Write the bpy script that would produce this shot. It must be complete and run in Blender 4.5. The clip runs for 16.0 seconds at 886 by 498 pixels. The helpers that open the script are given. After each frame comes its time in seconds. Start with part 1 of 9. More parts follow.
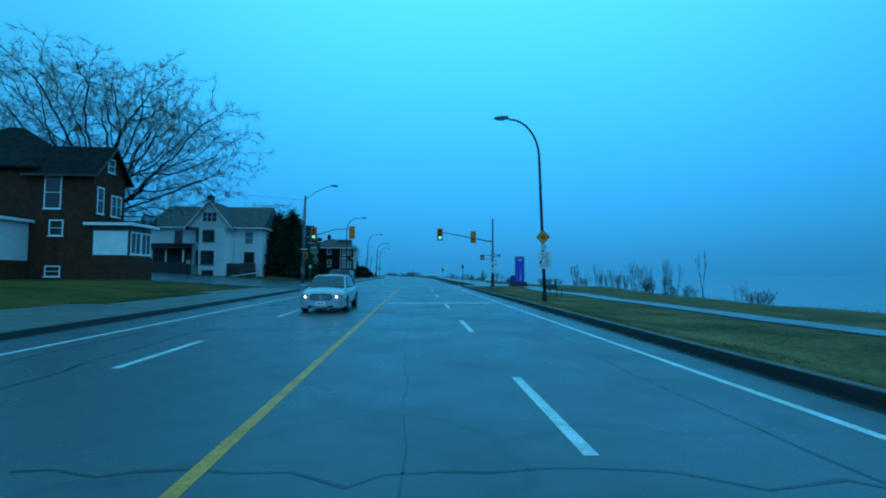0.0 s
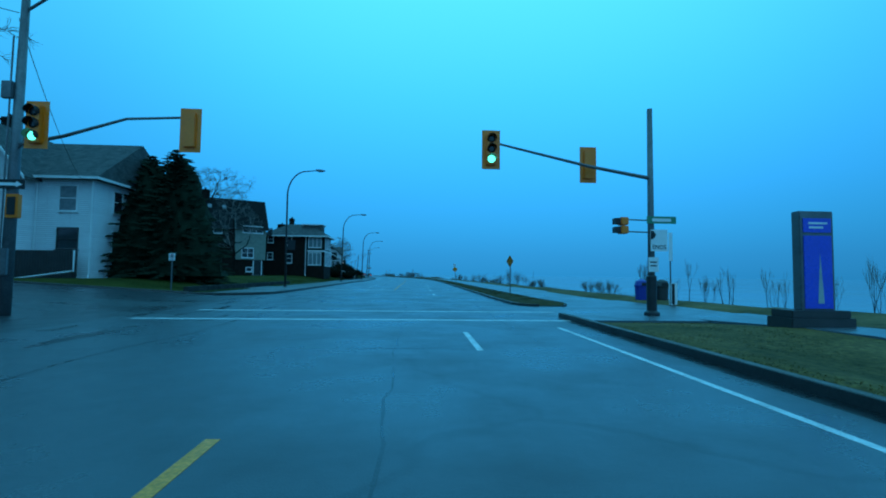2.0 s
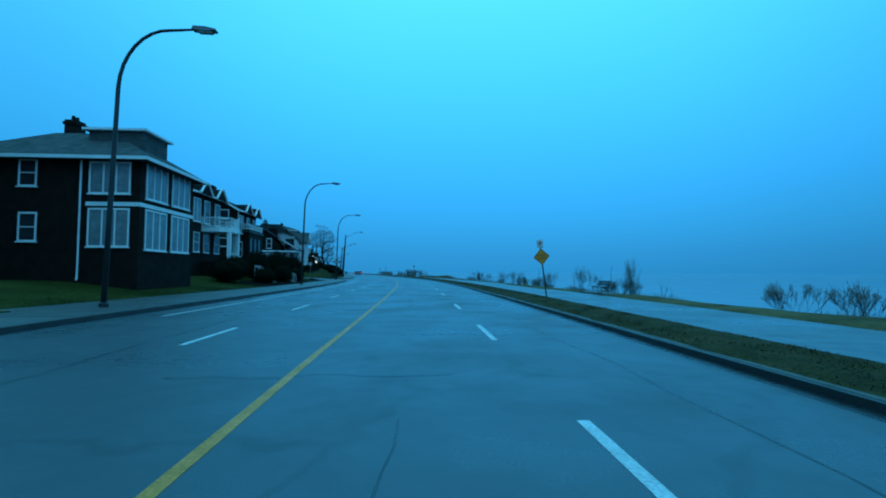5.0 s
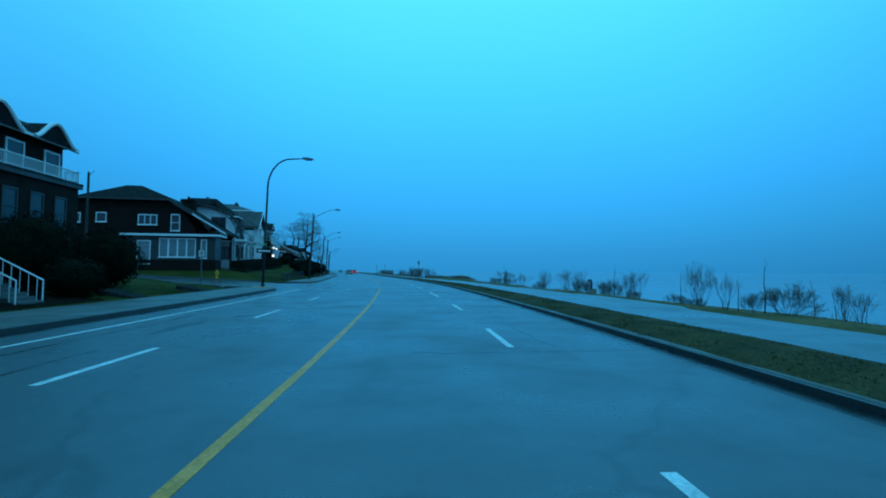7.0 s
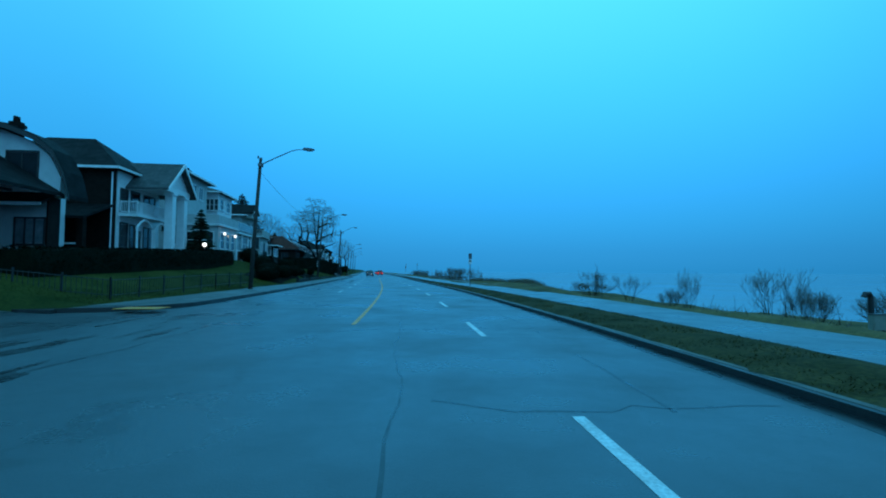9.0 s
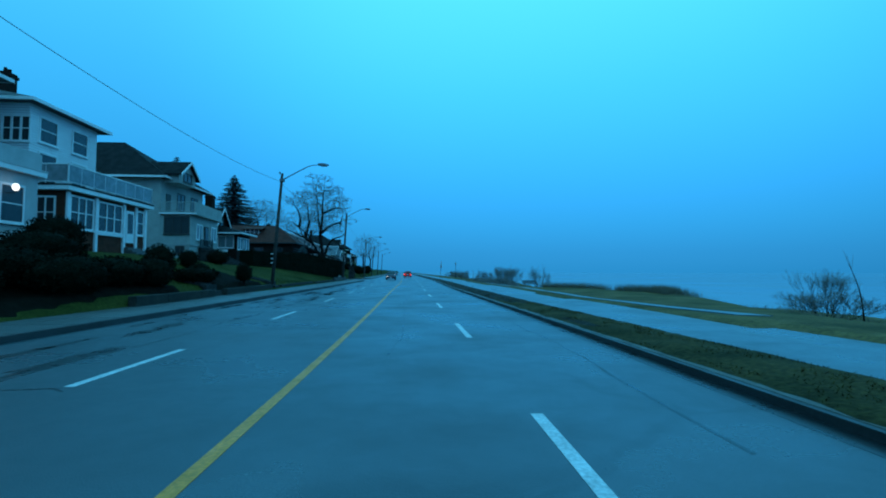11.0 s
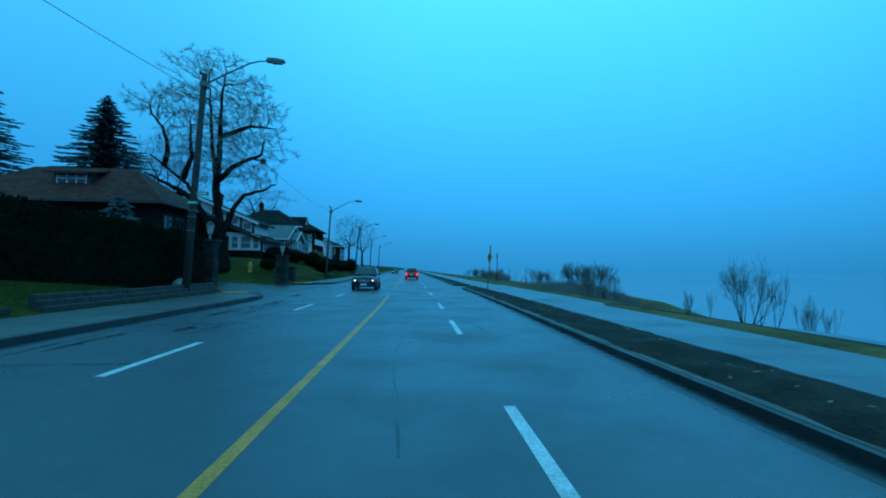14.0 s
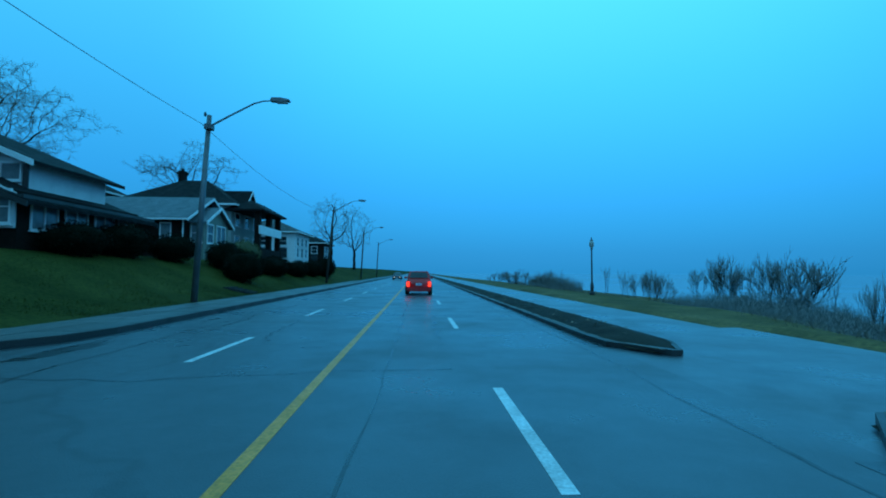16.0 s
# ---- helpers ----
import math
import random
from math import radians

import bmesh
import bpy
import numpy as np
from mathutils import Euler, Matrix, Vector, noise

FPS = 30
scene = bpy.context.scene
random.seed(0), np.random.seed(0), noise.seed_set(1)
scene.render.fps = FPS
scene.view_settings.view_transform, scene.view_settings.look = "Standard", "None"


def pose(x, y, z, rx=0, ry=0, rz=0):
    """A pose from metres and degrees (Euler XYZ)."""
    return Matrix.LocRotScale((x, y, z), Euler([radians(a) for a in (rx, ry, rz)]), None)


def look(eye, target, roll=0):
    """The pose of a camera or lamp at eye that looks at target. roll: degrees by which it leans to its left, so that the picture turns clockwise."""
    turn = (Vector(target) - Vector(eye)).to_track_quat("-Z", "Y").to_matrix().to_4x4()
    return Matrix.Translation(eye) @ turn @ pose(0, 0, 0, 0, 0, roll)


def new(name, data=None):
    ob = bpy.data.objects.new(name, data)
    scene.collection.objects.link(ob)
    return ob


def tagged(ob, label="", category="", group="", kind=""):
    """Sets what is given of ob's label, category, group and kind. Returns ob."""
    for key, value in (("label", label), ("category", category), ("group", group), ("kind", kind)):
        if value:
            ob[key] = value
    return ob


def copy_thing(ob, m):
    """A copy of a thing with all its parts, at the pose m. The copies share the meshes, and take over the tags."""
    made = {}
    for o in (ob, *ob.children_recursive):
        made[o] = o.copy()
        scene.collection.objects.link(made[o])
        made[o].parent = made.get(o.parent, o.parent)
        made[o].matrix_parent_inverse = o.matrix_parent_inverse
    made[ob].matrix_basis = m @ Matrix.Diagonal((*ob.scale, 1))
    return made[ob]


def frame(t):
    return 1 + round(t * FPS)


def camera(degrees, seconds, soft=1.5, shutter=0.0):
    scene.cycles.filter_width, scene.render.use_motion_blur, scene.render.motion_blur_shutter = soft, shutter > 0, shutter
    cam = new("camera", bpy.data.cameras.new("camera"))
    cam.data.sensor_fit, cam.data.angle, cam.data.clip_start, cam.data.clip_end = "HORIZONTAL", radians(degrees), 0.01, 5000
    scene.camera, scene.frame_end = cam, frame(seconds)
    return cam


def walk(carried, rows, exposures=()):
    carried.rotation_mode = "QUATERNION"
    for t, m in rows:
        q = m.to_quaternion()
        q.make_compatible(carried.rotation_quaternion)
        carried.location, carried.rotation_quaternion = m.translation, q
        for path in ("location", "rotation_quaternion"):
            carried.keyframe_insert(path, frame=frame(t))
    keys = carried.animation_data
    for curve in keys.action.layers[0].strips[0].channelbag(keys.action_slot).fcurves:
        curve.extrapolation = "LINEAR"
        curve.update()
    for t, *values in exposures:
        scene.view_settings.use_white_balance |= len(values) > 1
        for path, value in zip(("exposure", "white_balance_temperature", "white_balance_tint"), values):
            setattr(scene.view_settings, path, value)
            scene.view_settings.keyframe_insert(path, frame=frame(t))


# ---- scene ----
cam = camera(87.28, 16.0, soft=1.9)
PATH = [
    (0.0, pose(0.00, 0.00, 1.6, 93.01, 0, -3.45) @ pose(0, 0, 0, 0, 0, 0.31)),
    (0.5, pose(-0.00, 10.17, 1.6, 93.27, 0, -3.38) @ pose(0, 0, 0, 0, 0, 0.59)),
    (1.0, pose(0.03, 20.33, 1.6, 93.20, 0, -3.42) @ pose(0, 0, 0, 0, 0, 0.93)),
    (1.5, pose(0.12, 30.56, 1.6, 92.99, 0, -3.35) @ pose(0, 0, 0, 0, 0, 0.76)),
    (2.0, pose(0.23, 40.86, 1.6, 93.10, 0, -3.36) @ pose(0, 0, 0, 0, 0, 0.68)),
    (2.5, pose(0.16, 51.08, 1.6, 93.06, 0, -3.37) @ pose(0, 0, 0, 0, 0, 0.68)),
    (3.0, pose(0.06, 61.29, 1.6, 93.08, 0, -3.51) @ pose(0, 0, 0, 0, 0, 0.48)),
    (3.5, pose(0.01, 71.52, 1.6, 93.13, 0, -3.57) @ pose(0, 0, 0, 0, 0, 0.54)),
    (6.0, pose(0.14, 120.73, 1.6, 92.60, 0, -2.80) @ pose(0, 0, 0, 0, 0, -0.13)),
    (6.5, pose(0.02, 130.92, 1.6, 92.60, 0, -2.72) @ pose(0, 0, 0, 0, 0, -0.21)),
    (7.0, pose(-0.13, 141.08, 1.6, 92.64, 0, -2.55) @ pose(0, 0, 0, 0, 0, 0.33)),
    (7.5, pose(-0.34, 151.04, 1.6, 92.84, 0, -2.02) @ pose(0, 0, 0, 0, 0, 0.39)),
    (8.0, pose(-0.68, 160.69, 1.6, 92.54, 0, -1.03) @ pose(0, 0, 0, 0, 0, -0.16)),
    (8.5, pose(-1.19, 170.10, 1.6, 92.54, 0, 0.38) @ pose(0, 0, 0, 0, 0, -0.21)),
    (9.0, pose(-1.80, 179.66, 1.6, 92.70, 0, 1.91) @ pose(0, 0, 0, 0, 0, 0.29)),
    (11.5, pose(-7.48, 225.12, 1.6, 92.79, 0, 6.75) @ pose(0, 0, 0, 0, 0, 0.10)),
    (12.0, pose(-9.06, 233.97, 1.6, 92.85, 0, 7.14) @ pose(0, 0, 0, 0, 0, 0.31)),
    (12.5, pose(-10.72, 242.91, 1.6, 92.91, 0, 7.41) @ pose(0, 0, 0, 0, 0, 0.35)),
    (13.0, pose(-12.37, 251.96, 1.6, 92.75, 0, 7.39) @ pose(0, 0, 0, 0, 0, 0.72)),
    (13.5, pose(-13.97, 260.99, 1.6, 92.59, 0, 7.13) @ pose(0, 0, 0, 0, 0, 0.64)),
    (14.0, pose(-15.52, 269.85, 1.6, 92.47, 0, 7.07) @ pose(0, 0, 0, 0, 0, 0.74)),
    (14.5, pose(-17.05, 278.46, 1.6, 92.77, 0, 7.04) @ pose(0, 0, 0, 0, 0, 0.60)),
    (15.0, pose(-18.68, 287.27, 1.6, 92.93, 0, 7.37) @ pose(0, 0, 0, 0, 0, 0.22)),
    (15.5, pose(-20.41, 295.97, 1.6, 92.96, 0, 7.70) @ pose(0, 0, 0, 0, 0, 0.44)),
    (16.0, pose(-22.04, 304.31, 1.6, 92.85, 0, 8.08) @ pose(0, 0, 0, 0, 0, 0.25)),
]
walk(cam, PATH)

# ---- world and light: deep dusk fog, brightest ahead and above ----
world = bpy.data.worlds.new("world")
scene.world = world
world.use_nodes = True
wn, wl = world.node_tree.nodes, world.node_tree.links
wn.clear()
w_out = wn.new("ShaderNodeOutputWorld")
w_bg = wn.new("ShaderNodeBackground")
w_co = wn.new("ShaderNodeTexCoord")
w_sep = wn.new("ShaderNodeSeparateXYZ")
wl.new(w_co.outputs["Generated"], w_sep.inputs[0])
w_ramp = wn.new("ShaderNodeValToRGB")
w_ramp.color_ramp.interpolation = "LINEAR"
SKY_STOPS = [(0.0, (0.019, 0.275, 0.624)), (0.04, (0.021, 0.305, 0.697)), (0.10, (0.027, 0.385, 0.863)), (0.18, (0.036, 0.47, 1.082)),
             (0.36, (0.062, 0.65, 1.290)), (0.52, (0.098, 0.81, 1.394)), (1.0, (0.11, 0.86, 1.456))]
els = w_ramp.color_ramp.elements
els[0].position, els[0].color = 0.0, (*SKY_STOPS[0][1], 1)
els[1].position, els[1].color = 1.0, (*SKY_STOPS[-1][1], 1)
for p_, c_ in SKY_STOPS[1:-1]:
    e_ = els.new(p_)
    e_.color = (*c_, 1)
wl.new(w_sep.outputs["Z"], w_ramp.inputs[0])
# the fog is brightest towards the veiled sun and thins a little to either side
w_dot = wn.new("ShaderNodeVectorMath")
w_dot.operation = "DOT_PRODUCT"
w_dot.inputs[1].default_value = (0.13, 0.93, 0.34)
wl.new(w_co.outputs["Generated"], w_dot.inputs[0])
w_half = wn.new("ShaderNodeMath")
w_half.operation = "MULTIPLY_ADD"
w_half.inputs[1].default_value, w_half.inputs[2].default_value = 0.5, 0.5
wl.new(w_dot.outputs["Value"], w_half.inputs[0])
w_map = wn.new("ShaderNodeValToRGB")
w_map.color_ramp.interpolation = "EASE"
for k_, (p_, v_) in enumerate(((0.0, 0.98), (0.84, 0.80), (1.0, 1.03))):
    e_ = w_map.color_ramp.elements[0] if k_ == 0 else (w_map.color_ramp.elements[-1] if k_ == 2 else w_map.color_ramp.elements.new(p_))
    e_.position, e_.color = p_, (v_, v_, v_, 1)
wl.new(w_half.outputs[0], w_map.inputs[0])
w_mul = wn.new("ShaderNodeMix")
w_mul.data_type, w_mul.blend_type = "RGBA", "MULTIPLY"
w_mul.inputs[0].default_value = 1.0
wl.new(w_ramp.outputs[0], w_mul.inputs[6])
wl.new(w_map.outputs[0], w_mul.inputs[7])
w_sky = wn.new("ShaderNodeTexSky")
w_sky.sky_type = "NISHITA"
w_sky.sun_disc = False
w_sky.sun_elevation, w_sky.sun_rotation = radians(28), radians(185)
w_add = wn.new("ShaderNodeMix")
w_add.data_type, w_add.blend_type = "RGBA", "ADD"
w_add.inputs[0].default_value = 0.0012
wl.new(w_mul.outputs[2], w_add.inputs[6])
wl.new(w_sky.outputs[0], w_add.inputs[7])
wl.new(w_add.outputs[2], w_bg.inputs[0])
w_bg.inputs[1].default_value = 1.0
wl.new(w_bg.outputs[0], w_out.inputs[0])

# warm wide fill added from behind the start, opposite the bright fog
sun = new("sun", bpy.data.lights.new("sun", "SUN"))
sun.data.energy, sun.data.angle, sun.data.color = 0.15, radians(170), (1.0, 0.62, 0.36)
sun.matrix_world = look((0, 0, 60), (-10, 110, 0))

# ---- the road's line: heading in degrees to the left, by distance along it ----
HEAD_S = (-400, 100, 126, 146, 156, 165, 175, 202, 230, 245, 265, 285, 300, 3000)
HEAD_D = (0, 0, 0.5, 1.2, 2, 3.1, 3.8, 7.1, 9.9, 10.3, 10.1, 10.5, 11.2, 11.2)
_ss = np.arange(-400.0, 2600.0, 1.0)
_hh = np.radians(np.interp(_ss, HEAD_S, HEAD_D))
_xx, _yy = np.cumsum(-np.sin(_hh)), np.cumsum(np.cos(_hh))
_xx = _xx - np.interp(0, _ss, _xx) - 1.75
_yy = _yy - np.interp(0, _ss, _yy)


def heading(s):
    return float(np.interp(s, HEAD_S, HEAD_D))


def P(s, d, z=0.0):
    """A place s metres along the centre line and d metres to its right."""
    a = math.radians(heading(s))
    return Vector((float(np.interp(s, _ss, _xx)) + d * math.cos(a), float(np.interp(s, _ss, _yy)) + d * math.sin(a), z))


def M(s, d, z=0.0, turn=0.0):
    """A pose there whose x axis runs along the road and y axis to its left; turn in degrees, to the left."""
    return Matrix.Translation(P(s, d, z)) @ Matrix.Rotation(math.radians(90 + heading(s) + turn), 4, "Z")


def lerp_fn(*pts):
    a, b = [p[0] for p in pts], [p[1] for p in pts]
    return lambda s: float(np.interp(s, a, b))


CURB_L = lerp_fn((-60, -7.6), (20, -7.8), (45, -8.3), (80, -8.2), (115, -8.4), (150, -7.6), (200, -7.5), (230, -7.0), (255, -6.4), (290, -5.7), (600, -5.6))
CURB_R = lerp_fn((-60, 7.45), (58, 7.5), (64, 7.3), (72, 7.1), (95, 7.2), (150, 7.15), (190, 6.85), (215, 6.4), (240, 5.95), (260, 5.7), (280, 5.75), (300, 5.95), (600, 6.0))
WALK_L = lerp_fn((-60, -13.0), (115, -13.2), (150, -10.9), (200, -10.4), (255, -9.0), (290, -8.3), (320, -7.9), (600, -7.9))
SERVICE = lerp_fn((58, 17.5), (75, 14.8), (90, 15.6), (115, 15.2), (135, 14.9), (150, 14.4), (170, 14.8), (190, 13.5), (208, 13.4), (245, 11.3), (262, 11.6), (280, 11.2), (300, 11.5), (320, 11.4), (600, 11.3))
MEDIAN = lerp_fn((60, 3.1), (75, 2.9), (95, 2.5), (112, 2.55), (130, 2.75), (170, 2.75), (190, 2.85), (215, 2.4), (240, 1.9), (280, 2.0), (300, 1.85), (320, 1.7), (600, 1.8))
BANK = lerp_fn((-60, 24), (40, 23.6), (57, 24), (66, 19.2), (80, 18.8), (100, 18.2), (140, 16.3), (155, 15.1), (170, 15.3), (190, 14.0), (210, 13.9), (232, 17.5), (250, 24), (262, 26.5), (275, 24), (281, 17), (285, 12.9), (292, 12.3), (303, 12.3), (312, 12.3), (318, 12.8), (325, 15.0), (332, 15.4), (600, 15))
DROP = lerp_fn((-60, 1.7), (60, 1.8), (85, 3.4), (230, 3.4), (255, 1.3), (279, 1.5), (287, 3.1), (312, 3.1), (324, 1.8), (345, 1.4), (600, 1.6))
FALL = lerp_fn((60, 9.0), (85, 5.0), (225, 5.0), (245, 9.0), (279, 9.0), (287, 4.5), (312, 4.5), (324, 9.0))
SHORE = lerp_fn((-60, 36), (62, 37), (85, 48.5), (230, 48.5), (245, 42), (256, 39), (264, 33), (285, 33), (300, 31), (345, 32), (600, 30))
LAWN = lerp_fn((-60, 0.8), (140, 1.0), (190, 1.1), (215, 1.8), (235, 2.2), (250, 2.3), (264, 2.05), (290, 2.25), (325, 2.6), (600, 3.0))
SLOPE = lerp_fn((58, 0.0), (225, 0.0), (245, 0.09), (300, 0.09), (318, 0.03), (600, 0.03))
RAISE = lerp_fn((-60, 0), (226, 0), (236, 0.6), (256, 0.5), (268, 0.2), (284, 0.1), (296, 0), (600, 0))
STREETS = ((46.0, 72.5), (182.0, 197.2), (298.5, 313.5))


def smooth01(x):
    x = min(1.0, max(0.0, x))
    return x * x * (3 - 2 * x)


def street_mask(s):
    m = 1.0
    for a, b in STREETS:
        gap = max(a - s, s - b)
        m = min(m, smooth01((gap + 0.5) / 4.5))
    return m


def street_z(d):
    return 0.055 * max(0.0, -d - 11.0) if d > -60 else 0.055 * 49


def ground_z(s, d):
    if d <= 0:
        w = WALK_L(s)
        if d > w + 0.3:
            return -0.12
        k = smooth01((w - d) / 9.0)
        z = 0.12 + k * (LAWN(s) - 0.12) + max(0, -d - 40) * 0.01
        z += 0.05 * noise.noise((s * 0.22, d * 0.22, 1.0)) * min(1, (w - d) / 2 + 0.2)
        z += RAISE(s) * smooth01((w - 0.35 - d) / 0.7)
        m = street_mask(s)
        return m * z + (1 - m) * (street_z(d) - 0.12)
    if s < 58:
        lo = CURB_R(s) + 0.1
        if d < lo:
            return -0.12
        base = 0.15 if s < 54 else 0.15 * (58 - s) / 4 - 0.12 * (s - 54) / 4
        base -= 0.34 * smooth01((d - lo - 0.3) / 2.6) * smooth01((54 - s) / 8)
    else:
        if d < SERVICE(s) - 0.2:
            return -0.12
        base = 0.07
    base += 0.05 * noise.noise((s * 0.2, d * 0.2, 5.0))
    base -= SLOPE(s) * min(6.5, max(0.0, d - SERVICE(s) - 0.4)) if s > 58 else 0.0
    b = BANK(s)
    if d > b:
        base -= DROP(s) * smooth01((d - b) / FALL(s)) - 0.18 * noise.noise((s * 0.12, d * 0.12, 3.0))
        base -= 4.5 * smooth01((d - SHORE(s)) / 6.0)
    return base


# ---- materials ----
def material(name, base, rough=0.7, metal=0.0, var=0.25, scale=1.5, fine=25.0, bump=0.15, tint=None, spec=0.5, rough_var=0.12):
    """A surface with wear at two scales: broad stains towards tint, and fine grain in colour, gloss and relief."""
    m = bpy.data.materials.new(name)
    m.use_nodes = True
    n, l = m.node_tree.nodes, m.node_tree.links
    b = n["Principled BSDF"]
    co = n.new("ShaderNodeTexCoord")
    big = n.new("ShaderNodeTexNoise")
    big.inputs["Scale"].default_value, big.inputs["Detail"].default_value, big.inputs["Roughness"].default_value = scale, 6, 0.62
    small = n.new("ShaderNodeTexNoise")
    small.inputs["Scale"].default_value, small.inputs["Detail"].default_value = fine, 4
    l.new(co.outputs["Object"], big.inputs["Vector"])
    l.new(co.outputs["Object"], small.inputs["Vector"])
    dark = tint or tuple(c * 0.55 for c in base)
    r1 = n.new("ShaderNodeMapRange")
    r1.inputs[1].default_value, r1.inputs[2].default_value = 0.35, 0.7
    r1.inputs[3].default_value, r1.inputs[4].default_value = 0.0, min(1.0, var * 2.2)
    l.new(big.outputs[0], r1.inputs[0])
    mix = n.new("ShaderNodeMix")
    mix.data_type = "RGBA"
    mix.inputs[6].default_value, mix.inputs[7].default_value = (*base, 1), (*dark, 1)
    l.new(r1.outputs[0], mix.inputs[0])
    r2 = n.new("ShaderNodeMapRange")
    r2.inputs[1].default_value, r2.inputs[2].default_value = 0.3, 0.7
    r2.inputs[3].default_value, r2.inputs[4].default_value = 1 - var, 1 + var * 0.6
    l.new(small.outputs[0], r2.inputs[0])
    mul = n.new("ShaderNodeMix")
    mul.data_type, mul.blend_type = "RGBA", "MULTIPLY"
    mul.inputs[0].default_value = 1
    l.new(mix.outputs[2], mul.inputs[6])
    l.new(r2.outputs[0], mul.inputs[7])
    l.new(mul.outputs[2], b.inputs["Base Color"])
    r3 = n.new("ShaderNodeMapRange")
    r3.inputs[1].default_value, r3.inputs[2].default_value = 0.3, 0.7
    r3.inputs[3].default_value, r3.inputs[4].default_value = max(0.02, rough - rough_var), min(1, rough + rough_var)
    l.new(big.outputs[0], r3.inputs[0])
    l.new(r3.outputs[0], b.inputs["Roughness"])
    b.inputs["Metallic"].default_value = metal
    b.inputs["Specular IOR Level"].default_value = spec
    if bump:
        bp = n.new("ShaderNodeBump")
        bp.inputs["Strength"].default_value, bp.inputs["Distance"].default_value = bump, 0.02
        l.new(small.outputs[0], bp.inputs["Height"])
        l.new(bp.outputs[0], b.inputs["Normal"])
    return m


def courses(name, base, joint, bw, bh, rough=0.8, var=0.3, flat="XZ"):
    """Masonry, shingles or boards in courses of bw by bh metres, with recessed joints and piece-by-piece colour."""
    m = material(name, base, rough, var=var, spec=0.12)
    n, l = m.node_tree.nodes, m.node_tree.links
    b = n["Principled BSDF"]
    co = n.new("ShaderNodeTexCoord")
    sep = n.new("ShaderNodeSeparateXYZ")
    l.new(co.outputs["Object"], sep.inputs[0])
    add = n.new("ShaderNodeMath")
    l.new(sep.outputs["X"], add.inputs[0])
    l.new(sep.outputs["Y"], add.inputs[1])
    com = n.new("ShaderNodeCombineXYZ")
    l.new(add.outputs[0], com.inputs[0])
    l.new(sep.outputs["Z"], com.inputs[1])
    br = n.new("ShaderNodeTexBrick")
    br.inputs["Scale"].default_value = 1.0
    br.inputs["Brick Width"].default_value, br.inputs["Row Height"].default_value = bw, bh
    br.inputs["Mortar Size"].default_value = min(bw, bh) * 0.09
    br.inputs["Mortar Smooth"].default_value = 0.3
    br.inputs["Color1"].default_value = (1, 1, 1, 1)
    br.inputs["Color2"].default_value = (1 - var, 1 - var, 1 - var, 1)
    br.inputs["Mortar"].default_value = (*[j / max(0.01, c) for j, c in zip(joint, base)], 1)
    l.new(com.outputs[0], br.inputs["Vector"])
    old = b.inputs["Base Color"].links[0].from_socket
    mul = n.new("ShaderNodeMix")
    mul.data_type, mul.blend_type = "RGBA", "MULTIPLY"
    mul.inputs[0].default_value = 1
    l.new(old, mul.inputs[6])
    l.new(br.outputs["Color"], mul.inputs[7])
    l.new(mul.outputs[2], b.inputs["Base Color"])
    bp = n.new("ShaderNodeBump")
    bp.inputs["Strength"].default_value, bp.inputs["Distance"].default_value = 0.5, 0.012
    bp.invert = True
    l.new(br.outputs["Fac"], bp.inputs["Height"])
    if b.inputs["Normal"].links:
        l.new(b.inputs["Normal"].links[0].from_socket, bp.inputs["Normal"])
    l.new(bp.outputs[0], b.inputs["Normal"])
    return m


def glass(name, base, rough=0.06):
    m = material(name, base, rough, var=0.3, scale=0.8, fine=3, bump=0.0, spec=0.5, rough_var=0.03)
    return m


def glow(name, base, power):
    m = bpy.data.materials.new(name)
    m.use_nodes = True
    b = m.node_tree.nodes["Principled BSDF"]
    b.inputs["Base Color"].default_value = (*base, 1)
    b.inputs["Emission Color"].default_value = (*base, 1)
    b.inputs["Emission Strength"].default_value = power
    b.inputs["Roughness"].default_value = 0.3
    return m


def wet_road(name, base, seams):
    """Wet asphalt: worn wheel tracks, sealed cracks and a film of water that thins and pools."""
    m = material(name, base, 0.34, var=0.3, scale=0.35, fine=60, bump=0.25, spec=0.55, rough_var=0.13)
    n, l = m.node_tree.nodes, m.node_tree.links
    b = n["Principled BSDF"]
    co = n.new("ShaderNodeTexCoord")
    war = n.new("ShaderNodeTexNoise")
    war.inputs["Scale"].default_value, war.inputs["Detail"].default_value = 0.5, 5
    l.new(co.outputs["Object"], war.inputs["Vector"])
    va = n.new("ShaderNodeVectorMath")
    va.operation = "MULTIPLY_ADD"
    va.inputs[1].default_value = (3.0, 3.0, 0)
    l.new(war.outputs["Color"], va.inputs[0])
    l.new(co.outputs["Object"], va.inputs[2])
    vo = n.new("ShaderNodeTexVoronoi")
    vo.feature = "DISTANCE_TO_EDGE"
    vo.inputs["Scale"].default_value = seams
    l.new(va.outputs[0], vo.inputs["Vector"])
    lim = n.new("ShaderNodeMapRange")
    lim.inputs[1].default_value, lim.inputs[2].default_value = 0.004, 0.012
    lim.inputs[3].default_value, lim.inputs[4].default_value = 0.72, 1.0
    l.new(vo.outputs["Distance"], lim.inputs[0])
    old = b.inputs["Base Color"].links[0].from_socket
    mul = n.new("ShaderNodeMix")
    mul.data_type, mul.blend_type = "RGBA", "MULTIPLY"
    mul.inputs[0].default_value = 1
    l.new(old, mul.inputs[6])
    l.new(lim.outputs[0], mul.inputs[7])
    l.new(mul.outputs[2], b.inputs["Base Color"])
    return m


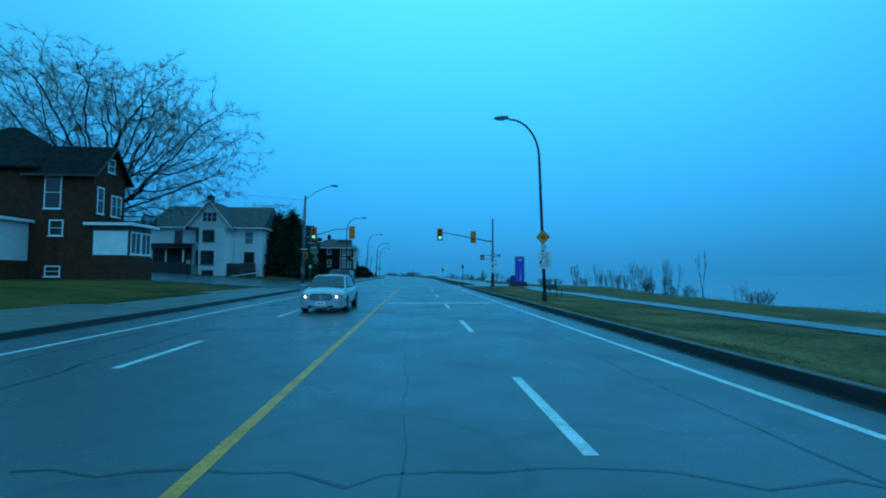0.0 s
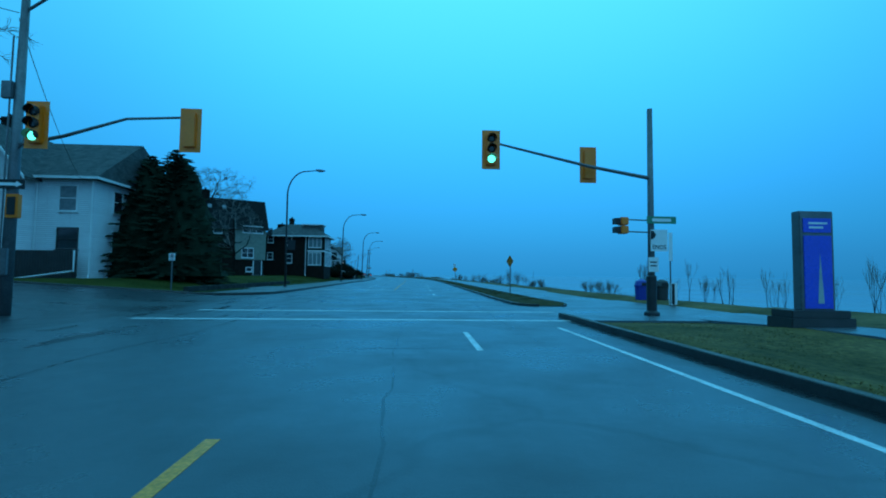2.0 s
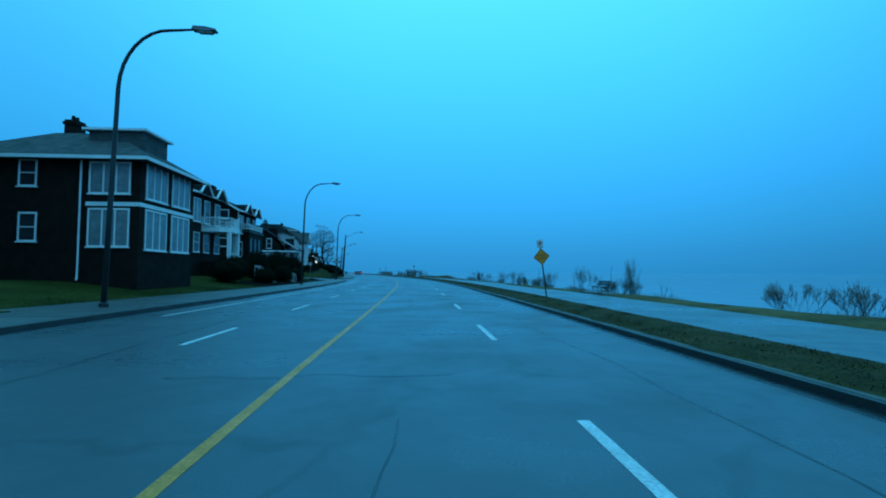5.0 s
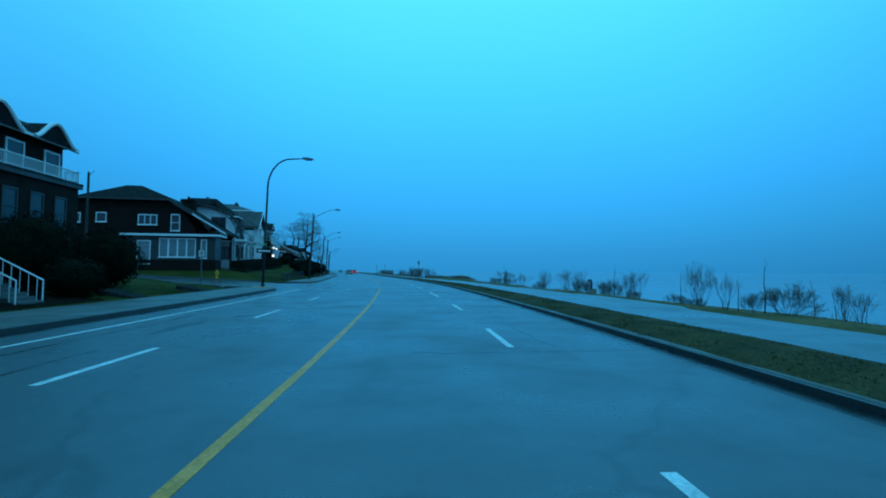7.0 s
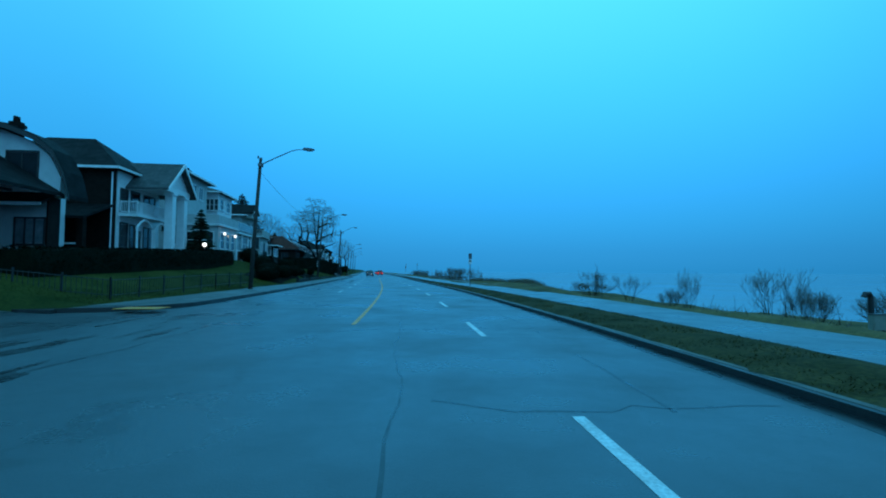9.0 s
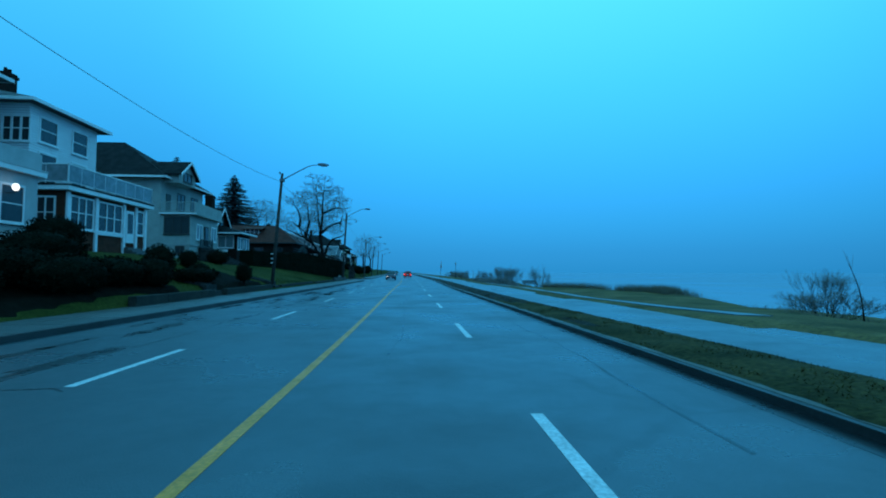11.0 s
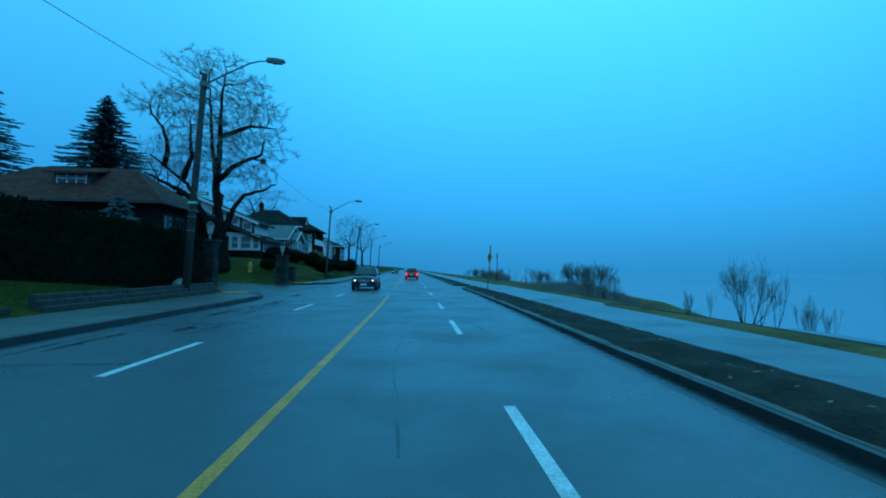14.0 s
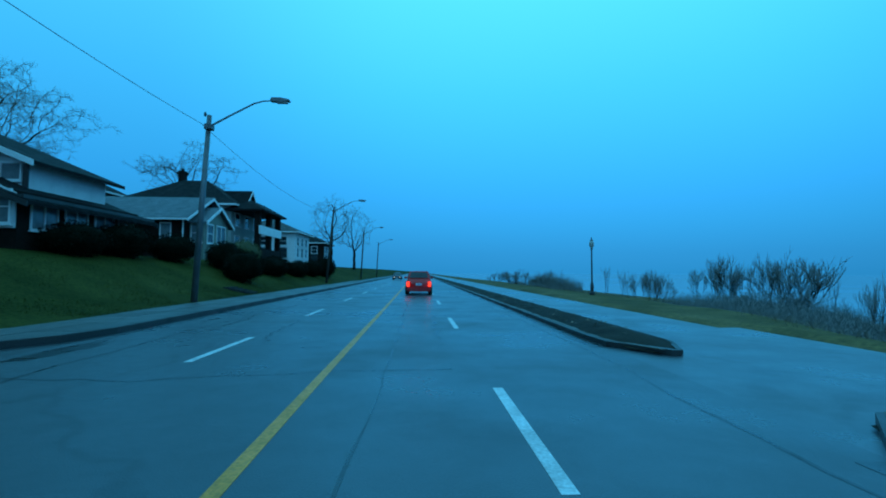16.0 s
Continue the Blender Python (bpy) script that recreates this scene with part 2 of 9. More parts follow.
ASPHALT = wet_road("wet_asphalt", (0.066, 0.085, 0.098), 0.11)
ASPHALT_SIDE = wet_road("wet_side_street", (0.045, 0.05, 0.056), 0.16)
ASPHALT_PATH = wet_road("wet_service_road", (0.10, 0.125, 0.142), 0.07)
CONCRETE = material("damp_concrete", (0.11, 0.106, 0.10), 0.5, var=0.3, scale=0.5)
CONCRETE_S = material("damp_sidewalk_slab", (0.11, 0.106, 0.10), 0.48, var=0.3, scale=0.5)
_n, _l = CONCRETE_S.node_tree.nodes, CONCRETE_S.node_tree.links
_oi, _mr, _mx = _n.new("ShaderNodeObjectInfo"), _n.new("ShaderNodeMapRange"), _n.new("ShaderNodeMix")
_mr.inputs[3].default_value, _mr.inputs[4].default_value = 0.72, 1.12
_mx.data_type, _mx.blend_type = "RGBA", "MULTIPLY"
_mx.inputs[0].default_value = 1.0
_l.new(_oi.outputs["Random"], _mr.inputs[0])
_l.new(_n["Principled BSDF"].inputs["Base Color"].links[0].from_socket, _mx.inputs[6])
_l.new(_mr.outputs[0], _mx.inputs[7])
_l.new(_mx.outputs[2], _n["Principled BSDF"].inputs["Base Color"])
CONCRETE_D = material("mossy_dark_concrete", (0.026, 0.026, 0.022), 0.85, var=0.5, scale=1.2, fine=18, bump=0.6, tint=(0.055, 0.053, 0.045), spec=0.15)
CURB = material("dark_wet_kerb", (0.030, 0.029, 0.028), 0.5, var=0.35, scale=0.8)
STONE = courses("grey_fieldstone", (0.062, 0.06, 0.056), (0.04, 0.04, 0.04), 0.45, 0.22, var=0.5)
GRASS = material("winter_grass", (0.067, 0.066, 0.013), 0.95, var=0.45, scale=0.25, fine=9, bump=1.0, tint=(0.024, 0.033, 0.007), spec=0.05)
GRASS_T = material("tan_winter_lawn", (0.135, 0.082, 0.022), 0.95, var=0.45, scale=0.25, fine=9, bump=1.0, tint=(0.04, 0.04, 0.010), spec=0.05)
GRASS_M = material("trodden_median_grass", (0.088, 0.058, 0.018), 0.95, var=0.5, scale=0.7, fine=12, bump=1.0, tint=(0.034, 0.030, 0.010), spec=0.1)
EARTH = material("bare_wet_earth", (0.034, 0.024, 0.014), 0.9, var=0.55, scale=1.4, fine=16, bump=1.0, tint=(0.016, 0.011, 0.008), spec=0.2)
LEAF_D = material("pale_dead_leaves", (0.22, 0.15, 0.09), 0.7, var=0.4, scale=6)
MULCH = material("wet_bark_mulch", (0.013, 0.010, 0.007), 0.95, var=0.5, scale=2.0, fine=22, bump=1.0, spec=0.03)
KERB_TAN = material("pale_kerb_edge", (0.11, 0.09, 0.068), 0.6, var=0.4, scale=1.5)
TAR = material("sealed_crack_tar", (0.018, 0.019, 0.021), 0.3, var=0.3)
GRASS_R = material("brown_grass", (0.20, 0.118, 0.036), 0.9, var=0.5, scale=0.3, fine=8, bump=1.0, tint=(0.045, 0.038, 0.01), spec=0.15)
PAINT_W = material("road_paint_white", (0.72, 0.74, 0.74), 0.45, var=0.3, scale=2.5, tint=(0.3, 0.3, 0.3))
PAINT_Y = material("road_paint_yellow", (0.95, 0.27, 0.01), 0.45, var=0.3, scale=2.5, tint=(0.42, 0.17, 0.03))
# base lightened so the fog's brightness is painted onto the lake
WATER = material("fog_pale_lake_water", (0.165, 0.185, 0.205), 0.10, var=0.05, scale=0.02, fine=0.6, bump=0.03)
BRICK = courses("dark_red_brick", (0.15, 0.040, 0.022), (0.08, 0.06, 0.05), 0.215, 0.075)
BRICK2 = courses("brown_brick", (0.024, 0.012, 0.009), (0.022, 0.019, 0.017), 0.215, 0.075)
SIDING = courses("white_siding", (0.84, 0.85, 0.86), (0.5, 0.38, 0.4), 3.6, 0.16, rough=0.5, var=0.08)
STUCCO = material("grey_green_stucco", (0.24, 0.25, 0.21), 0.85, var=0.2, fine=40)
STUCCO_B = material("beige_stucco", (0.36, 0.38, 0.36), 0.85, var=0.2, fine=40)
# white stucco greyed to put the fog's dimming into the tall house's colour
STUCCO_T = material("fog_greyed_stucco", (0.47, 0.48, 0.48), 0.8, var=0.2, fine=40)
STUCCO_W = material("white_stucco", (0.70, 0.70, 0.70), 0.8, var=0.15, fine=40)
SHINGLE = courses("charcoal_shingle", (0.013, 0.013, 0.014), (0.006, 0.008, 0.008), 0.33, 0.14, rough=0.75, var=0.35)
SHINGLE_G = courses("grey_shingle", (0.12, 0.13, 0.13), (0.05, 0.05, 0.05), 0.33, 0.14, rough=0.75, var=0.3)
SHINGLE_R = courses("red_brown_shingle", (0.17, 0.05, 0.035), (0.05, 0.02, 0.02), 0.33, 0.14, rough=0.75, var=0.35)
SHINGLE_B = courses("blue_grey_shingle", (0.16, 0.19, 0.21), (0.07, 0.08, 0.09), 0.33, 0.14, rough=0.55, var=0.2)
TRIM = material("white_trim", (0.84, 0.84, 0.84), 0.45, var=0.15)
DARKTRIM = material("dark_trim", (0.035, 0.033, 0.032), 0.5)
PANE = glass("window_glass", (0.03, 0.035, 0.04))
PANE_C = glass("curtained_glass", (0.24, 0.26, 0.28), 0.18)
STEEL = material("galvanised_steel", (0.16, 0.17, 0.18), 0.5, metal=0.6, var=0.25)
DARKSTEEL = material("dark_painted_steel", (0.028, 0.03, 0.032), 0.45, metal=0.3, var=0.3)
TIMBER = material("weathered_pole_timber", (0.055, 0.048, 0.042), 0.85, var=0.4, scale=3, fine=30)
BARK = material("damp_bark", (0.017, 0.015, 0.013), 0.95, var=0.45, scale=2, fine=18, bump=0.9, spec=0.04)
# twig base lightened, painting the fog's low contrast into its colour
TWIG = material("fog_paled_twigs", (0.22, 0.21, 0.20), 0.9, var=0.3)
REED = material("dead_reeds", (0.23, 0.185, 0.13), 0.9, var=0.4)
NEEDLE = material("conifer_needles", (0.018, 0.032, 0.018), 0.9, var=0.4, fine=12, spec=0.08)
NEEDLE_B = material("spruce_and_fogged_fir_needles", (0.05, 0.08, 0.085), 0.8, var=0.4, fine=12)
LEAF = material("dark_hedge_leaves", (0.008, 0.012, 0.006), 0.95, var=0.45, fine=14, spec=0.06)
LEAF_Y = material("olive_shrub_leaves", (0.10, 0.10, 0.025), 0.7, var=0.4, fine=14)
SIGNAL_Y = material("signal_yellow", (1.0, 0.19, 0.006), 0.4, var=0.12)
SIGN_Y = material("sign_yellow", (1.0, 0.25, 0.006), 0.35, var=0.1)
SIGN_W = material("sign_white", (0.75, 0.77, 0.78), 0.35, var=0.1)
SIGN_G = material("sign_green", (0.02, 0.22, 0.12), 0.35, var=0.1)
BLACK = material("matt_black", (0.008, 0.008, 0.009), 0.5, var=0.2)
BLUE = material("sign_blue", (0.02, 0.07, 0.62), 0.3, var=0.15)
BLUE_D = material("bin_blue", (0.015, 0.035, 0.30), 0.4)
ROCK = material("pale_boulder", (0.24, 0.24, 0.23), 0.85, var=0.35, scale=3)
RED_S = material("sign_red", (0.55, 0.03, 0.03), 0.4)
HYDRANT = material("hydrant_yellow", (0.85, 0.30, 0.02), 0.45)
RUBBER = material("tyre_rubber", (0.012, 0.012, 0.012), 0.8, bump=0.3)
ALLOY = material("alloy_wheel", (0.35, 0.36, 0.37), 0.35, metal=0.9)
CAR_RED = material("red_car_paint", (0.62, 0.012, 0.012), 0.18, var=0.06, bump=0, spec=0.6)
CAR_SILVER = material("silver_car_paint", (0.46, 0.50, 0.52), 0.25, metal=0.4, var=0.06, bump=0)
CAR_BLACK = material("black_car_paint", (0.012, 0.014, 0.018), 0.2, var=0.06, bump=0, spec=0.6)
CAR_NAVY = material("navy_car_paint", (0.012, 0.017, 0.032), 0.18, var=0.06, bump=0, spec=0.6)
CHROME = material("chrome", (0.6, 0.6, 0.6), 0.15, metal=1.0, var=0.05, bump=0)
HEADLIGHT = glow("headlamp", (1.0, 0.96, 0.86), 3.2)
TAIL = glow("tail_lamp", (1.0, 0.05, 0.02), 1.6)
GREEN_ON = glow("green_signal_light", (0.1, 1.0, 0.75), 2.2)
PORCH_ON = glow("porch_globe", (1.0, 0.95, 0.85), 1.6)
LENS_OFF = material("dark_lens", (0.02, 0.012, 0.01), 0.2, bump=0)
LANTERN = material("lantern_glass", (0.42, 0.44, 0.42), 0.2, bump=0)


# ---- mesh helpers ----
def ob_of(name, bm, mat, parent=None, label="", smooth=False):
    me = bpy.data.meshes.new(name)
    bmesh.ops.recalc_face_normals(bm, faces=bm.faces)
    bm.to_mesh(me)
    bm.free()
    if smooth:
        me.polygons.foreach_set("use_smooth", [True] * len(me.polygons))
    me.materials.append(mat)
    ob = new(name, me)
    if parent is not None:
        ob.parent = parent
    if label:
        ob["label"] = label
    return ob


def part(name, bm, mat, parent, label="", smooth=False):
    return ob_of(name, bm, mat, parent, label, smooth)


def from_lists(name, verts, faces, mat, parent=None, label="", smooth=False):
    me = bpy.data.meshes.new(name)
    me.from_pydata(verts, [], faces)
    me.materials.append(mat)
    if smooth:
        me.polygons.foreach_set("use_smooth", [True] * len(me.polygons))
    ob = new(name, me)
    if parent is not None:
        ob.parent = parent
    if label:
        ob["label"] = label
    return ob


def thing(name, m, label, category, group=""):
    ob = new(name)
    ob.empty_display_size = 0.3
    ob.matrix_world = m
    return tagged(ob, label, category, group)


def box(bm, x0, x1, y0, y1, z0, z1, bev=0.0):
    vs = [bm.verts.new(v) for v in ((x0, y0, z0), (x1, y0, z0), (x1, y1, z0), (x0, y1, z0), (x0, y0, z1), (x1, y0, z1), (x1, y1, z1), (x0, y1, z1))]
    fs = [bm.faces.new([vs[i] for i in q]) for q in ((0, 3, 2, 1), (4, 5, 6, 7), (0, 1, 5, 4), (1, 2, 6, 5), (2, 3, 7, 6), (3, 0, 4, 7))]
    if bev:
        es = list({e for f in fs for e in f.edges})
        bmesh.ops.bevel(bm, geom=es, offset=bev, segments=2, affect="EDGES")


def boxes(*dims, bev=0.0):
    bm = bmesh.new()
    for q in dims:
        box(bm, *q, bev=bev)
    return bm


def tube(bm, pts, radii, n=8, cap=True):
    """A tapering tube along points."""
    rings = []
    pts = [Vector(p) for p in pts]
    a = Vector((1, 0, 0))
    for i, p in enumerate(pts):
        t = (pts[min(i + 1, len(pts) - 1)] - pts[max(i - 1, 0)]).normalized()
        a = a - t * a.dot(t) if i else (t.orthogonal() if abs(t.z) > 0.99 else t.cross(Vector((0, 0, 1))))
        if a.length < 1e-4:
            a = t.orthogonal()
        a.normalize()
        b = t.cross(a)
        r = radii[i] if hasattr(radii, "__len__") else radii
        rings.append([bm.verts.new(p + (a * math.cos(k * math.tau / n) + b * math.sin(k * math.tau / n)) * r) for k in range(n)])
    for r0, r1 in zip(rings, rings[1:]):
        for k in range(n):
            bm.faces.new((r0[k], r0[(k + 1) % n], r1[(k + 1) % n], r1[k]))
    if cap:
        bm.faces.new(rings[0][::-1])
        bm.faces.new(rings[-1])
    return bm


def tubes(*paths, n=8):
    bm = bmesh.new()
    for pts, r in paths:
        tube(bm, pts, r, n)
    return bm


def lathe(bm, prof, n=14, at=(0, 0)):
    rings = [[bm.verts.new((at[0] + r * math.cos(k * math.tau / n), at[1] + r * math.sin(k * math.tau / n), z)) for k in range(n)] for r, z in prof]
    for r0, r1 in zip(rings, rings[1:]):
        for k in range(n):
            bm.faces.new((r0[k], r0[(k + 1) % n], r1[(k + 1) % n], r1[k]))
    bm.faces.new(rings[0][::-1])
    bm.faces.new(rings[-1])
    return bm


def lathed(*prof, n=14):
    return lathe(bmesh.new(), prof, n)


def prism(bm, poly, a0, a1, axis):
    """A polygon of two coordinates drawn out along an axis: 'x' (poly in y, z), 'y' (poly in x, z) or 'z' (poly in x, y)."""
    def at(p, a):
        return {"x": (a, p[0], p[1]), "y": (p[0], a, p[1]), "z": (p[0], p[1], a)}[axis]
    lo = [bm.verts.new(at(p, a0)) for p in poly]
    hi = [bm.verts.new(at(p, a1)) for p in poly]
    bm.faces.new(lo)
    bm.faces.new(hi[::-1])
    for i in range(len(poly)):
        j = (i + 1) % len(poly)
        bm.faces.new((lo[i], hi[i], hi[j], lo[j]))
    return bm


# ---- ground, road, pavements ----
def steps(a, b, st):
    n = max(1, int(round((b - a) / st)))
    return [a + (b - a) * i / n for i in range(n + 1)]


def ribbon(name, s0, s1, f0, f1, z, thick, mat, label="", st=2.0, parent=None):
    """A slab along the road between the offsets f0(s) and f1(s), with its top at z (a number, or a function of s and d)."""
    ss = steps(s0, s1, st)
    zf = z if callable(z) else (lambda s, d: z)
    verts, faces = [], []
    for s in ss:
        a, b = f0(s), f1(s)
        for d, dz in ((a, 0), (b, 0), (b, -thick), (a, -thick)):
            verts.append(P(s, d, zf(s, d) + dz))
    for i in range(len(ss) - 1):
        o = i * 4
        for k in range(4):
            k2 = (k + 1) % 4
            faces.append((o + k, o + k2, o + 4 + k2, o + 4 + k))
    faces += [(0, 1, 2, 3), (len(verts) - 1, len(verts) - 2, len(verts) - 3, len(verts) - 4)]
    bm = bmesh.new()
    vs = [bm.verts.new(v) for v in verts]
    for f in faces:
        bm.faces.new([vs[i] for i in f])
    ob = ob_of(name, bm, mat, parent)
    return tagged(ob, label, kind="structure") if label else ob


def build_ground():
    ss = [-300, -150, -90] + [float(s) for s in range(-60, 440, 2)] + [450, 470, 500, 560, 650, 800, 1100, 1600]
    ds = [-700, -400, -200, -120, -80, -60, -48] + [-40 + 0.8 * i for i in range(98)] + [40, 44, 48, 52, 56, 60, 90]
    verts, faces = [], []
    for s in ss:
        for d in ds:
            verts.append(P(s, d, ground_z(s, d)))
    w = len(ds)
    for i in range(len(ss) - 1):
        for j in range(w - 1):
            faces.append((i * w + j, i * w + j + 1, (i + 1) * w + j + 1, (i + 1) * w + j))
    ob = from_lists("ground", verts, faces, GRASS, smooth=True)
    ob.data.materials.append(GRASS_R)
    ob.data.materials.append(GRASS_T)
    ids = []
    for i in range(len(ss) - 1):
        for j in range(w - 1):
            ids.append(1 if ds[j] > 0 else (2 if ss[i] < 46 else 0))
    ob.data.polygons.foreach_set("material_index", ids)
    tagged(ob, "damp winter lawn and brown shore grass", kind="structure")
    wat = from_lists("water", [P(-300, 30, -4.2), P(-300, 2500, -4.2), P(2500, 2500, -4.2), P(2500, 30, -4.2)], [(0, 1, 2, 3)], WATER)
    tagged(wat, "still lake with the fog's pale grey in its colour", kind="structure")


build_ground()
ribbon("road", -120, 1500, lambda s: CURB_L(s) - 0.05, lambda s: CURB_R(s) + 0.05, 0.0, 0.1, ASPHALT, "four-lane road of wet worn asphalt", st=2.0)
for a, b in STREETS:
    ribbon("side_street", a - 0.2, b + 0.2, lambda s: -75.0, lambda s: -60.0, lambda s, d: street_z(d), 0.1, ASPHALT_SIDE)
    ribbon("side_street", a - 0.2, b + 0.2, lambda s: -60.0, lambda s: -36.0, lambda s, d: street_z(d), 0.1, ASPHALT_SIDE)
    ribbon("side_street", a - 0.2, b + 0.2, lambda s: -36.0, lambda s: -11.0, lambda s, d: street_z(d), 0.1, ASPHALT_SIDE, "wet dark asphalt of a side street")
    ribbon("side_street", a - 5.0, b + 5.0, lambda s: -11.0, lambda s: CURB_L(s) - 0.04, 0.0, 0.1, ASPHALT_SIDE, "wet dark asphalt where a side street meets the road")
for ob in [o for o in scene.objects if o.name.startswith("side_street")]:
    tagged(ob, "wet dark asphalt of a side street", kind="structure")


def corner(a, b, r):
    """How far a kerb draws back from the road within r of its ends a and b."""
    def back(s):
        e = min(s - a, b - s)
        if e >= r:
            return 0.0
        q = r - max(0.0, e)
        return r - math.sqrt(max(0.0, r * r - q * q))
    return back


WALKS = ((-120, 46, 5.0), (72.5, 182, 5.0), (197.2, 298.5, 4.5), (313.5, 1000, 4.5))
for a, b, r in WALKS:
    back = corner(a, b, r)
    ribbon("sidewalk", a, b, lambda s: WALK_L(s) - 0.5, (lambda bk: lambda s: CURB_L(s) - 0.2 - bk(s))(back), 0.138, 0.24, CURB, "damp concrete sidewalk beside the road", st=0.75 if b - a < 200 else 1.5)
    ribbon("kerb", a, b, (lambda bk: lambda s: CURB_L(s) - 0.2 - bk(s))(back), (lambda bk: lambda s: CURB_L(s) - bk(s))(back), 0.165, 0.3, CURB, "dark wet concrete kerb", st=0.75 if b - a < 200 else 1.5)

back = corner(-400, 58.5, 2.5)
ribbon("kerb", -120, 58.5, lambda s: CURB_R(s), lambda s: CURB_R(s) + 0.22, 0.17, 0.3, CURB, "dark wet concrete kerb beside shore grass")
ribbon("kerb_edge", -60, 58.3, lambda s: CURB_R(s) + 0.03, lambda s: CURB_R(s) + 0.17, 0.176, 0.02, KERB_TAN, "worn pale edge of the kerb")
for a, b in ((-60, 58.0), (65.6, 309.5), (315.5, 520)):
    ribbon("gutter", a, b, lambda s: CURB_R(s) - 0.3 + 0.07 * noise.noise((s * 0.7, 0, 8.0)), lambda s: CURB_R(s) + 0.01, 0.003, 0.02, TAR, "dark wet gutter below the kerb", st=1.2)
for a, b in ((64.6, 310.5), (314.5, 900)):
    back = corner(a, b, 2.0)
    lo = (lambda bk: lambda s: CURB_R(s) + bk(s) * 0.45)(back)
    hi = (lambda bk: lambda s: CURB_R(s) + MEDIAN(s) - bk(s) * 0.45)(back)
    stp = 0.8 if b < 400 else 1.2
    ribbon("kerb", a, b, lo, (lambda f: lambda s: f(s) + 0.2)(lo), 0.11, 0.3, CURB, "worn concrete kerb of the median", st=stp)
    ribbon("kerb", a + 0.2, b - 0.2, (lambda f: lambda s: f(s) - 0.12)(hi), hi, 0.08, 0.3, CURB, "worn concrete kerb of the median", st=stp)
    ribbon("kerb_edge", a + 0.1, min(b, 460), (lambda f: lambda s: f(s) + 0.1)(lo), (lambda f: lambda s: f(s) + 0.24)(lo), 0.116, 0.02, KERB_TAN, "worn pale edge of the kerb", st=stp)
    rng = random.Random(int(a))
    verts, faces = [], []
    ss = steps(a + 0.15, min(b, 520) - 0.15, 0.5)
    for s in ss:
        a_, b_ = lo(s) + 0.16, hi(s) - 0.1
        rise = smooth01(min(s - a, b - s) / 1.6)
        for k in range(8):
            q = k / 7
            hump = 0.10 * math.sin(q * math.pi) + 0.09 * noise.noise((s * 0.9, q * 3, 2.0)) * (0.3 + math.sin(q * math.pi))
            verts.append(P(s, a_ + (b_ - a_) * q + (0.05 * rng.uniform(-1, 1) if k in (0, 7) else 0), 0.02 + (0.085 + hump) * rise))
    for i in range(len(ss) - 1):
        for k in range(7):
            faces.append((i * 8 + k, i * 8 + k + 1, i * 8 + 9 + k, i * 8 + 8 + k))
    md = from_lists("median", verts, faces, GRASS_M, smooth=True)
    md.data.materials.append(EARTH)
    md.data.polygons.foreach_set("material_index", [1 if ss[i] > 238 + 14 * noise.noise((ss[i] * 0.3, k * 0.6, 7.0)) else 0 for i in range(len(ss) - 1) for k in range(7)])
    tagged(md, "narrow median of trodden brown grass and wet earth", kind="structure")
ribbon("service_road", 57.5, 1200, lambda s: CURB_R(s) + 0.06, lambda s: SERVICE(s) + 0.05, -0.012, 0.1, ASPHALT_PATH, "pale wet asphalt lane along the shore")
ribbon("shore_path", -120, 58, lambda s: float(np.interp(s, (-120, 15, 34, 40, 58), (15.2, 15.1, 15.0, 15.2, 12.8))), lambda s: float(np.interp(s, (-120, 15, 34, 42, 58), (16.7, 16.6, 16.5, 16.9, 15.0))), lambda s, d: ground_z(s, d) + 0.06 if s < 53 else 0.2 - 0.2 * (s - 53) / 5, 0.2, ASPHALT_PATH, "wet asphalt footpath through grass")
ribbon("shore_path", 232, 292, lambda s: SERVICE(s) + 1.3 + (0 if s < 284 else -(s - 284) * 0.18), lambda s: SERVICE(s) + 2.6 + (0 if s < 284 else -(s - 284) * 0.12), lambda s, d: ground_z(s, d) + 0.03, 0.2, ASPHALT_PATH, "wet asphalt footpath through grass")


def marking(s0, s1, d0, d1, mat, fn=None, name="lane_marking", label="worn white lane line"):
    f = fn or (lambda s: 0.0)
    ribbon(name, s0, s1, lambda s: d0 + f(s), lambda s: d1 + f(s), 0.004, 0.003, mat, label, st=3.0)


YEL = lerp_fn((-60, 0.0), (45, 0.15), (110, 0.0), (150, 0.3), (190, 0.25), (250, 0.3), (290, 0.5), (330, 0.55), (600, 0.5))
for a, b in ((-60, 45.5), (86, 182), (193.5, 298.5), (309, 900)):
    marking(a, b, -0.14, 0.0, PAINT_Y, YEL, "centre_line", "worn yellow centre line")
for first, gap, a, b in ((12.75, 8.65, -40, 24.5), (31.5, 9.6, 26, 56), (75.9, 9.0, 70, 126), (132.5, 9.1, 126, 172), (172.2, 9.35, 172, 215), (218.4, 9.1, 215, 286), (289.3, 9.87, 287, 460)):
    s = first - gap * math.floor((first - a) / gap)
    while s < b:
        marking(s, s + 3.1, -0.06, 0.08, PAINT_W, lerp_fn((-60, 3.25), (45, 3.35), (85, 3.45), (130, 3.85), (160, 4.1), (192, 3.65), (235, 3.15), (255, 3.0), (600, 3.1)))
        s += gap
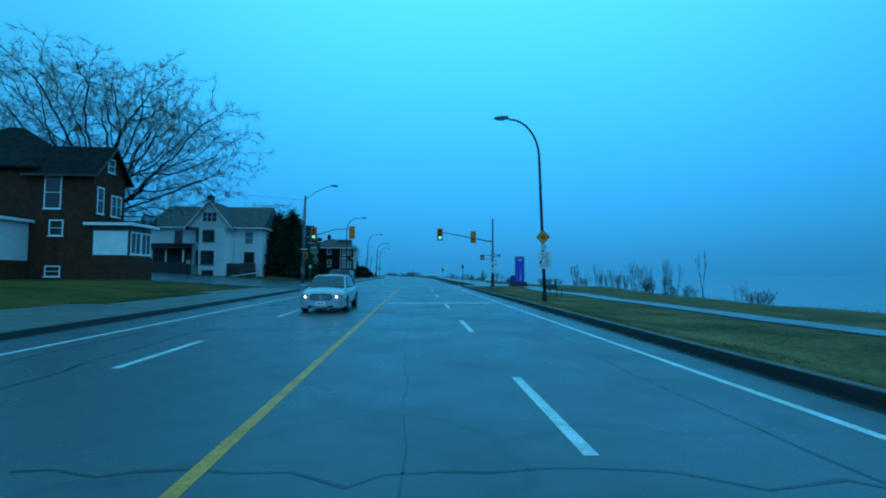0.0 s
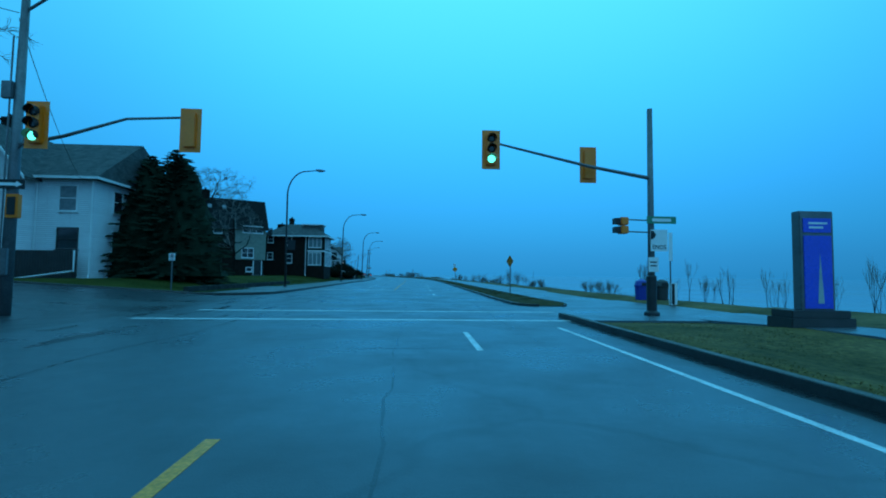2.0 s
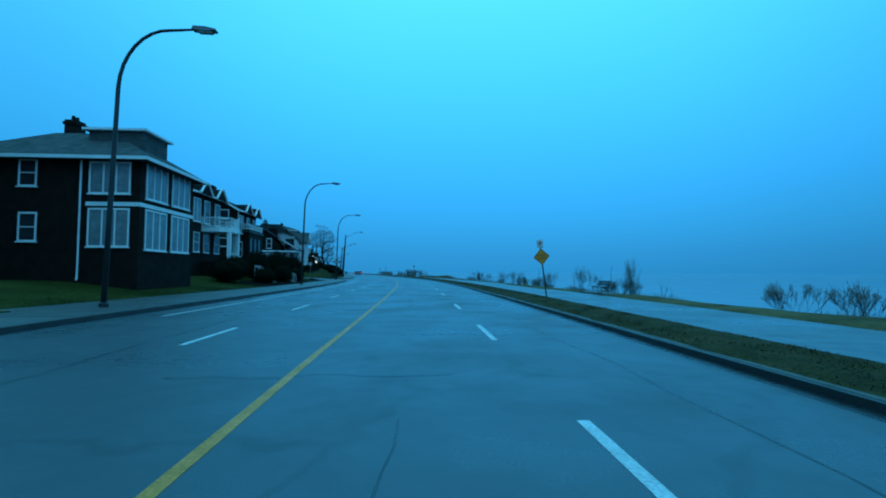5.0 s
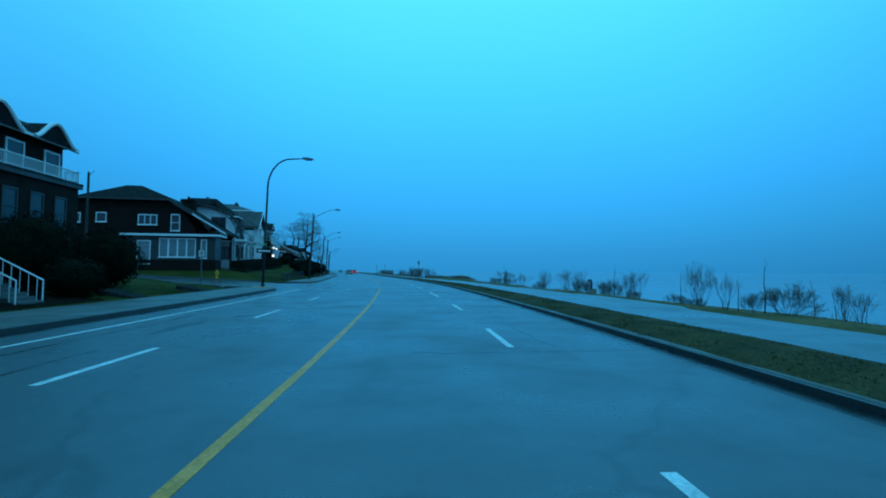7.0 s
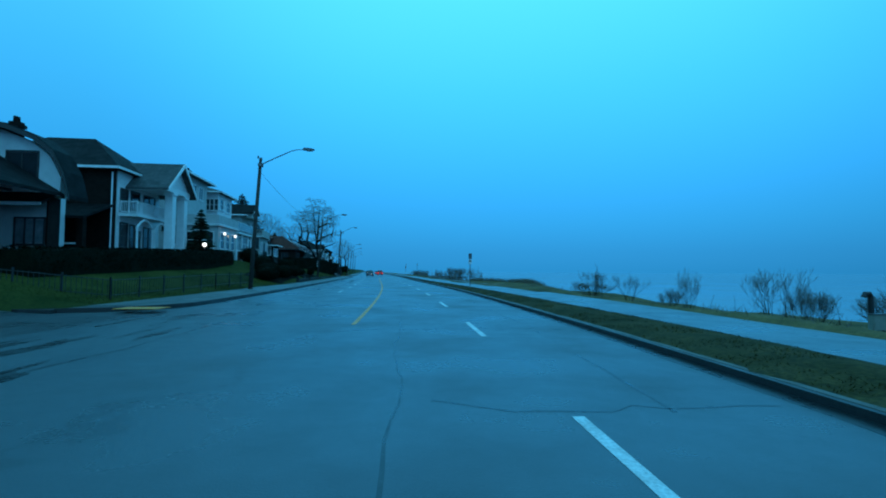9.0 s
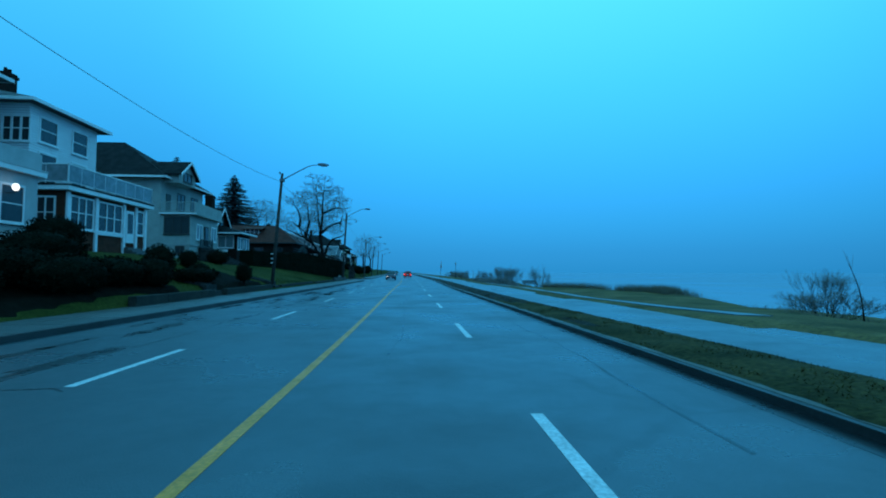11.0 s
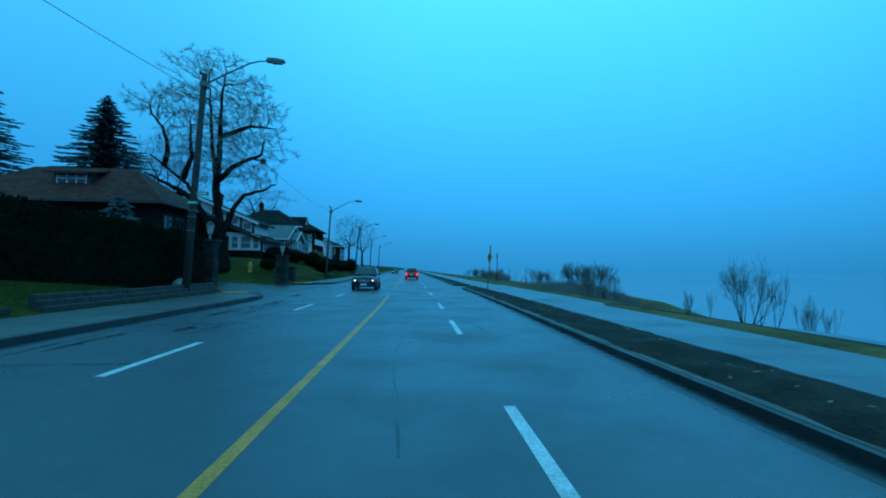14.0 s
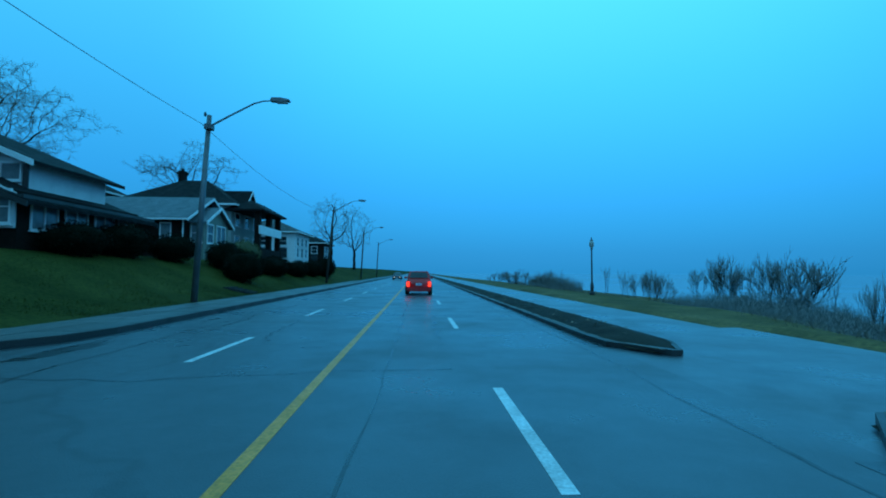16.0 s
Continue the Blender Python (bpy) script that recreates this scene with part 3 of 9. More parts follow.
for first, gap, a, b in ((8.1, 9.2, -40, 22), (75.0, 9.1, 88, 172), (204.8, 9.1, 205, 286), (288.2, 8.65, 287, 460)):
    s = first - gap * math.floor((first - a) / gap)
    while s < b:
        marking(s, s + 3.1, -0.06, 0.08, PAINT_W, lerp_fn((-60, -3.2), (150, -3.2), (210, -2.9), (255, -2.7), (290, -2.55), (316, -2.1), (600, -2.1)))
        s += gap
marking(-40, 55, 6.33, 6.46, PAINT_W, name="edge_line", label="worn white edge line")
marking(-40, 40, -6.2, -6.07, PAINT_W, name="edge_line", label="worn white edge line")
marking(118, 180, 1.25, 1.38, PAINT_W, lambda s: CURB_L(s), name="edge_line", label="worn white edge line")
marking(25.0, 25.5, 0.3, 6.1, PAINT_W, name="stop_line", label="white stop line across the lanes")
marking(86.0, 86.5, -7.6, 0.0, PAINT_W, name="stop_line", label="white stop line across the lanes")
marking(60.7, 61.0, -7.0, 8.0, PAINT_W, name="crosswalk_line", label="thin white crosswalk line")
marking(57.0, 57.3, -7.5, 8.0, PAINT_W, name="crosswalk_line", label="thin white crosswalk line")
for s0, s1, d0, d1 in ((180.2, 181.6, -10.2, -8.6), (197.3, 198.3, -8.9, -7.3), (296.6, 298.0, -8.8, -7.2), (314.0, 315.6, -9.0, -7.4)):
    ob = ribbon("tactile_plate", s0, s1, lambda s: d0, lambda s: d1, 0.162, 0.01, PAINT_Y, "yellow tactile plate in the sidewalk")
# grass verge strip and driveway aprons where the left pavement widens
for s0, s1 in ((-60, 12.5), (22, 33), (74, 82), (90, 118)):
    ribbon("verge", s0, s1, lambda s: WALK_L(s) - 0.7, lambda s: WALK_L(s) + 0.9, lambda s, d: 0.19, 0.1, GRASS, "strip of lawn beside the sidewalk")


def seams():
    """Sealed cracks and dark worn patches in the asphalt, as thin raised strips."""
    rng = random.Random(17)
    V, F = [], []

    def strip(pts, w):
        o = len(V)
        for i, (s, d) in enumerate(pts):
            a, b = pts[max(0, i - 1)], pts[min(len(pts) - 1, i + 1)]
            ln = math.hypot(b[0] - a[0], b[1] - a[1]) or 1
            ns, nd = -(b[1] - a[1]) / ln * w, (b[0] - a[0]) / ln * w
            k = rng.uniform(0.5, 1.3)
            V.append(P(s + ns * k, d + nd * k, 0.0025))
            V.append(P(s - ns * k, d - nd * k, 0.0025))
        for i in range(len(pts) - 1):
            F.append((o + 2 * i, o + 2 * i + 1, o + 2 * i + 3, o + 2 * i + 2))
    s = 4.0
    while s < 420:
        lo, hi = CURB_L(s) + 0.2, CURB_R(s) - 0.2
        a = rng.uniform(lo, 0) if rng.random() < 0.7 else rng.uniform(0, 3)
        b = min(hi, a + rng.uniform(2.5, 8.0))
        pts, q = [], s
        d = a
        while d < b:
            pts.append((q, d))
            d += rng.uniform(0.25, 0.5)
            q += rng.gauss(0, 0.10)
        if len(pts) > 2:
            strip(pts, 0.022)
        s += rng.uniform(4.0, 11.0)
    for base, w in ((-5.4, 0.03), (-3.9, 0.025), (1.6, 0.018), (5.2, 0.022)):
        s = 0.0
        while s < 420:
            ln = rng.uniform(8, 40)
            pts, q, d = [], s, base + rng.uniform(-0.3, 0.3)
            while q < s + ln:
                pts.append((q, d))
                q += rng.uniform(0.5, 1.0)
                d += rng.gauss(0, 0.05) + (base - d) * 0.08
            strip(pts, w)
            s += ln + rng.uniform(6, 40)
    # the broad sealed cracks: ends and turns, along and right of the road
    for turns in (((175.6, -5.6), (175.6, -2.5), (175.6, 0.4)),
                  ((179.4, -3.4), (180.7, -2.0), (180.9, -0.2)),
                  ((252.6, -1.3), (255.5, -1.2), (258.1, -1.2)),
                  ((256.1, -2.8), (257.4, -2.8), (259.1, -2.8)),
                  ((289.6, -5.3), (290.7, -2.5), (289.6, 0.8), (289.3, 3.3), (288.8, 5.8)),
                  ((284.3, 0.0), (284.6, 2.1)),
                  ((280.8, 1.5), (280.9, 2.2)),
                  ((285.4, 3.6), (283.0, 3.7), (280.7, 3.7)),
                  ((282.0, -3.4), (284.0, -3.3), (287.6, -2.9)),
                  ((322.5, -2.5), (323.1, 0.0), (322.8, 2.8), (322.4, 5.5)),
                  ((316.3, -1.5), (318.1, -1.9), (319.7, -1.9), (321.7, -2.0)),
                  ((322.8, 2.5), (318.2, 2.4), (315.6, 2.5)),
                  ((315.7, -0.5), (315.7, 0.4)),
                  ((265.0, -2.4), (264.6, -0.4))):
        pts = []
        for (s0, d0), (s1, d1) in zip(turns, turns[1:]):
            m = max(2, int(math.hypot(s1 - s0, d1 - d0) / 0.35))
            pts += [(s0 + (s1 - s0) * i / m + rng.gauss(0, 0.05), d0 + (d1 - d0) * i / m + rng.gauss(0, 0.05)) for i in range(m)]
        strip(pts, 0.06)
    # ragged dark patches along the left lanes
    for s0, s1, n in ((184, 206, 16), (222, 300, 50), (238, 258, 34), (52, 74, 14), (128, 160, 10), (300, 345, 10)):
        for _ in range(n):
            s, d = rng.uniform(s0, s1), rng.uniform(CURB_L(s0) + 0.3, -3.6)
            ls, ld = rng.uniform(0.6, 2.6), rng.uniform(0.08, 0.4)
            o = len(V)
            m = 14
            V.append(P(s, d, 0.0022))
            for k in range(m):
                a = k * math.tau / m
                r = rng.uniform(0.45, 1.0)
                V.append(P(s + math.cos(a) * ls * r, d + math.sin(a) * ld * r, 0.0022))
            for k in range(m):
                F.append((o, o + 1 + k, o + 1 + (k + 1) % m))
    tagged(from_lists("sealed_cracks", V, F, TAR), "dark sealed cracks and patches in asphalt", "road surface", kind="stuff")


seams()


# ---- sidewalk slabs: cast squares with open joints, each laid a little unevenly ----
def sidewalk_slabs():
    rng = random.Random(5)
    beds = [o for o in scene.objects if o.name.split(".")[0] == "sidewalk"]
    for (a, b, r), bed in zip(WALKS, beds):
        back = corner(a, b, r)
        s = max(a, -20.0) + 0.02
        while s < min(b, 380.0) - 0.3:
            e = min(s + 1.9, b)
            out = lambda q: CURB_L(q) - 0.21 - back(q)
            lo0, lo1 = WALK_L(s) - 0.49, WALK_L(e) - 0.49
            hi0, hi1 = out(s), out(e)
            for u0, u1 in ((0.0, 0.5), (0.5, 1.0)):
                if min(hi0 - lo0, hi1 - lo1) < 0.6:
                    continue
                z = 0.15 + rng.uniform(-0.004, 0.004)
                g = 0.012
                ring = [(s + g, lo0 + (hi0 - lo0) * u0 + g), (e - g, lo1 + (hi1 - lo1) * u0 + g), (e - g, lo1 + (hi1 - lo1) * u1 - g), (s + g, lo0 + (hi0 - lo0) * u1 - g)]
                V = [P(q, d, z) for q, d in ring] + [P(q, d, 0.1) for q, d in ring]
                from_lists("slab", V, [(0, 1, 2, 3), (0, 4, 5, 1), (1, 5, 6, 2), (2, 6, 7, 3), (3, 7, 4, 0)], CONCRETE_S, bed)
            s = e


sidewalk_slabs()


# ---- kerbs that return along the side streets ----
for a, b in STREETS:
    for e, w in ((a - 0.32, 0.24), (b + 0.08, 0.24)):
        ds = [-46.0 + 1.0 * i for i in range(int(46.0 - 12.6) + 1)]
        V, F = [], []
        for d in ds:
            z = street_z(d)
            V += [P(e, d, z + 0.13), P(e + w, d, z + 0.13), P(e + w, d, z - 0.15), P(e, d, z - 0.15)]
        for i in range(len(ds) - 1):
            o = 4 * i
            F += [(o + k, o + (k + 1) % 4, o + 4 + (k + 1) % 4, o + 4 + k) for k in range(4)]
        F += [(0, 3, 2, 1), (len(V) - 4, len(V) - 3, len(V) - 2, len(V) - 1)]
        tagged(from_lists("kerb", V, F, CONCRETE), "pale concrete kerb of a side street", kind="structure")


# ---- houses: local x along the road, y away from it, z up from the house's foot ----
WINDOWS = {}


def lattice(xs, zs, y0, y1):
    """A frame in one piece: bars in every even strip of xs and zs, openings between."""
    bm = bmesh.new()
    fv = [[bm.verts.new((x, y0, z)) for z in zs] for x in xs]
    bv = [[bm.verts.new((x, y1, z)) for z in zs] for x in xs]
    nx, nz = len(xs) - 1, len(zs) - 1

    def full(i, j):
        return 0 <= i < nx and 0 <= j < nz and (i % 2 == 0 or j % 2 == 0)
    for i in range(nx):
        for j in range(nz):
            if not full(i, j):
                continue
            bm.faces.new((fv[i][j], fv[i + 1][j], fv[i + 1][j + 1], fv[i][j + 1]))
            bm.faces.new((bv[i][j], bv[i][j + 1], bv[i + 1][j + 1], bv[i + 1][j]))
            for di, dj, p, q in ((-1, 0, (i, j + 1), (i, j)), (1, 0, (i + 1, j), (i + 1, j + 1)), (0, -1, (i, j), (i + 1, j)), (0, 1, (i + 1, j + 1), (i, j + 1))):
                if not full(i + di, j + dj):
                    bm.faces.new((fv[p[0]][p[1]], bv[p[0]][p[1]], bv[q[0]][q[1]], fv[q[0]][q[1]]))
    return bm


def window_meshes(w, h, cols, rows, mat_key):
    key = (round(w, 2), round(h, 2), cols, rows, mat_key)
    if key in WINDOWS:
        return WINDOWS[key]
    fr = 0.09
    xs = [-w / 2 - fr, -w / 2]
    for i in range(1, cols):
        xs += [-w / 2 + w * i / cols - 0.04, -w / 2 + w * i / cols + 0.04]
    xs += [w / 2, w / 2 + fr]
    zs = [-h / 2 - fr, -h / 2]
    for i in range(1, rows):
        zs += [-h / 2 + h * i / rows - 0.03, -h / 2 + h * i / rows + 0.03]
    zs += [h / 2, h / 2 + fr * 1.3]
    bm = lattice(xs, zs, -0.07, 0.02)
    me_f = bpy.data.meshes.new("window_frame")
    bmesh.ops.recalc_face_normals(bm, faces=bm.faces)
    bm.to_mesh(me_f)
    bm.free()
    me_f.materials.append(DARKTRIM if mat_key.startswith("d") else TRIM)
    panes = []
    for c in range(cols):
        for r in range(rows):
            x0, x1 = -w / 2 + w * c / cols + 0.03, -w / 2 + w * (c + 1) / cols - 0.03
            z0, z1 = -h / 2 + h * r / rows + 0.02, -h / 2 + h * (r + 1) / rows - 0.02
            if c in (0, cols - 1):
                x0, x1 = (x0 - 0.03 if c == 0 else x0), (x1 + 0.03 if c == cols - 1 else x1)
            bm = boxes((x0, x1, -0.02, 0.015, z0, z1))
            me = bpy.data.meshes.new("pane")
            bmesh.ops.recalc_face_normals(bm, faces=bm.faces)
            bm.to_mesh(me)
            bm.free()
            me.materials.append(PANE_C if mat_key.endswith("c") else PANE)
            panes.append(me)
    bm = boxes((-w / 2 - 0.16, w / 2 + 0.16, -0.13, 0.02, -h / 2 - fr - 0.07, -h / 2 - fr))
    me_s = bpy.data.meshes.new("window_sill")
    bm.to_mesh(me_s)
    bm.free()
    me_s.materials.append(DARKTRIM if mat_key.startswith("d") else TRIM)
    WINDOWS[key] = (me_f, panes, me_s)
    return WINDOWS[key]


def window(root, face, u, z, w, h, cols=1, rows=2, key="w", off=0.0):
    """A window on the face 'S' (towards the road's start, u measured in y), 'F' (towards the road, u in x) of a house."""
    me_f, panes, me_s = window_meshes(w, h, cols, rows, key)
    ob = new("window", me_f)
    ob.parent = root
    ob.matrix_parent_inverse = Matrix()
    if face == "S":
        ob.matrix_basis = Matrix.Translation((off, u, z)) @ Matrix.Rotation(-math.pi / 2, 4, "Z")
    else:
        ob.matrix_basis = Matrix.Translation((u, off, z))
    for me in panes:
        p = new("pane", me)
        p.parent = ob
    q = new("sill", me_s)
    q.parent = ob
    return ob


def hip_roof(bm, x0, x1, y0, y1, z, rise, o=0.5, ridge="x", inset=None):
    x0, x1, y0, y1 = x0 - o, x1 + o, y0 - o, y1 + o
    lx, ly = x1 - x0, y1 - y0
    if ridge == "x":
        q = min(lx / 2 - 0.01, ly / 2 if inset is None else inset)
        ra, rb = (x0 + q, (y0 + y1) / 2, z + rise), (x1 - q, (y0 + y1) / 2, z + rise)
    else:
        q = min(ly / 2 - 0.01, lx / 2 if inset is None else inset)
        ra, rb = ((x0 + x1) / 2, y0 + q, z + rise), ((x0 + x1) / 2, y1 - q, z + rise)
    lo = [bm.verts.new(v) for v in ((x0, y0, z - 0.2), (x1, y0, z - 0.2), (x1, y1, z - 0.2), (x0, y1, z - 0.2))]
    hi = [bm.verts.new(v) for v in ((x0, y0, z), (x1, y0, z), (x1, y1, z), (x0, y1, z))]
    a, b = bm.verts.new(ra), bm.verts.new(rb)
    bm.faces.new(lo[::-1])
    for i in range(4):
        j = (i + 1) % 4
        bm.faces.new((lo[i], lo[j], hi[j], hi[i]))
    if ridge == "x":
        for f in ((hi[0], hi[1], b, a), (hi[1], hi[2], b), (hi[2], hi[3], a, b), (hi[3], hi[0], a)):
            bm.faces.new(f)
    else:
        for f in ((hi[0], hi[1], a), (hi[1], hi[2], b, a), (hi[2], hi[3], b), (hi[3], hi[0], a, b)):
            bm.faces.new(f)


def slab_roof(bm, prof, a0, a1, axis, t=0.2):
    """A roof slab of thickness t that follows a profile (across, z) along an axis."""
    top = prof
    low = [(p[0], p[1] - t) for p in prof]
    prism(bm, top + low[::-1], a0, a1, axis)


def profile(kind, w, z, rise, o):
    """The roof line over a span 0..w: gable or gambrel, with overhang o."""
    sl = rise / (w / 2)
    if kind == "gable":
        return [(-o, z - o * sl), (w / 2, z + rise), (w + o, z - o * sl)]
    k = w * 0.2
    return [(-o, z - 0.15), (0.0, z + 0.1), (k, z + rise * 0.66), (k * 1.4, z + rise * 0.8), (w / 2, z + rise), (w - k * 1.4, z + rise * 0.8), (w - k, z + rise * 0.66), (w, z + 0.1), (w + o, z - 0.15)]


def house(s, d, L, D, z0, eave, wall, roof, label, kind="hip", rise=3.0, ridge="x", over=0.5, trim=None, inset=None, foot=None, group="", turn=0.0, line=None):
    """A house with its nearest corner s along the road and d to its right, L long by the road and D deep, eave at that height over the road."""
    root = thing("house", M(s, d, z0, turn), label, "house", group)
    h = eave - z0
    bm = boxes((0, L, 0, D, -1.6, h))
    tr = trim or TRIM
    rbm = bmesh.new()
    if kind == "hip":
        hip_roof(rbm, 0, L, 0, D, h + 0.02, rise, over, ridge, inset)
    else:
        if ridge == "x":
            pr = line or profile(kind, D, h, rise, over)
            inner = [(min(D, max(0, p[0])), p[1] - 0.15) for p in line] if line else profile(kind, D, h, rise - 0.12, 0)
            prism(bm, [(0, h)] + [p for p in inner if p[1] > h + 0.02] + [(D, h)], 0, L, "x")
            slab_roof(rbm, pr, -over, L + over, "x")
        else:
            pr = profile(kind, L, h, rise, over)
            inner = profile(kind, L, h, rise - 0.12, 0)
            prism(bm, [(0, h)] + [p for p in inner if p[1] > h + 0.02] + [(L, h)], 0, D, "y")
            slab_roof(rbm, pr, -over, D + over, "y")
        pr2 = [(p[0], p[1] - 0.05) for p in pr]
        ends = ((-over - 0.05, -over), (L + over, L + over + 0.05)) if ridge == "x" else ((-over - 0.05, -over), (D + over, D + over + 0.05))
        for e0, e1 in ends:
            fb = bmesh.new()
            slab_roof(fb, pr2, e0, e1, "x" if ridge == "x" else "y", 0.26)
            part("bargeboard", fb, tr, root)
    part("wall", bm, wall, root)
    part("roof", rbm, roof, root)
    if kind == "hip":
        o = over
        part("gutter", boxes((-o - 0.1, L + o + 0.1, -o - 0.1, -o, h - 0.2, h), (-o - 0.1, -o, -o, D + o, h - 0.2, h), (L + o, L + o + 0.1, -o, D + o, h - 0.2, h)), tr, root)
    else:
        o = over
        if ridge == "x":
            sl = rise / (D / 2) if kind == "gable" else 0.3
            part("gutter", boxes((-o, L + o, -o - 0.12, -o, h - o * sl - 0.22, h - o * sl - 0.06)), tr, root)
        else:
            sl = rise / (L / 2) if kind == "gable" else 0.3
            part("gutter", boxes((-o - 0.12, -o, -o, D + o, h - o * sl - 0.22, h - o * sl - 0.06)), tr, root)
    if foot:
        part("foundation", boxes((-0.06, L + 0.06, -0.06, D + 0.06, -1.6, 0.7)), foot, root)
    return root


def chimney(root, x, y, z0, z1, w=0.9, dp=0.7, mat=None):
    bm = bmesh.new()
    box(bm, x - w / 2, x + w / 2, y - dp / 2, y + dp / 2, z0, z1)
    box(bm, x - w / 2 - 0.08, x + w / 2 + 0.08, y - dp / 2 - 0.08, y + dp / 2 + 0.08, z1 - 0.35, z1 - 0.15)
    c = part("chimney", bm, mat or BRICK2, root)
    for k in (-0.2, 0.2):
        part("flue", lathe(bmesh.new(), ((0.13, z1), (0.11, z1 + 0.35)), 8, (x + k * w, y)), BRICK2, c)


def downspout(root, x, y, z0, z1, mat=None):
    part("downspout", tubes(([(x, y, z1), (x, y, z0 + 0.3), (x - 0.25, y - 0.15, z0)], 0.06), n=6), mat or TRIM, root)


def railing(root, pts, z, h=0.95, mat=None, gap=0.14, name="railing", infill=None):
    """A railing of rails and balusters along points (x, y) at floor height z."""
    mt = mat or TRIM
    rail = None
    for (x0, y0), (x1, y1) in zip(pts, pts[1:]):
        ln = math.hypot(x1 - x0, y1 - y0)
        ux, uy = (x1 - x0) / ln, (y1 - y0) / ln
        n = max(1, int(ln / gap))
        rail = part(name, tubes(([(x0, y0, z + h), (x1, y1, z + h)], 0.045), n=4), mt, root)
        part("bottom_rail", tubes(([(x0, y0, z + 0.12), (x1, y1, z + 0.12)], 0.035), n=4), mt, rail)
        for i in range(n + 1):
            q = ln * i / n
            r = 0.05 if i in (0, n) else 0.02
            key = ("baluster", round(h, 2), r, mt.name)
            if key not in WINDOWS:
                bm = tubes(([(0, 0, 0), (0, 0, h + (0.08 if r > 0.03 else 0))], r), n=4)
                me = bpy.data.meshes.new("baluster")
                bm.to_mesh(me)
                bm.free()
                me.materials.append(mt)
                WINDOWS[key] = me
            o = new("post" if r > 0.03 else "baluster", WINDOWS[key])
            o.parent = rail
            o.location = (x0 + ux * q, y0 + uy * q, z)
    if infill:
        bm = bmesh.new()
        for (x0, y0), (x1, y1) in zip(pts, pts[1:]):
            ln = math.hypot(x1 - x0, y1 - y0)
            nx, ny = -(y1 - y0) / ln * 0.01, (x1 - x0) / ln * 0.01
            prism(bm, [(x0 - nx, y0 - ny), (x1 - nx, y1 - ny), (x1 + nx, y1 + ny), (x0 + nx, y0 + ny)], z + 0.15, z + h - 0.04, "z")
        part("glass_panel", bm, infill, rail)
    return rail


def block(root, name, x0, x1, y0, y1, z0, z1, mat, label="", bev=0.0):
    return part(name, boxes((x0, x1, y0, y1, z0, z1), bev=bev), mat, root, label)


def flat_roof(root, x0, x1, y0, y1, z, mat, tr=None, o=0.35):
    r = part("porch_roof", boxes((x0 - o, x1 + o, y0 - o, y1 + o, z + 0.12, z + 0.22)), mat, root)
    part("fascia", boxes((x0 - o + 0.02, x1 + o - 0.02, y0 - o + 0.02, y1 + o - 0.02, z - 0.14, z + 0.118)), tr or TRIM, r)
    return r


def gable_dormer(root, x0, x1, y0, y1, z0, z1, apex, wall, roof, axis, win=None, tr=None):
    """A small gabled block; its ridge runs along axis, its gable ends look along it."""
    bm = boxes((x0, x1, y0, y1, z0, z1))
    rb, fb = bmesh.new(), bmesh.new()
    if axis == "x":
        mid = (y0 + y1) / 2
        prism(bm, [(y0, z1), (mid, apex - 0.1), (y1, z1)], x0, x1, "x")
        pr = [(y0 - 0.4, z1 - 0.4 * (apex - z1) / (mid - y0)), (mid, apex), (y1 + 0.4, z1 - 0.4 * (apex - z1) / (mid - y0))]
        slab_roof(rb, pr, x0 - 0.4, x1, "x", 0.16)
        slab_roof(fb, [(p[0], p[1] + 0.02) for p in pr], x0 - 0.46, x0 - 0.4, "x", 0.28)
    else:
        mid = (x0 + x1) / 2
        prism(bm, [(x0, z1), (mid, apex - 0.1), (x1, z1)], y0, y1, "y")
        pr = [(x0 - 0.4, z1 - 0.4 * (apex - z1) / (mid - x0)), (mid, apex), (x1 + 0.4, z1 - 0.4 * (apex - z1) / (mid - x0))]
        slab_roof(rb, pr, y0 - 0.4, y1, "y", 0.16)
        slab_roof(fb, [(p[0], p[1] + 0.02) for p in pr], y0 - 0.46, y0 - 0.4, "y", 0.28)
    g = part("gable", bm, wall, root)
    part("gable_roof", rb, roof, g)
    part("bargeboard", fb, tr or TRIM, g)


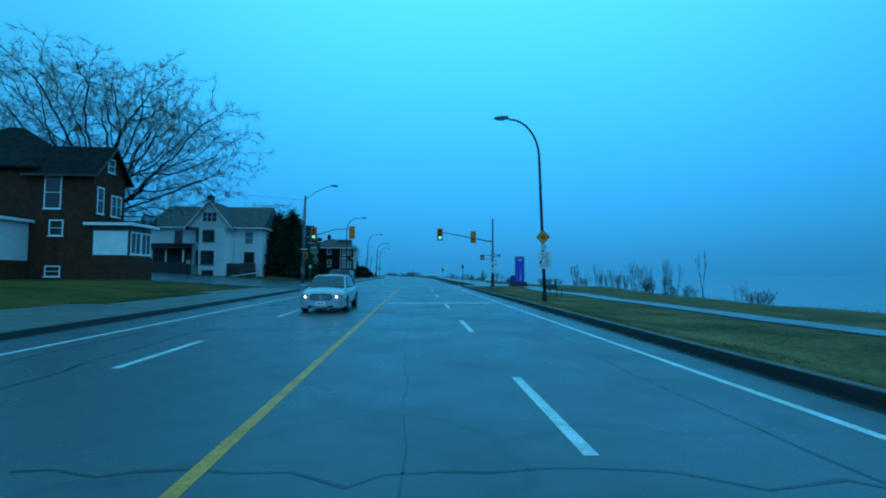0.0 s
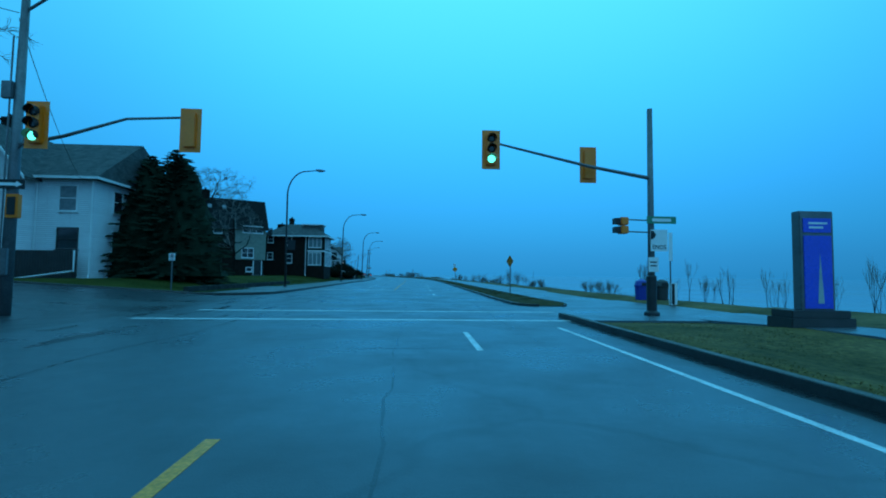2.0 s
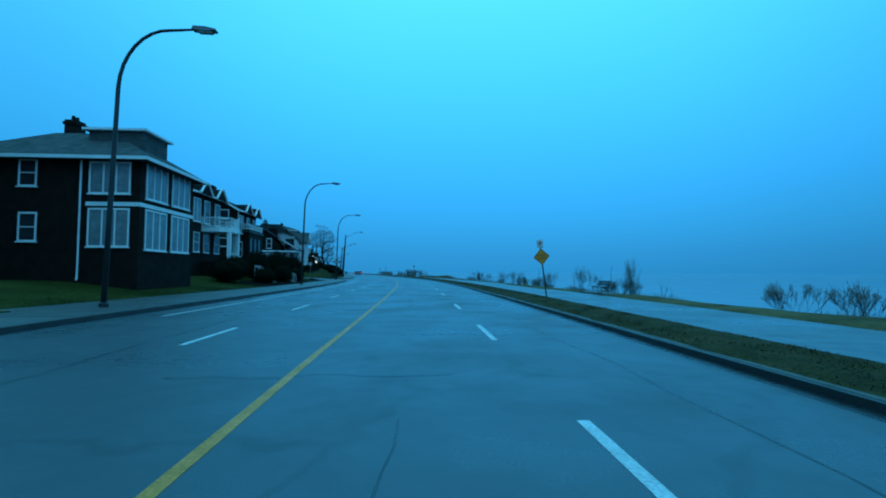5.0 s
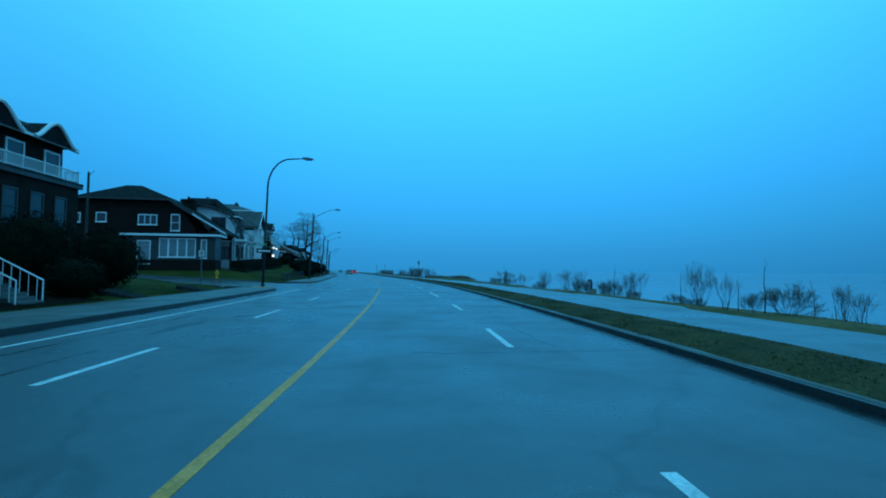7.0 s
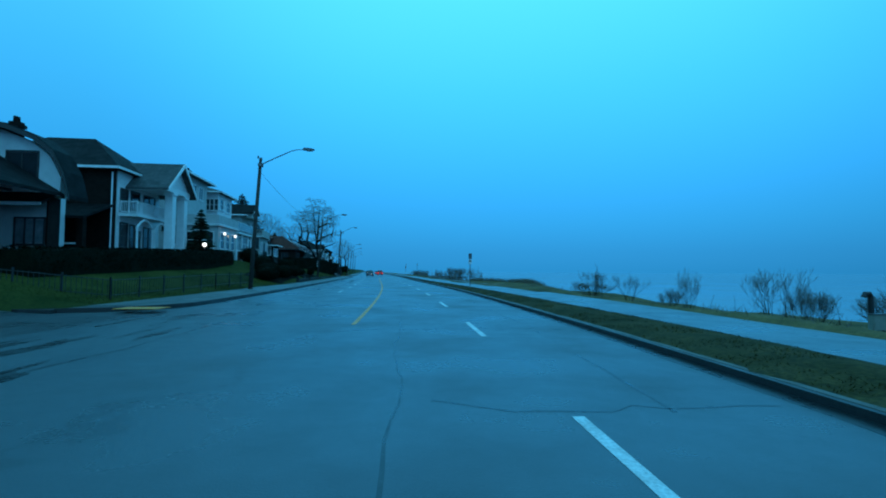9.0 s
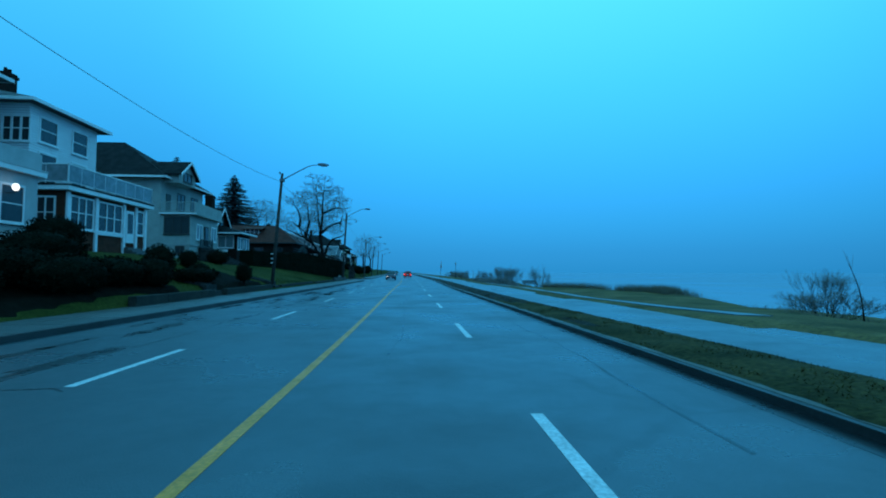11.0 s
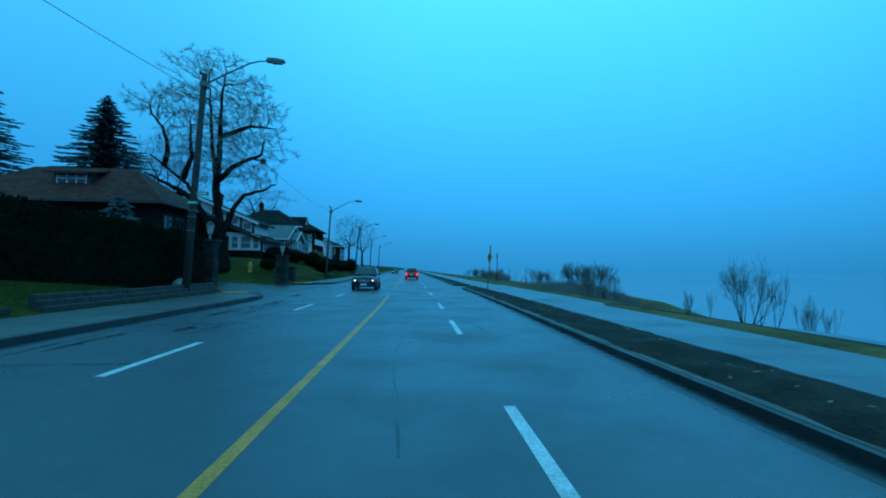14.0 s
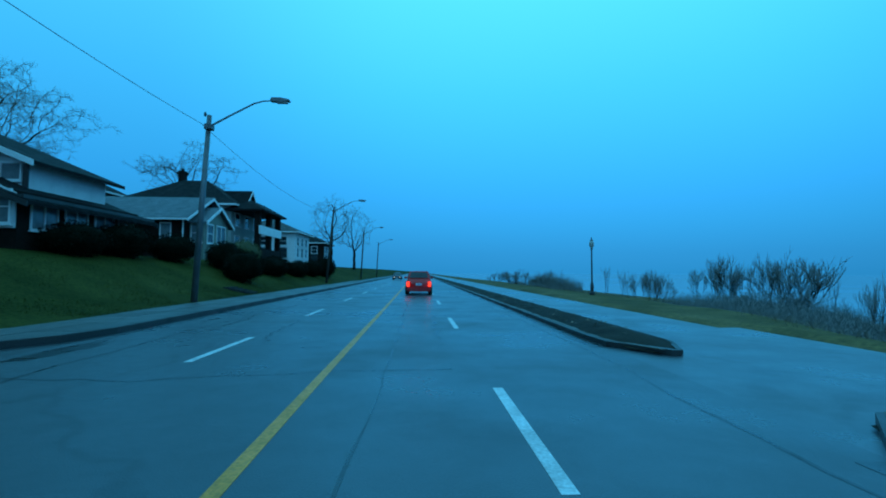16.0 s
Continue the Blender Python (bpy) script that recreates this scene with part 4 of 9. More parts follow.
def brick_house():
    z0 = 0.8
    r = house(42, -26.3, 4.4, 5.2, z0, 10.6, BRICK, SHINGLE, "dark red brick house with charcoal hip roof", kind="gable", rise=2.5, ridge="y", over=0.5, trim=DARKTRIM)
    block(r, "rear_wing", 0.0, 10.5, 5.22, 17, -1.6, 9.8, BRICK)
    bm = bmesh.new()
    hip_roof(bm, 0.0, 10.5, 5.0, 17, 9.85, 5.0, 0.5, "y")
    part("rear_roof", bm, SHINGLE, r)
    Y = lambda d: -26.3 - d
    for d, z, w, h in ((-29.65, 8.45, 1.25, 2.7), (-29.25, 5.35, 1.0, 1.2), (-29.4, 1.6, 1.1, 0.75), (-35.5, 8.2, 1.2, 2.0)):
        window(r, "S", Y(d), z - z0, w, h)
    for x, z, w, h, c in ((0.9, 7.9, 0.7, 2.2, 1), (3.1, 7.65, 1.3, 1.8, 2)):
        window(r, "F", x, z - z0, w, h, c)
    window(r, "F", 2.2, 10.5, 0.8, 1.1)
    # enclosed corner porch: brick foot, white panels, flat roof with a rail
    block(r, "porch_base", -0.1, 3.4, -3.3, -0.02, -1.6, 2.1, BRICK, "brick porch base")
    block(r, "porch_wall", 0, 3.3, -3.2, -0.02, 2.1, 4.75, DARKTRIM, "dark framed porch upper wall")
    block(r, "panel", -0.06, -0.004, -3.05, -0.2, 2.25, 4.35, TRIM, "white porch panel")
    for x in (0.85, 2.4):
        window(r, "F", x, 3.3, 1.3, 1.8, 2, 1, off=-3.2)
    flat_roof(r, 0, 3.3, -3.2, -0.05, 4.95, SHINGLE, TRIM, 0.5)
    railing(r, [(1.6, -3.4), (3.7, -3.4), (3.7, -0.1)], 5.2, 0.85, DARKSTEEL)
    # white side porch
    block(r, "side_porch", -3.2, -0.02, 5.2, 11.5, -1.6, 5.0, STUCCO_W, "white side porch")
    flat_roof(r, -3.2, -0.05, 5.2, 11.5, 5.1, SHINGLE, TRIM, 0.5)
    for y in (6.0, 7.3, 8.6, 9.9):
        window(r, "S", y, 3.3, 1.15, 2.5, 1, 2, off=-3.2)
    block(r, "side_porch_base", -3.3, -0.01, 5.1, 11.6, -1.6, 1.7, BRICK)


def white_house():
    z0 = 0.9
    r = house(80, -24.2, 12, 17.9, z0, 9.1, SIDING, SHINGLE_G, "large white siding house with grey hip roof", rise=4.3, ridge="y", inset=0.4, over=0.6)
    Y = lambda d: -24.2 - d
    for d, z, w, h, c, k in ((-37.7, 7.5, 1.1, 1.7, 1, "d"), (-26.2, 7.4, 1.3, 2.0, 1, "wc"), (-26.1, 4.1, 1.5, 1.6, 1, "d")):
        window(r, "S", Y(d), z - z0, w, h, c, 2, k)
    y0, y1 = Y(-28.8), Y(-34.7)
    bm = prism(bmesh.new(), [(0, y0), (-1.3, y0 + 0.9), (-1.3, y1 - 0.9), (0, y1)], -1.6, 8.1, "z")
    part("bay", bm, SIDING, r, "white two-storey bay")
    for d, z, w, h in ((-32.3, 7.6, 1.7, 1.8), (-30.15, 7.6, 0.9, 1.9), (-34.0, 7.6, 0.7, 1.9), (-32.4, 4.0, 1.9, 2.1), (-30.1, 4.0, 0.9, 2.1), (-34.0, 4.0, 0.7, 2.1), (-32.3, 1.45, 1.7, 0.75)):
        window(r, "S", Y(d), z - z0, w, h, 1, 2 if h > 1 else 1, "d", off=-1.3 if -34 < d < -31 else -0.9)
    gable_dormer(r, -1.35, 6, Y(-28.7), Y(-35.7), 8.1, 8.4, 12.6, STUCCO_W, SHINGLE_G, "x")
    window(r, "S", Y(-32.2), 9.8, 2.2, 1.5, 3, 2, off=-1.35)
    # dark covered porch
    block(r, "porch_wall", -2.4, -0.02, Y(-35.5), Y(-41.8), -1.2, 2.3, DARKTRIM, "dark boarded porch wall")
    for d in (-35.8, -38.5, -41.5):
        block(r, "porch_post", -2.35, -2.15, Y(d) - 0.1, Y(d) + 0.1, 2.3, 4.6, TRIM)
    bm = bmesh.new()
    prism(bm, [(-3.0, 4.5), (0, 5.5), (0, 5.3), (-3.0, 4.3)], Y(-35.2), Y(-42.2), "y")
    part("porch_roof", bm, SHINGLE, r)
    # black sheet on the siding paints the shade under the porch roof
    block(r, "porch_recess", -0.06, -0.01, Y(-35.5), Y(-41.8), 2.3, 4.9, BLACK)
    # dark fence and sloping hand rail at the corner
    rail_b = part("fence_rail", boxes((-0.95, -0.9, Y(-24.6), Y(-29.4), 0.2, 0.3), (-0.95, -0.9, Y(-24.6), Y(-29.4), 1.7, 1.8)), DARKTRIM, r, "dark stained board fence")
    for i in range(24):
        y = Y(-24.6) + i * 0.2
        part("board", boxes((-1.0, -0.952, y, y + 0.17, -0.6, 2.2)), DARKTRIM, rail_b)
    part("stair_rail", tubes(([(-1.6, Y(-29.2), -0.1), (-1.6, Y(-24.4), 0.6), (-1.6, Y(-24.4), 2.2)], 0.07)), TRIM, r)
    chimney(r, 4.0, Y(-34.4), 9, 14.2, 0.9, 0.9)
    downspout(r, -0.1, Y(-28.6), 0, 8.2)
    downspout(r, -0.1, 0.1, 0, 8.2)
    for x in (3, 6, 10):
        window(r, "F", x, 6.6, 1.1, 1.8)
        window(r, "F", x, 3.1, 1.1, 1.8)


def brown_house():
    z0 = 1.0
    r = house(121.3, -23.5, 7.2, 20, z0, 9.4, BRICK2, SHINGLE, "brown brick house with grey stucco corner", kind="gable", rise=4.6, ridge="y", over=0.45, trim=DARKTRIM, turn=28)
    block(r, "stucco_corner", -0.14, 3.0, -0.12, 4.7, 2.6, 8.2, STUCCO, "grey-green stucco corner")
    # black slab on the wall paints the entry's shade; no opening behind it
    block(r, "entry", -0.1, -0.02, 0.3, 1.9, 0.1, 2.6, BLACK, "black slab painting the shade of a recessed entry")
    for y in (0.45, 1.75):
        block(r, "door_jamb", -0.16, -0.06, y - 0.06, y + 0.06, 0.1, 2.5, TRIM)
    part("entry_step", boxes((-1.4, -0.05, 0.1, 2.1, -0.6, 0.1), (-1.8, -1.4, 0.1, 2.1, -0.6, -0.1)), CONCRETE, r)
    for y, z, w, h, c, o in ((1.95, 7.65, 3.0, 1.0, 3, -0.14), (2.7, 3.75, 1.7, 1.5, 2, -0.14), (7.3, 7.4, 1.2, 1.1, 1, 0), (12.0, 3.4, 2.8, 2.0, 3, 0), (2.4, 1.0, 0.8, 0.6, 1, 0), (12.5, 7.4, 1.1, 1.0, 1, 0), (16.0, 3.4, 1.2, 1.7, 1, 0)):
        window(r, "S", y, z, w, h, c, 1 if h < 1.2 else 2, "w", off=o)
    window(r, "F", 3.6, 10.4, 1.0, 1.2)
    window(r, "F", 1.2, 6.0, 0.9, 1.4, off=-0.12)
    window(r, "F", 5.0, 4.0, 1.4, 1.5)
    block(r, "balcony_floor", 1.6, 5.6, -1.5, -0.1, 7.0, 7.2, DARKTRIM)
    block(r, "balcony_front", 1.6, 5.6, -1.5, -1.42, 7.2, 8.2, DARKTRIM)
    railing(r, [(1.6, -0.2), (1.6, -1.4)], 7.2, 1.0, DARKSTEEL)
    # shed dormer and skylights in the slope that faces the road's start
    dm = part("dormer", boxes((1.5, 3.6, 9.6, 14.2, 8.8, 12.3)), SHINGLE, r)
    part("dormer_roof", boxes((1.1, 3.7, 9.3, 14.5, 12.3, 12.5)), DARKTRIM, dm)
    window(r, "S", 10.7, 11.2, 1.5, 1.3, 1, 1, off=1.5)
    window(r, "S", 13.0, 11.2, 1.5, 1.3, 1, 1, off=1.5)
    for y in (6.2, 8.4):
        k = part("skylight", boxes((-0.4, 0.4, -0.3, 0.3, -0.05, 0.1)), PANE_C, r)
        k.matrix_basis = Matrix.Translation((2.35, y, 8.4 + 2.35 * 4.6 / 3.6)) @ Matrix.Rotation(-math.atan2(4.6, 3.6), 4, "Y")
    chimney(r, 3.6, 9.0, 11, 14.2, 1.2, 1.2)


def sunroom_house():
    z0 = 1.0
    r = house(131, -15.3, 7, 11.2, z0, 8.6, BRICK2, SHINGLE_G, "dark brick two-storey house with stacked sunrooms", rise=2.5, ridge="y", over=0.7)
    Y = lambda d: -15.3 - d
    for d, z, w, h, c in ((-25.4, 7.85, 0.9, 1.2, 1), (-21.95, 7.6, 0.9, 1.5, 1), (-25.4, 4.65, 0.9, 1.2, 1), (-21.85, 4.25, 0.9, 1.6, 1), (-17.1, 7.35, 2.3, 1.8, 3), (-17.1, 4.25, 2.3, 2.2, 3)):
        window(r, "S", Y(d), z - z0, w, h, c, 1 if c == 3 else 2, "wc" if c == 3 else "w")
    for x in (1.9, 5.1):
        window(r, "F", x, 6.35, 2.4, 2.2, 3, 1, "wc")
        window(r, "F", x, 3.2, 2.4, 2.4, 3, 1, "wc")
    block(r, "belt_course", -0.04, 7.04, -0.05, 3.2, 4.6, 4.85, TRIM)
    downspout(r, -0.08, Y(-18.8), 0, 7.5)
    chimney(r, 5, 7.5, 8, 11.4, 1.0, 0.8)
    b = part("dormer", boxes((2, 5, 1.0, 4.5, 8.3, 9.9)), SHINGLE_G, r)
    part("dormer_roof", boxes((1.7, 5.3, 0.7, 4.8, 9.9, 10.05)), TRIM, b)


def balcony_house(s, d, label, balc, L):
    z0 = 1.7
    eave = 10.0
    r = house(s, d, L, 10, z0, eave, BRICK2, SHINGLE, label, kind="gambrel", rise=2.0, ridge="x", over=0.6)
    for y, z, w, h in (((1.05, 9.1, 1.05, 1.0), (1.05, 5.45, 1.1, 0.95)) if balc else ((1.95, 9.3, 1.1, 1.1), (1.95, 5.5, 1.1, 1.0))) + ((7.0, 8.8, 0.95, 0.9), (7.0, 5.3, 0.95, 0.9)):
        window(r, "S", y, z - z0, w, h, 1, 1)
    for x in (1.35 if balc else 0.9, L / 2, L - 1.0):
        window(r, "F", x, 6.3, 1.5 if x < 2 else 1.2, 2.3, 2 if x < 2 else 1, 1, "wc" if x < 2 else "w")
        window(r, "F", x, 2.9, 1.2, 1.9, 1, 2)
    # curved white gable verges over the front
    for x0, x1 in ((0.1, L * 0.44), (L * 0.55, L - 0.1)):
        pts = []
        for i in range(13):
            q = i / 12
            pts.append((x0 + (x1 - x0) * q, -0.85, eave - z0 - 0.35 + 1.25 * math.sin(q * math.pi) ** 1.6))
        part("curved_verge", tubes((pts, 0.13), n=6), TRIM, r)
        bm = prism(bmesh.new(), [(p[0], p[2]) for p in pts], -0.82, 3.0, "y")
        part("front_gable", bm, SHINGLE, r)
    downspout(r, -0.1, 0.05, -0.6, eave - z0 - 0.3)
    chimney(r, 2.0 if not balc else 0.3, 4.9 if not balc else 7.6, 4, eave - z0 + (3.5 if not balc else 2.6), 1.2, 1.75)
    if balc:
        deck = [(2.5, 0), (2.5, -1.9), (3.2, -2.9), (5.8, -2.9), (7.4, -1.9), (7.4, 0)]
        part("balcony", prism(bmesh.new(), deck, 4.1, 4.6, "z"), TRIM, r, "white painted balcony deck")
        railing(r, [(2.55, -0.05), (2.55, -1.85), (3.25, -2.8), (5.75, -2.8), (7.3, -1.85), (7.3, -0.05)], 4.6, 1.05)
        for x, y in ((3.3, -2.65), (5.75, -2.65), (7.15, -1.85)):
            block(r, "balcony_post", x - 0.19, x + 0.19, y - 0.19, y + 0.19, 0.9, 4.1, TRIM, bev=0.02)
        part("porch_floor", prism(bmesh.new(), deck, -1.6, 0.9, "z"), BRICK2, r)
        railing(r, [(3.3, -2.75), (5.75, -2.75), (7.2, -1.9)], 0.9, 0.9)
    else:
        block(r, "porch", 1.6, L + 0.3, -0.9, -0.02, -1.6, 5.4, BRICK2, "brick porch under a flat roof")
        flat_roof(r, 1.6, L + 0.3, -0.9, -0.05, 5.45, SHINGLE, DARKTRIM, 0.2)
        for x in (2.6, 4.6, 6.6):
            window(r, "F", x, 3.4, 0.9, 2.0, 1, 2, "d", off=-0.9)
        railing(r, [(1.7, -0.1), (1.7, -0.9), (L + 0.2, -0.9), (L + 0.2, -0.1)], 5.7, 0.75)


def corner_house():
    z0, d0 = 1.2, -22.6
    line = [(-3.75, 4.95), (2.3, 8.65), (3.0, 9.2), (13.6, 9.2), (17.4, 8.5), (18.1, 8.35)]
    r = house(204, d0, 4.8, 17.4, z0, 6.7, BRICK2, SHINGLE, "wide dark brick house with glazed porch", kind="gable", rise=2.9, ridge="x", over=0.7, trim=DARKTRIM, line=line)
    bm = bmesh.new()
    hip_roof(bm, 0.0, 4.8, 3.4, 13.2, 9.22, 1.9, 0.4, "y", 4.4)
    part("upper_roof", bm, SHINGLE, r)
    bm = bmesh.new()
    slab_roof(bm, [line[0], (0.2, 7.37)], -0.79, -0.752, "x", 0.2)
    part("verge_trim", bm, TRIM, r, "white verge board")
    Y = lambda d: d0 - d
    for d, z, w, h, c in ((-38.0, 6.7, 0.95, 1.3, 1), (-36.1, 7.8, 0.7, 1.0, 1), (-33.4, 7.9, 1.0, 1.0, 1), (-34.7, 4.2, 1.0, 1.0, 1), (-31.5, 4.3, 1.0, 1.2, 1), (-28.2, 7.7, 2.0, 1.1, 3), (-25.0, 7.4, 0.9, 1.9, 1)):
        window(r, "S", Y(d), z - z0, w, h, c, 2 if h > 1.2 else 1)
    block(r, "porch_base", -2.3, -0.02, Y(-19.5), Y(-29.6), -1.6, 1.5, BRICK2)
    block(r, "porch_wall", -2.2, -0.02, Y(-19.6), Y(-29.5), 1.5, 4.4, DARKTRIM)
    for i in range(4):
        window(r, "S", Y(-25.4) - i * 1.02, 2.95, 0.86, 2.1, 1, 1, "wc", off=-2.2)
    window(r, "S", Y(-20.9), 2.85, 0.5, 2.1, 1, 1, "wc", off=-2.2)
    window(r, "S", Y(-27.6), 2.4, 1.3, 2.6, 1, 1, "wc", off=-2.2)
    flat_roof(r, -2.2, 0, Y(-19.6), Y(-29.5), 4.5, SHINGLE, TRIM, 0.6)
    part("stair_rail", tubes(([(-2.4, Y(-28.0), 2.0), (-4.2, Y(-27.4), -0.4)], 0.06)), TIMBER, r, "raw timber stair rail")
    window(r, "F", 2.7, 3.0, 1.2, 1.6)
    chimney(r, 4.0, 2.3, 6, 9.75, 0.8, 1.7)


def tudor_house():
    z0 = 1.8
    line = [(-1.58, 4.3), (-1.2, 5.75), (-0.55, 7.05), (0.55, 7.95), (2.15, 8.6), (4.1, 8.9), (6.1, 8.55), (7.5, 7.2), (8.2, 5.6), (8.45, 4.3)]
    r = thing("house", M(210.2, -20.1, z0), "white stucco house under a dark bell-curved roof", "house")
    part("wall", boxes((0, 1.0, 0, 7.7, -1.6, 4.25)), STUCCO_W, r)
    bm = prism(bmesh.new(), [(-0.7, 4.26)] + [(q[0] + (0.5 if q[0] < 4 else -0.45), q[1] - 0.3) for q in line[1:-1]] + [(7.7, 4.26)], 0.02, 0.95, "x")
    part("gable", bm, STUCCO_W, r, "white stucco gable")
    bm = bmesh.new()
    slab_roof(bm, line, -0.55, 1.25, "x", 0.24)
    part("roof", bm, SHINGLE, r, smooth=False)
    bm = bmesh.new()
    slab_roof(bm, [(q[0], q[1] - 0.05) for q in line], -0.62, -0.555, "x", 0.3)
    part("bargeboard", bm, DARKTRIM, r)
    window(r, "S", 1.5, 6.1, 1.7, 1.7, 2, 1, "d", off=0.02)
    window(r, "S", 4.5, 6.0, 1.2, 1.4, 2, 1, "d", off=0.02)
    window(r, "S", 0.9, 2.1, 1.6, 1.5, 3, 1, "dc")
    window(r, "S", 5.2, 2.1, 1.4, 1.4, 2, 1, "dc")
    part("pent_roof", prism(bmesh.new(), [(-1.2, 3.75), (0.0, 4.5), (0.0, 4.3), (-1.2, 3.55)], -0.5, 8.2, "y"), SHINGLE, r)
    part("fascia", boxes((-1.26, -1.2, -0.5, 8.2, 3.54, 3.74)), TRIM, r)
    # dark sheet added to black out the white front; not a known wall
    block(r, "front_wall", -0.02, 1.02, -0.1, -0.004, -1.6, 4.23, BRICK2, "added dark sheet over the white front")
    block(r, "rear_wall", 1.02, 6.5, 3.2, 7.6, -1.6, 5.6, STUCCO_W)
    bm = bmesh.new()
    hip_roof(bm, 1.3, 6.5, 3.2, 7.6, 5.62, 2.0, 0.3, "x", 2.0)
    part("rear_roof", bm, SHINGLE, r)
    chimney(r, 0.5, 2.3, 7.8, 8.95, 0.5, 0.6)


def column_house():
    z0 = 2.0
    r = house(220.9, -22.0, 7.6, 11.5, z0, 10.1, BRICK2, SHINGLE, "tall dark-sided house with white columned portico", rise=3.3, ridge="y", over=0.6)
    block(r, "front_wall", 0.35, 7.6, -0.1, -0.004, -1.0, 7.9, SIDING, "white siding front")
    # portico: gabled roof carried forward over tall square columns
    bm = bmesh.new()
    pr = [(p[0] + 2.0, p[1]) for p in profile("gable", 5.2, 7.2, 2.3, 0.5)]
    slab_roof(bm, pr, -3.6, 4.0, "y")
    part("portico_roof", bm, SHINGLE_G, r)
    bm = prism(bmesh.new(), [(2.1, 7.15), (4.6, 9.3), (7.1, 7.15)], -3.0, -2.8, "y")
    part("pediment", bm, SIDING, r)
    bm = bmesh.new()
    slab_roof(bm, [(p[0], p[1] + 0.02) for p in pr], -3.68, -3.6, "y", 0.34)
    part("bargeboard", bm, TRIM, r)
    part("architrave", boxes((2.0, 7.2, -3.1, -2.5, 6.65, 7.14), (2.0, 2.4, -2.5, -0.1, 6.65, 7.14)), TRIM, r)
    part("portico_ceiling", boxes((2.4, 7.2, -2.5, -0.1, 6.9, 7.1)), SIDING, r)
    for x in (3.9, 6.4):
        c = block(r, "column", x - 0.36, x + 0.36, -3.1, -2.4, 1.2, 6.65, TRIM, "tall square white column", 0.03)
        part("base", boxes((x - 0.46, x + 0.46, -3.2, -2.3, 1.0, 1.25)), TRIM, c)
        part("capital", boxes((x - 0.46, x + 0.46, -3.2, -2.3, 6.4, 6.64)), TRIM, c)
    block(r, "porch_floor", 0.4, 7.6, -3.3, -0.11, -1.6, 1.0, CONCRETE)
    block(r, "balcony_floor", 0.6, 6.6, -1.6, -0.11, 4.1, 4.35, TRIM)
    railing(r, [(0.7, -0.2), (0.7, -1.5), (6.5, -1.5), (6.5, -0.2)], 4.35, 1.0)
    railing(r, [(4.4, -2.8), (6.0, -2.8)], 1.0, 0.95)
    # white timber arch below the balcony
    for x0, x1 in ((0.8, 3.4), (3.8, 6.4)):
        pts = [(x0 + (x1 - x0) * i / 10, -1.5, 3.2 + 0.7 * math.sin(math.pi * i / 10)) for i in range(11)]
        part("arch", tubes(([(x0, -1.5, 1.0)] + pts + [(x1, -1.5, 1.0)], 0.09), n=6), TRIM, r)
    for x, z, w, h in ((1.3, 5.5, 1.0, 1.8), (3.1, 5.5, 1.3, 1.9), (5.6, 5.6, 2.0, 1.6), (1.4, 2.5, 1.1, 2.0), (2.7, 2.3, 0.7, 2.3), (5.6, 2.5, 1.8, 1.8)):
        window(r, "F", x, z, w, h, 1 if w < 1.5 else 2, 2, "d", off=-0.1)
    dr = block(r, "front_door", 3.2, 4.2, -0.16, -0.105, 1.0, 3.1, DARKTRIM, "dark panelled front door")
    part("handle", tubes(([(3.35, -0.2, 2.0), (3.35, -0.2, 2.2)], 0.02), n=6), CHROME, dr)
    window(r, "S", 4.5, 6.0, 1.1, 1.5)
    downspout(r, -0.1, 0.1, 0, 7.7)
    # deep shaded side porch on brick piers
    block(r, "porch_base", -3.2, -0.02, 0.4, 9.0, -1.6, 1.2, BRICK2, "dark brick side porch base")
    for y in (0.6, 3.3, 6.0, 8.8):
        block(r, "porch_pier", -3.15, -2.7, y - 0.2, y + 0.25, 1.2, 3.7, BRICK2)
    block(r, "porch_sill", -3.05, -2.8, 0.85, 5.8, 1.5, 1.62, TRIM)
    bm = prism(bmesh.new(), [(-3.8, 3.6), (0.0, 5.0), (0.0, 4.8), (-3.8, 3.4)], 0.0, 9.4, "y")
    part("side_porch_roof", bm, SHINGLE, r)


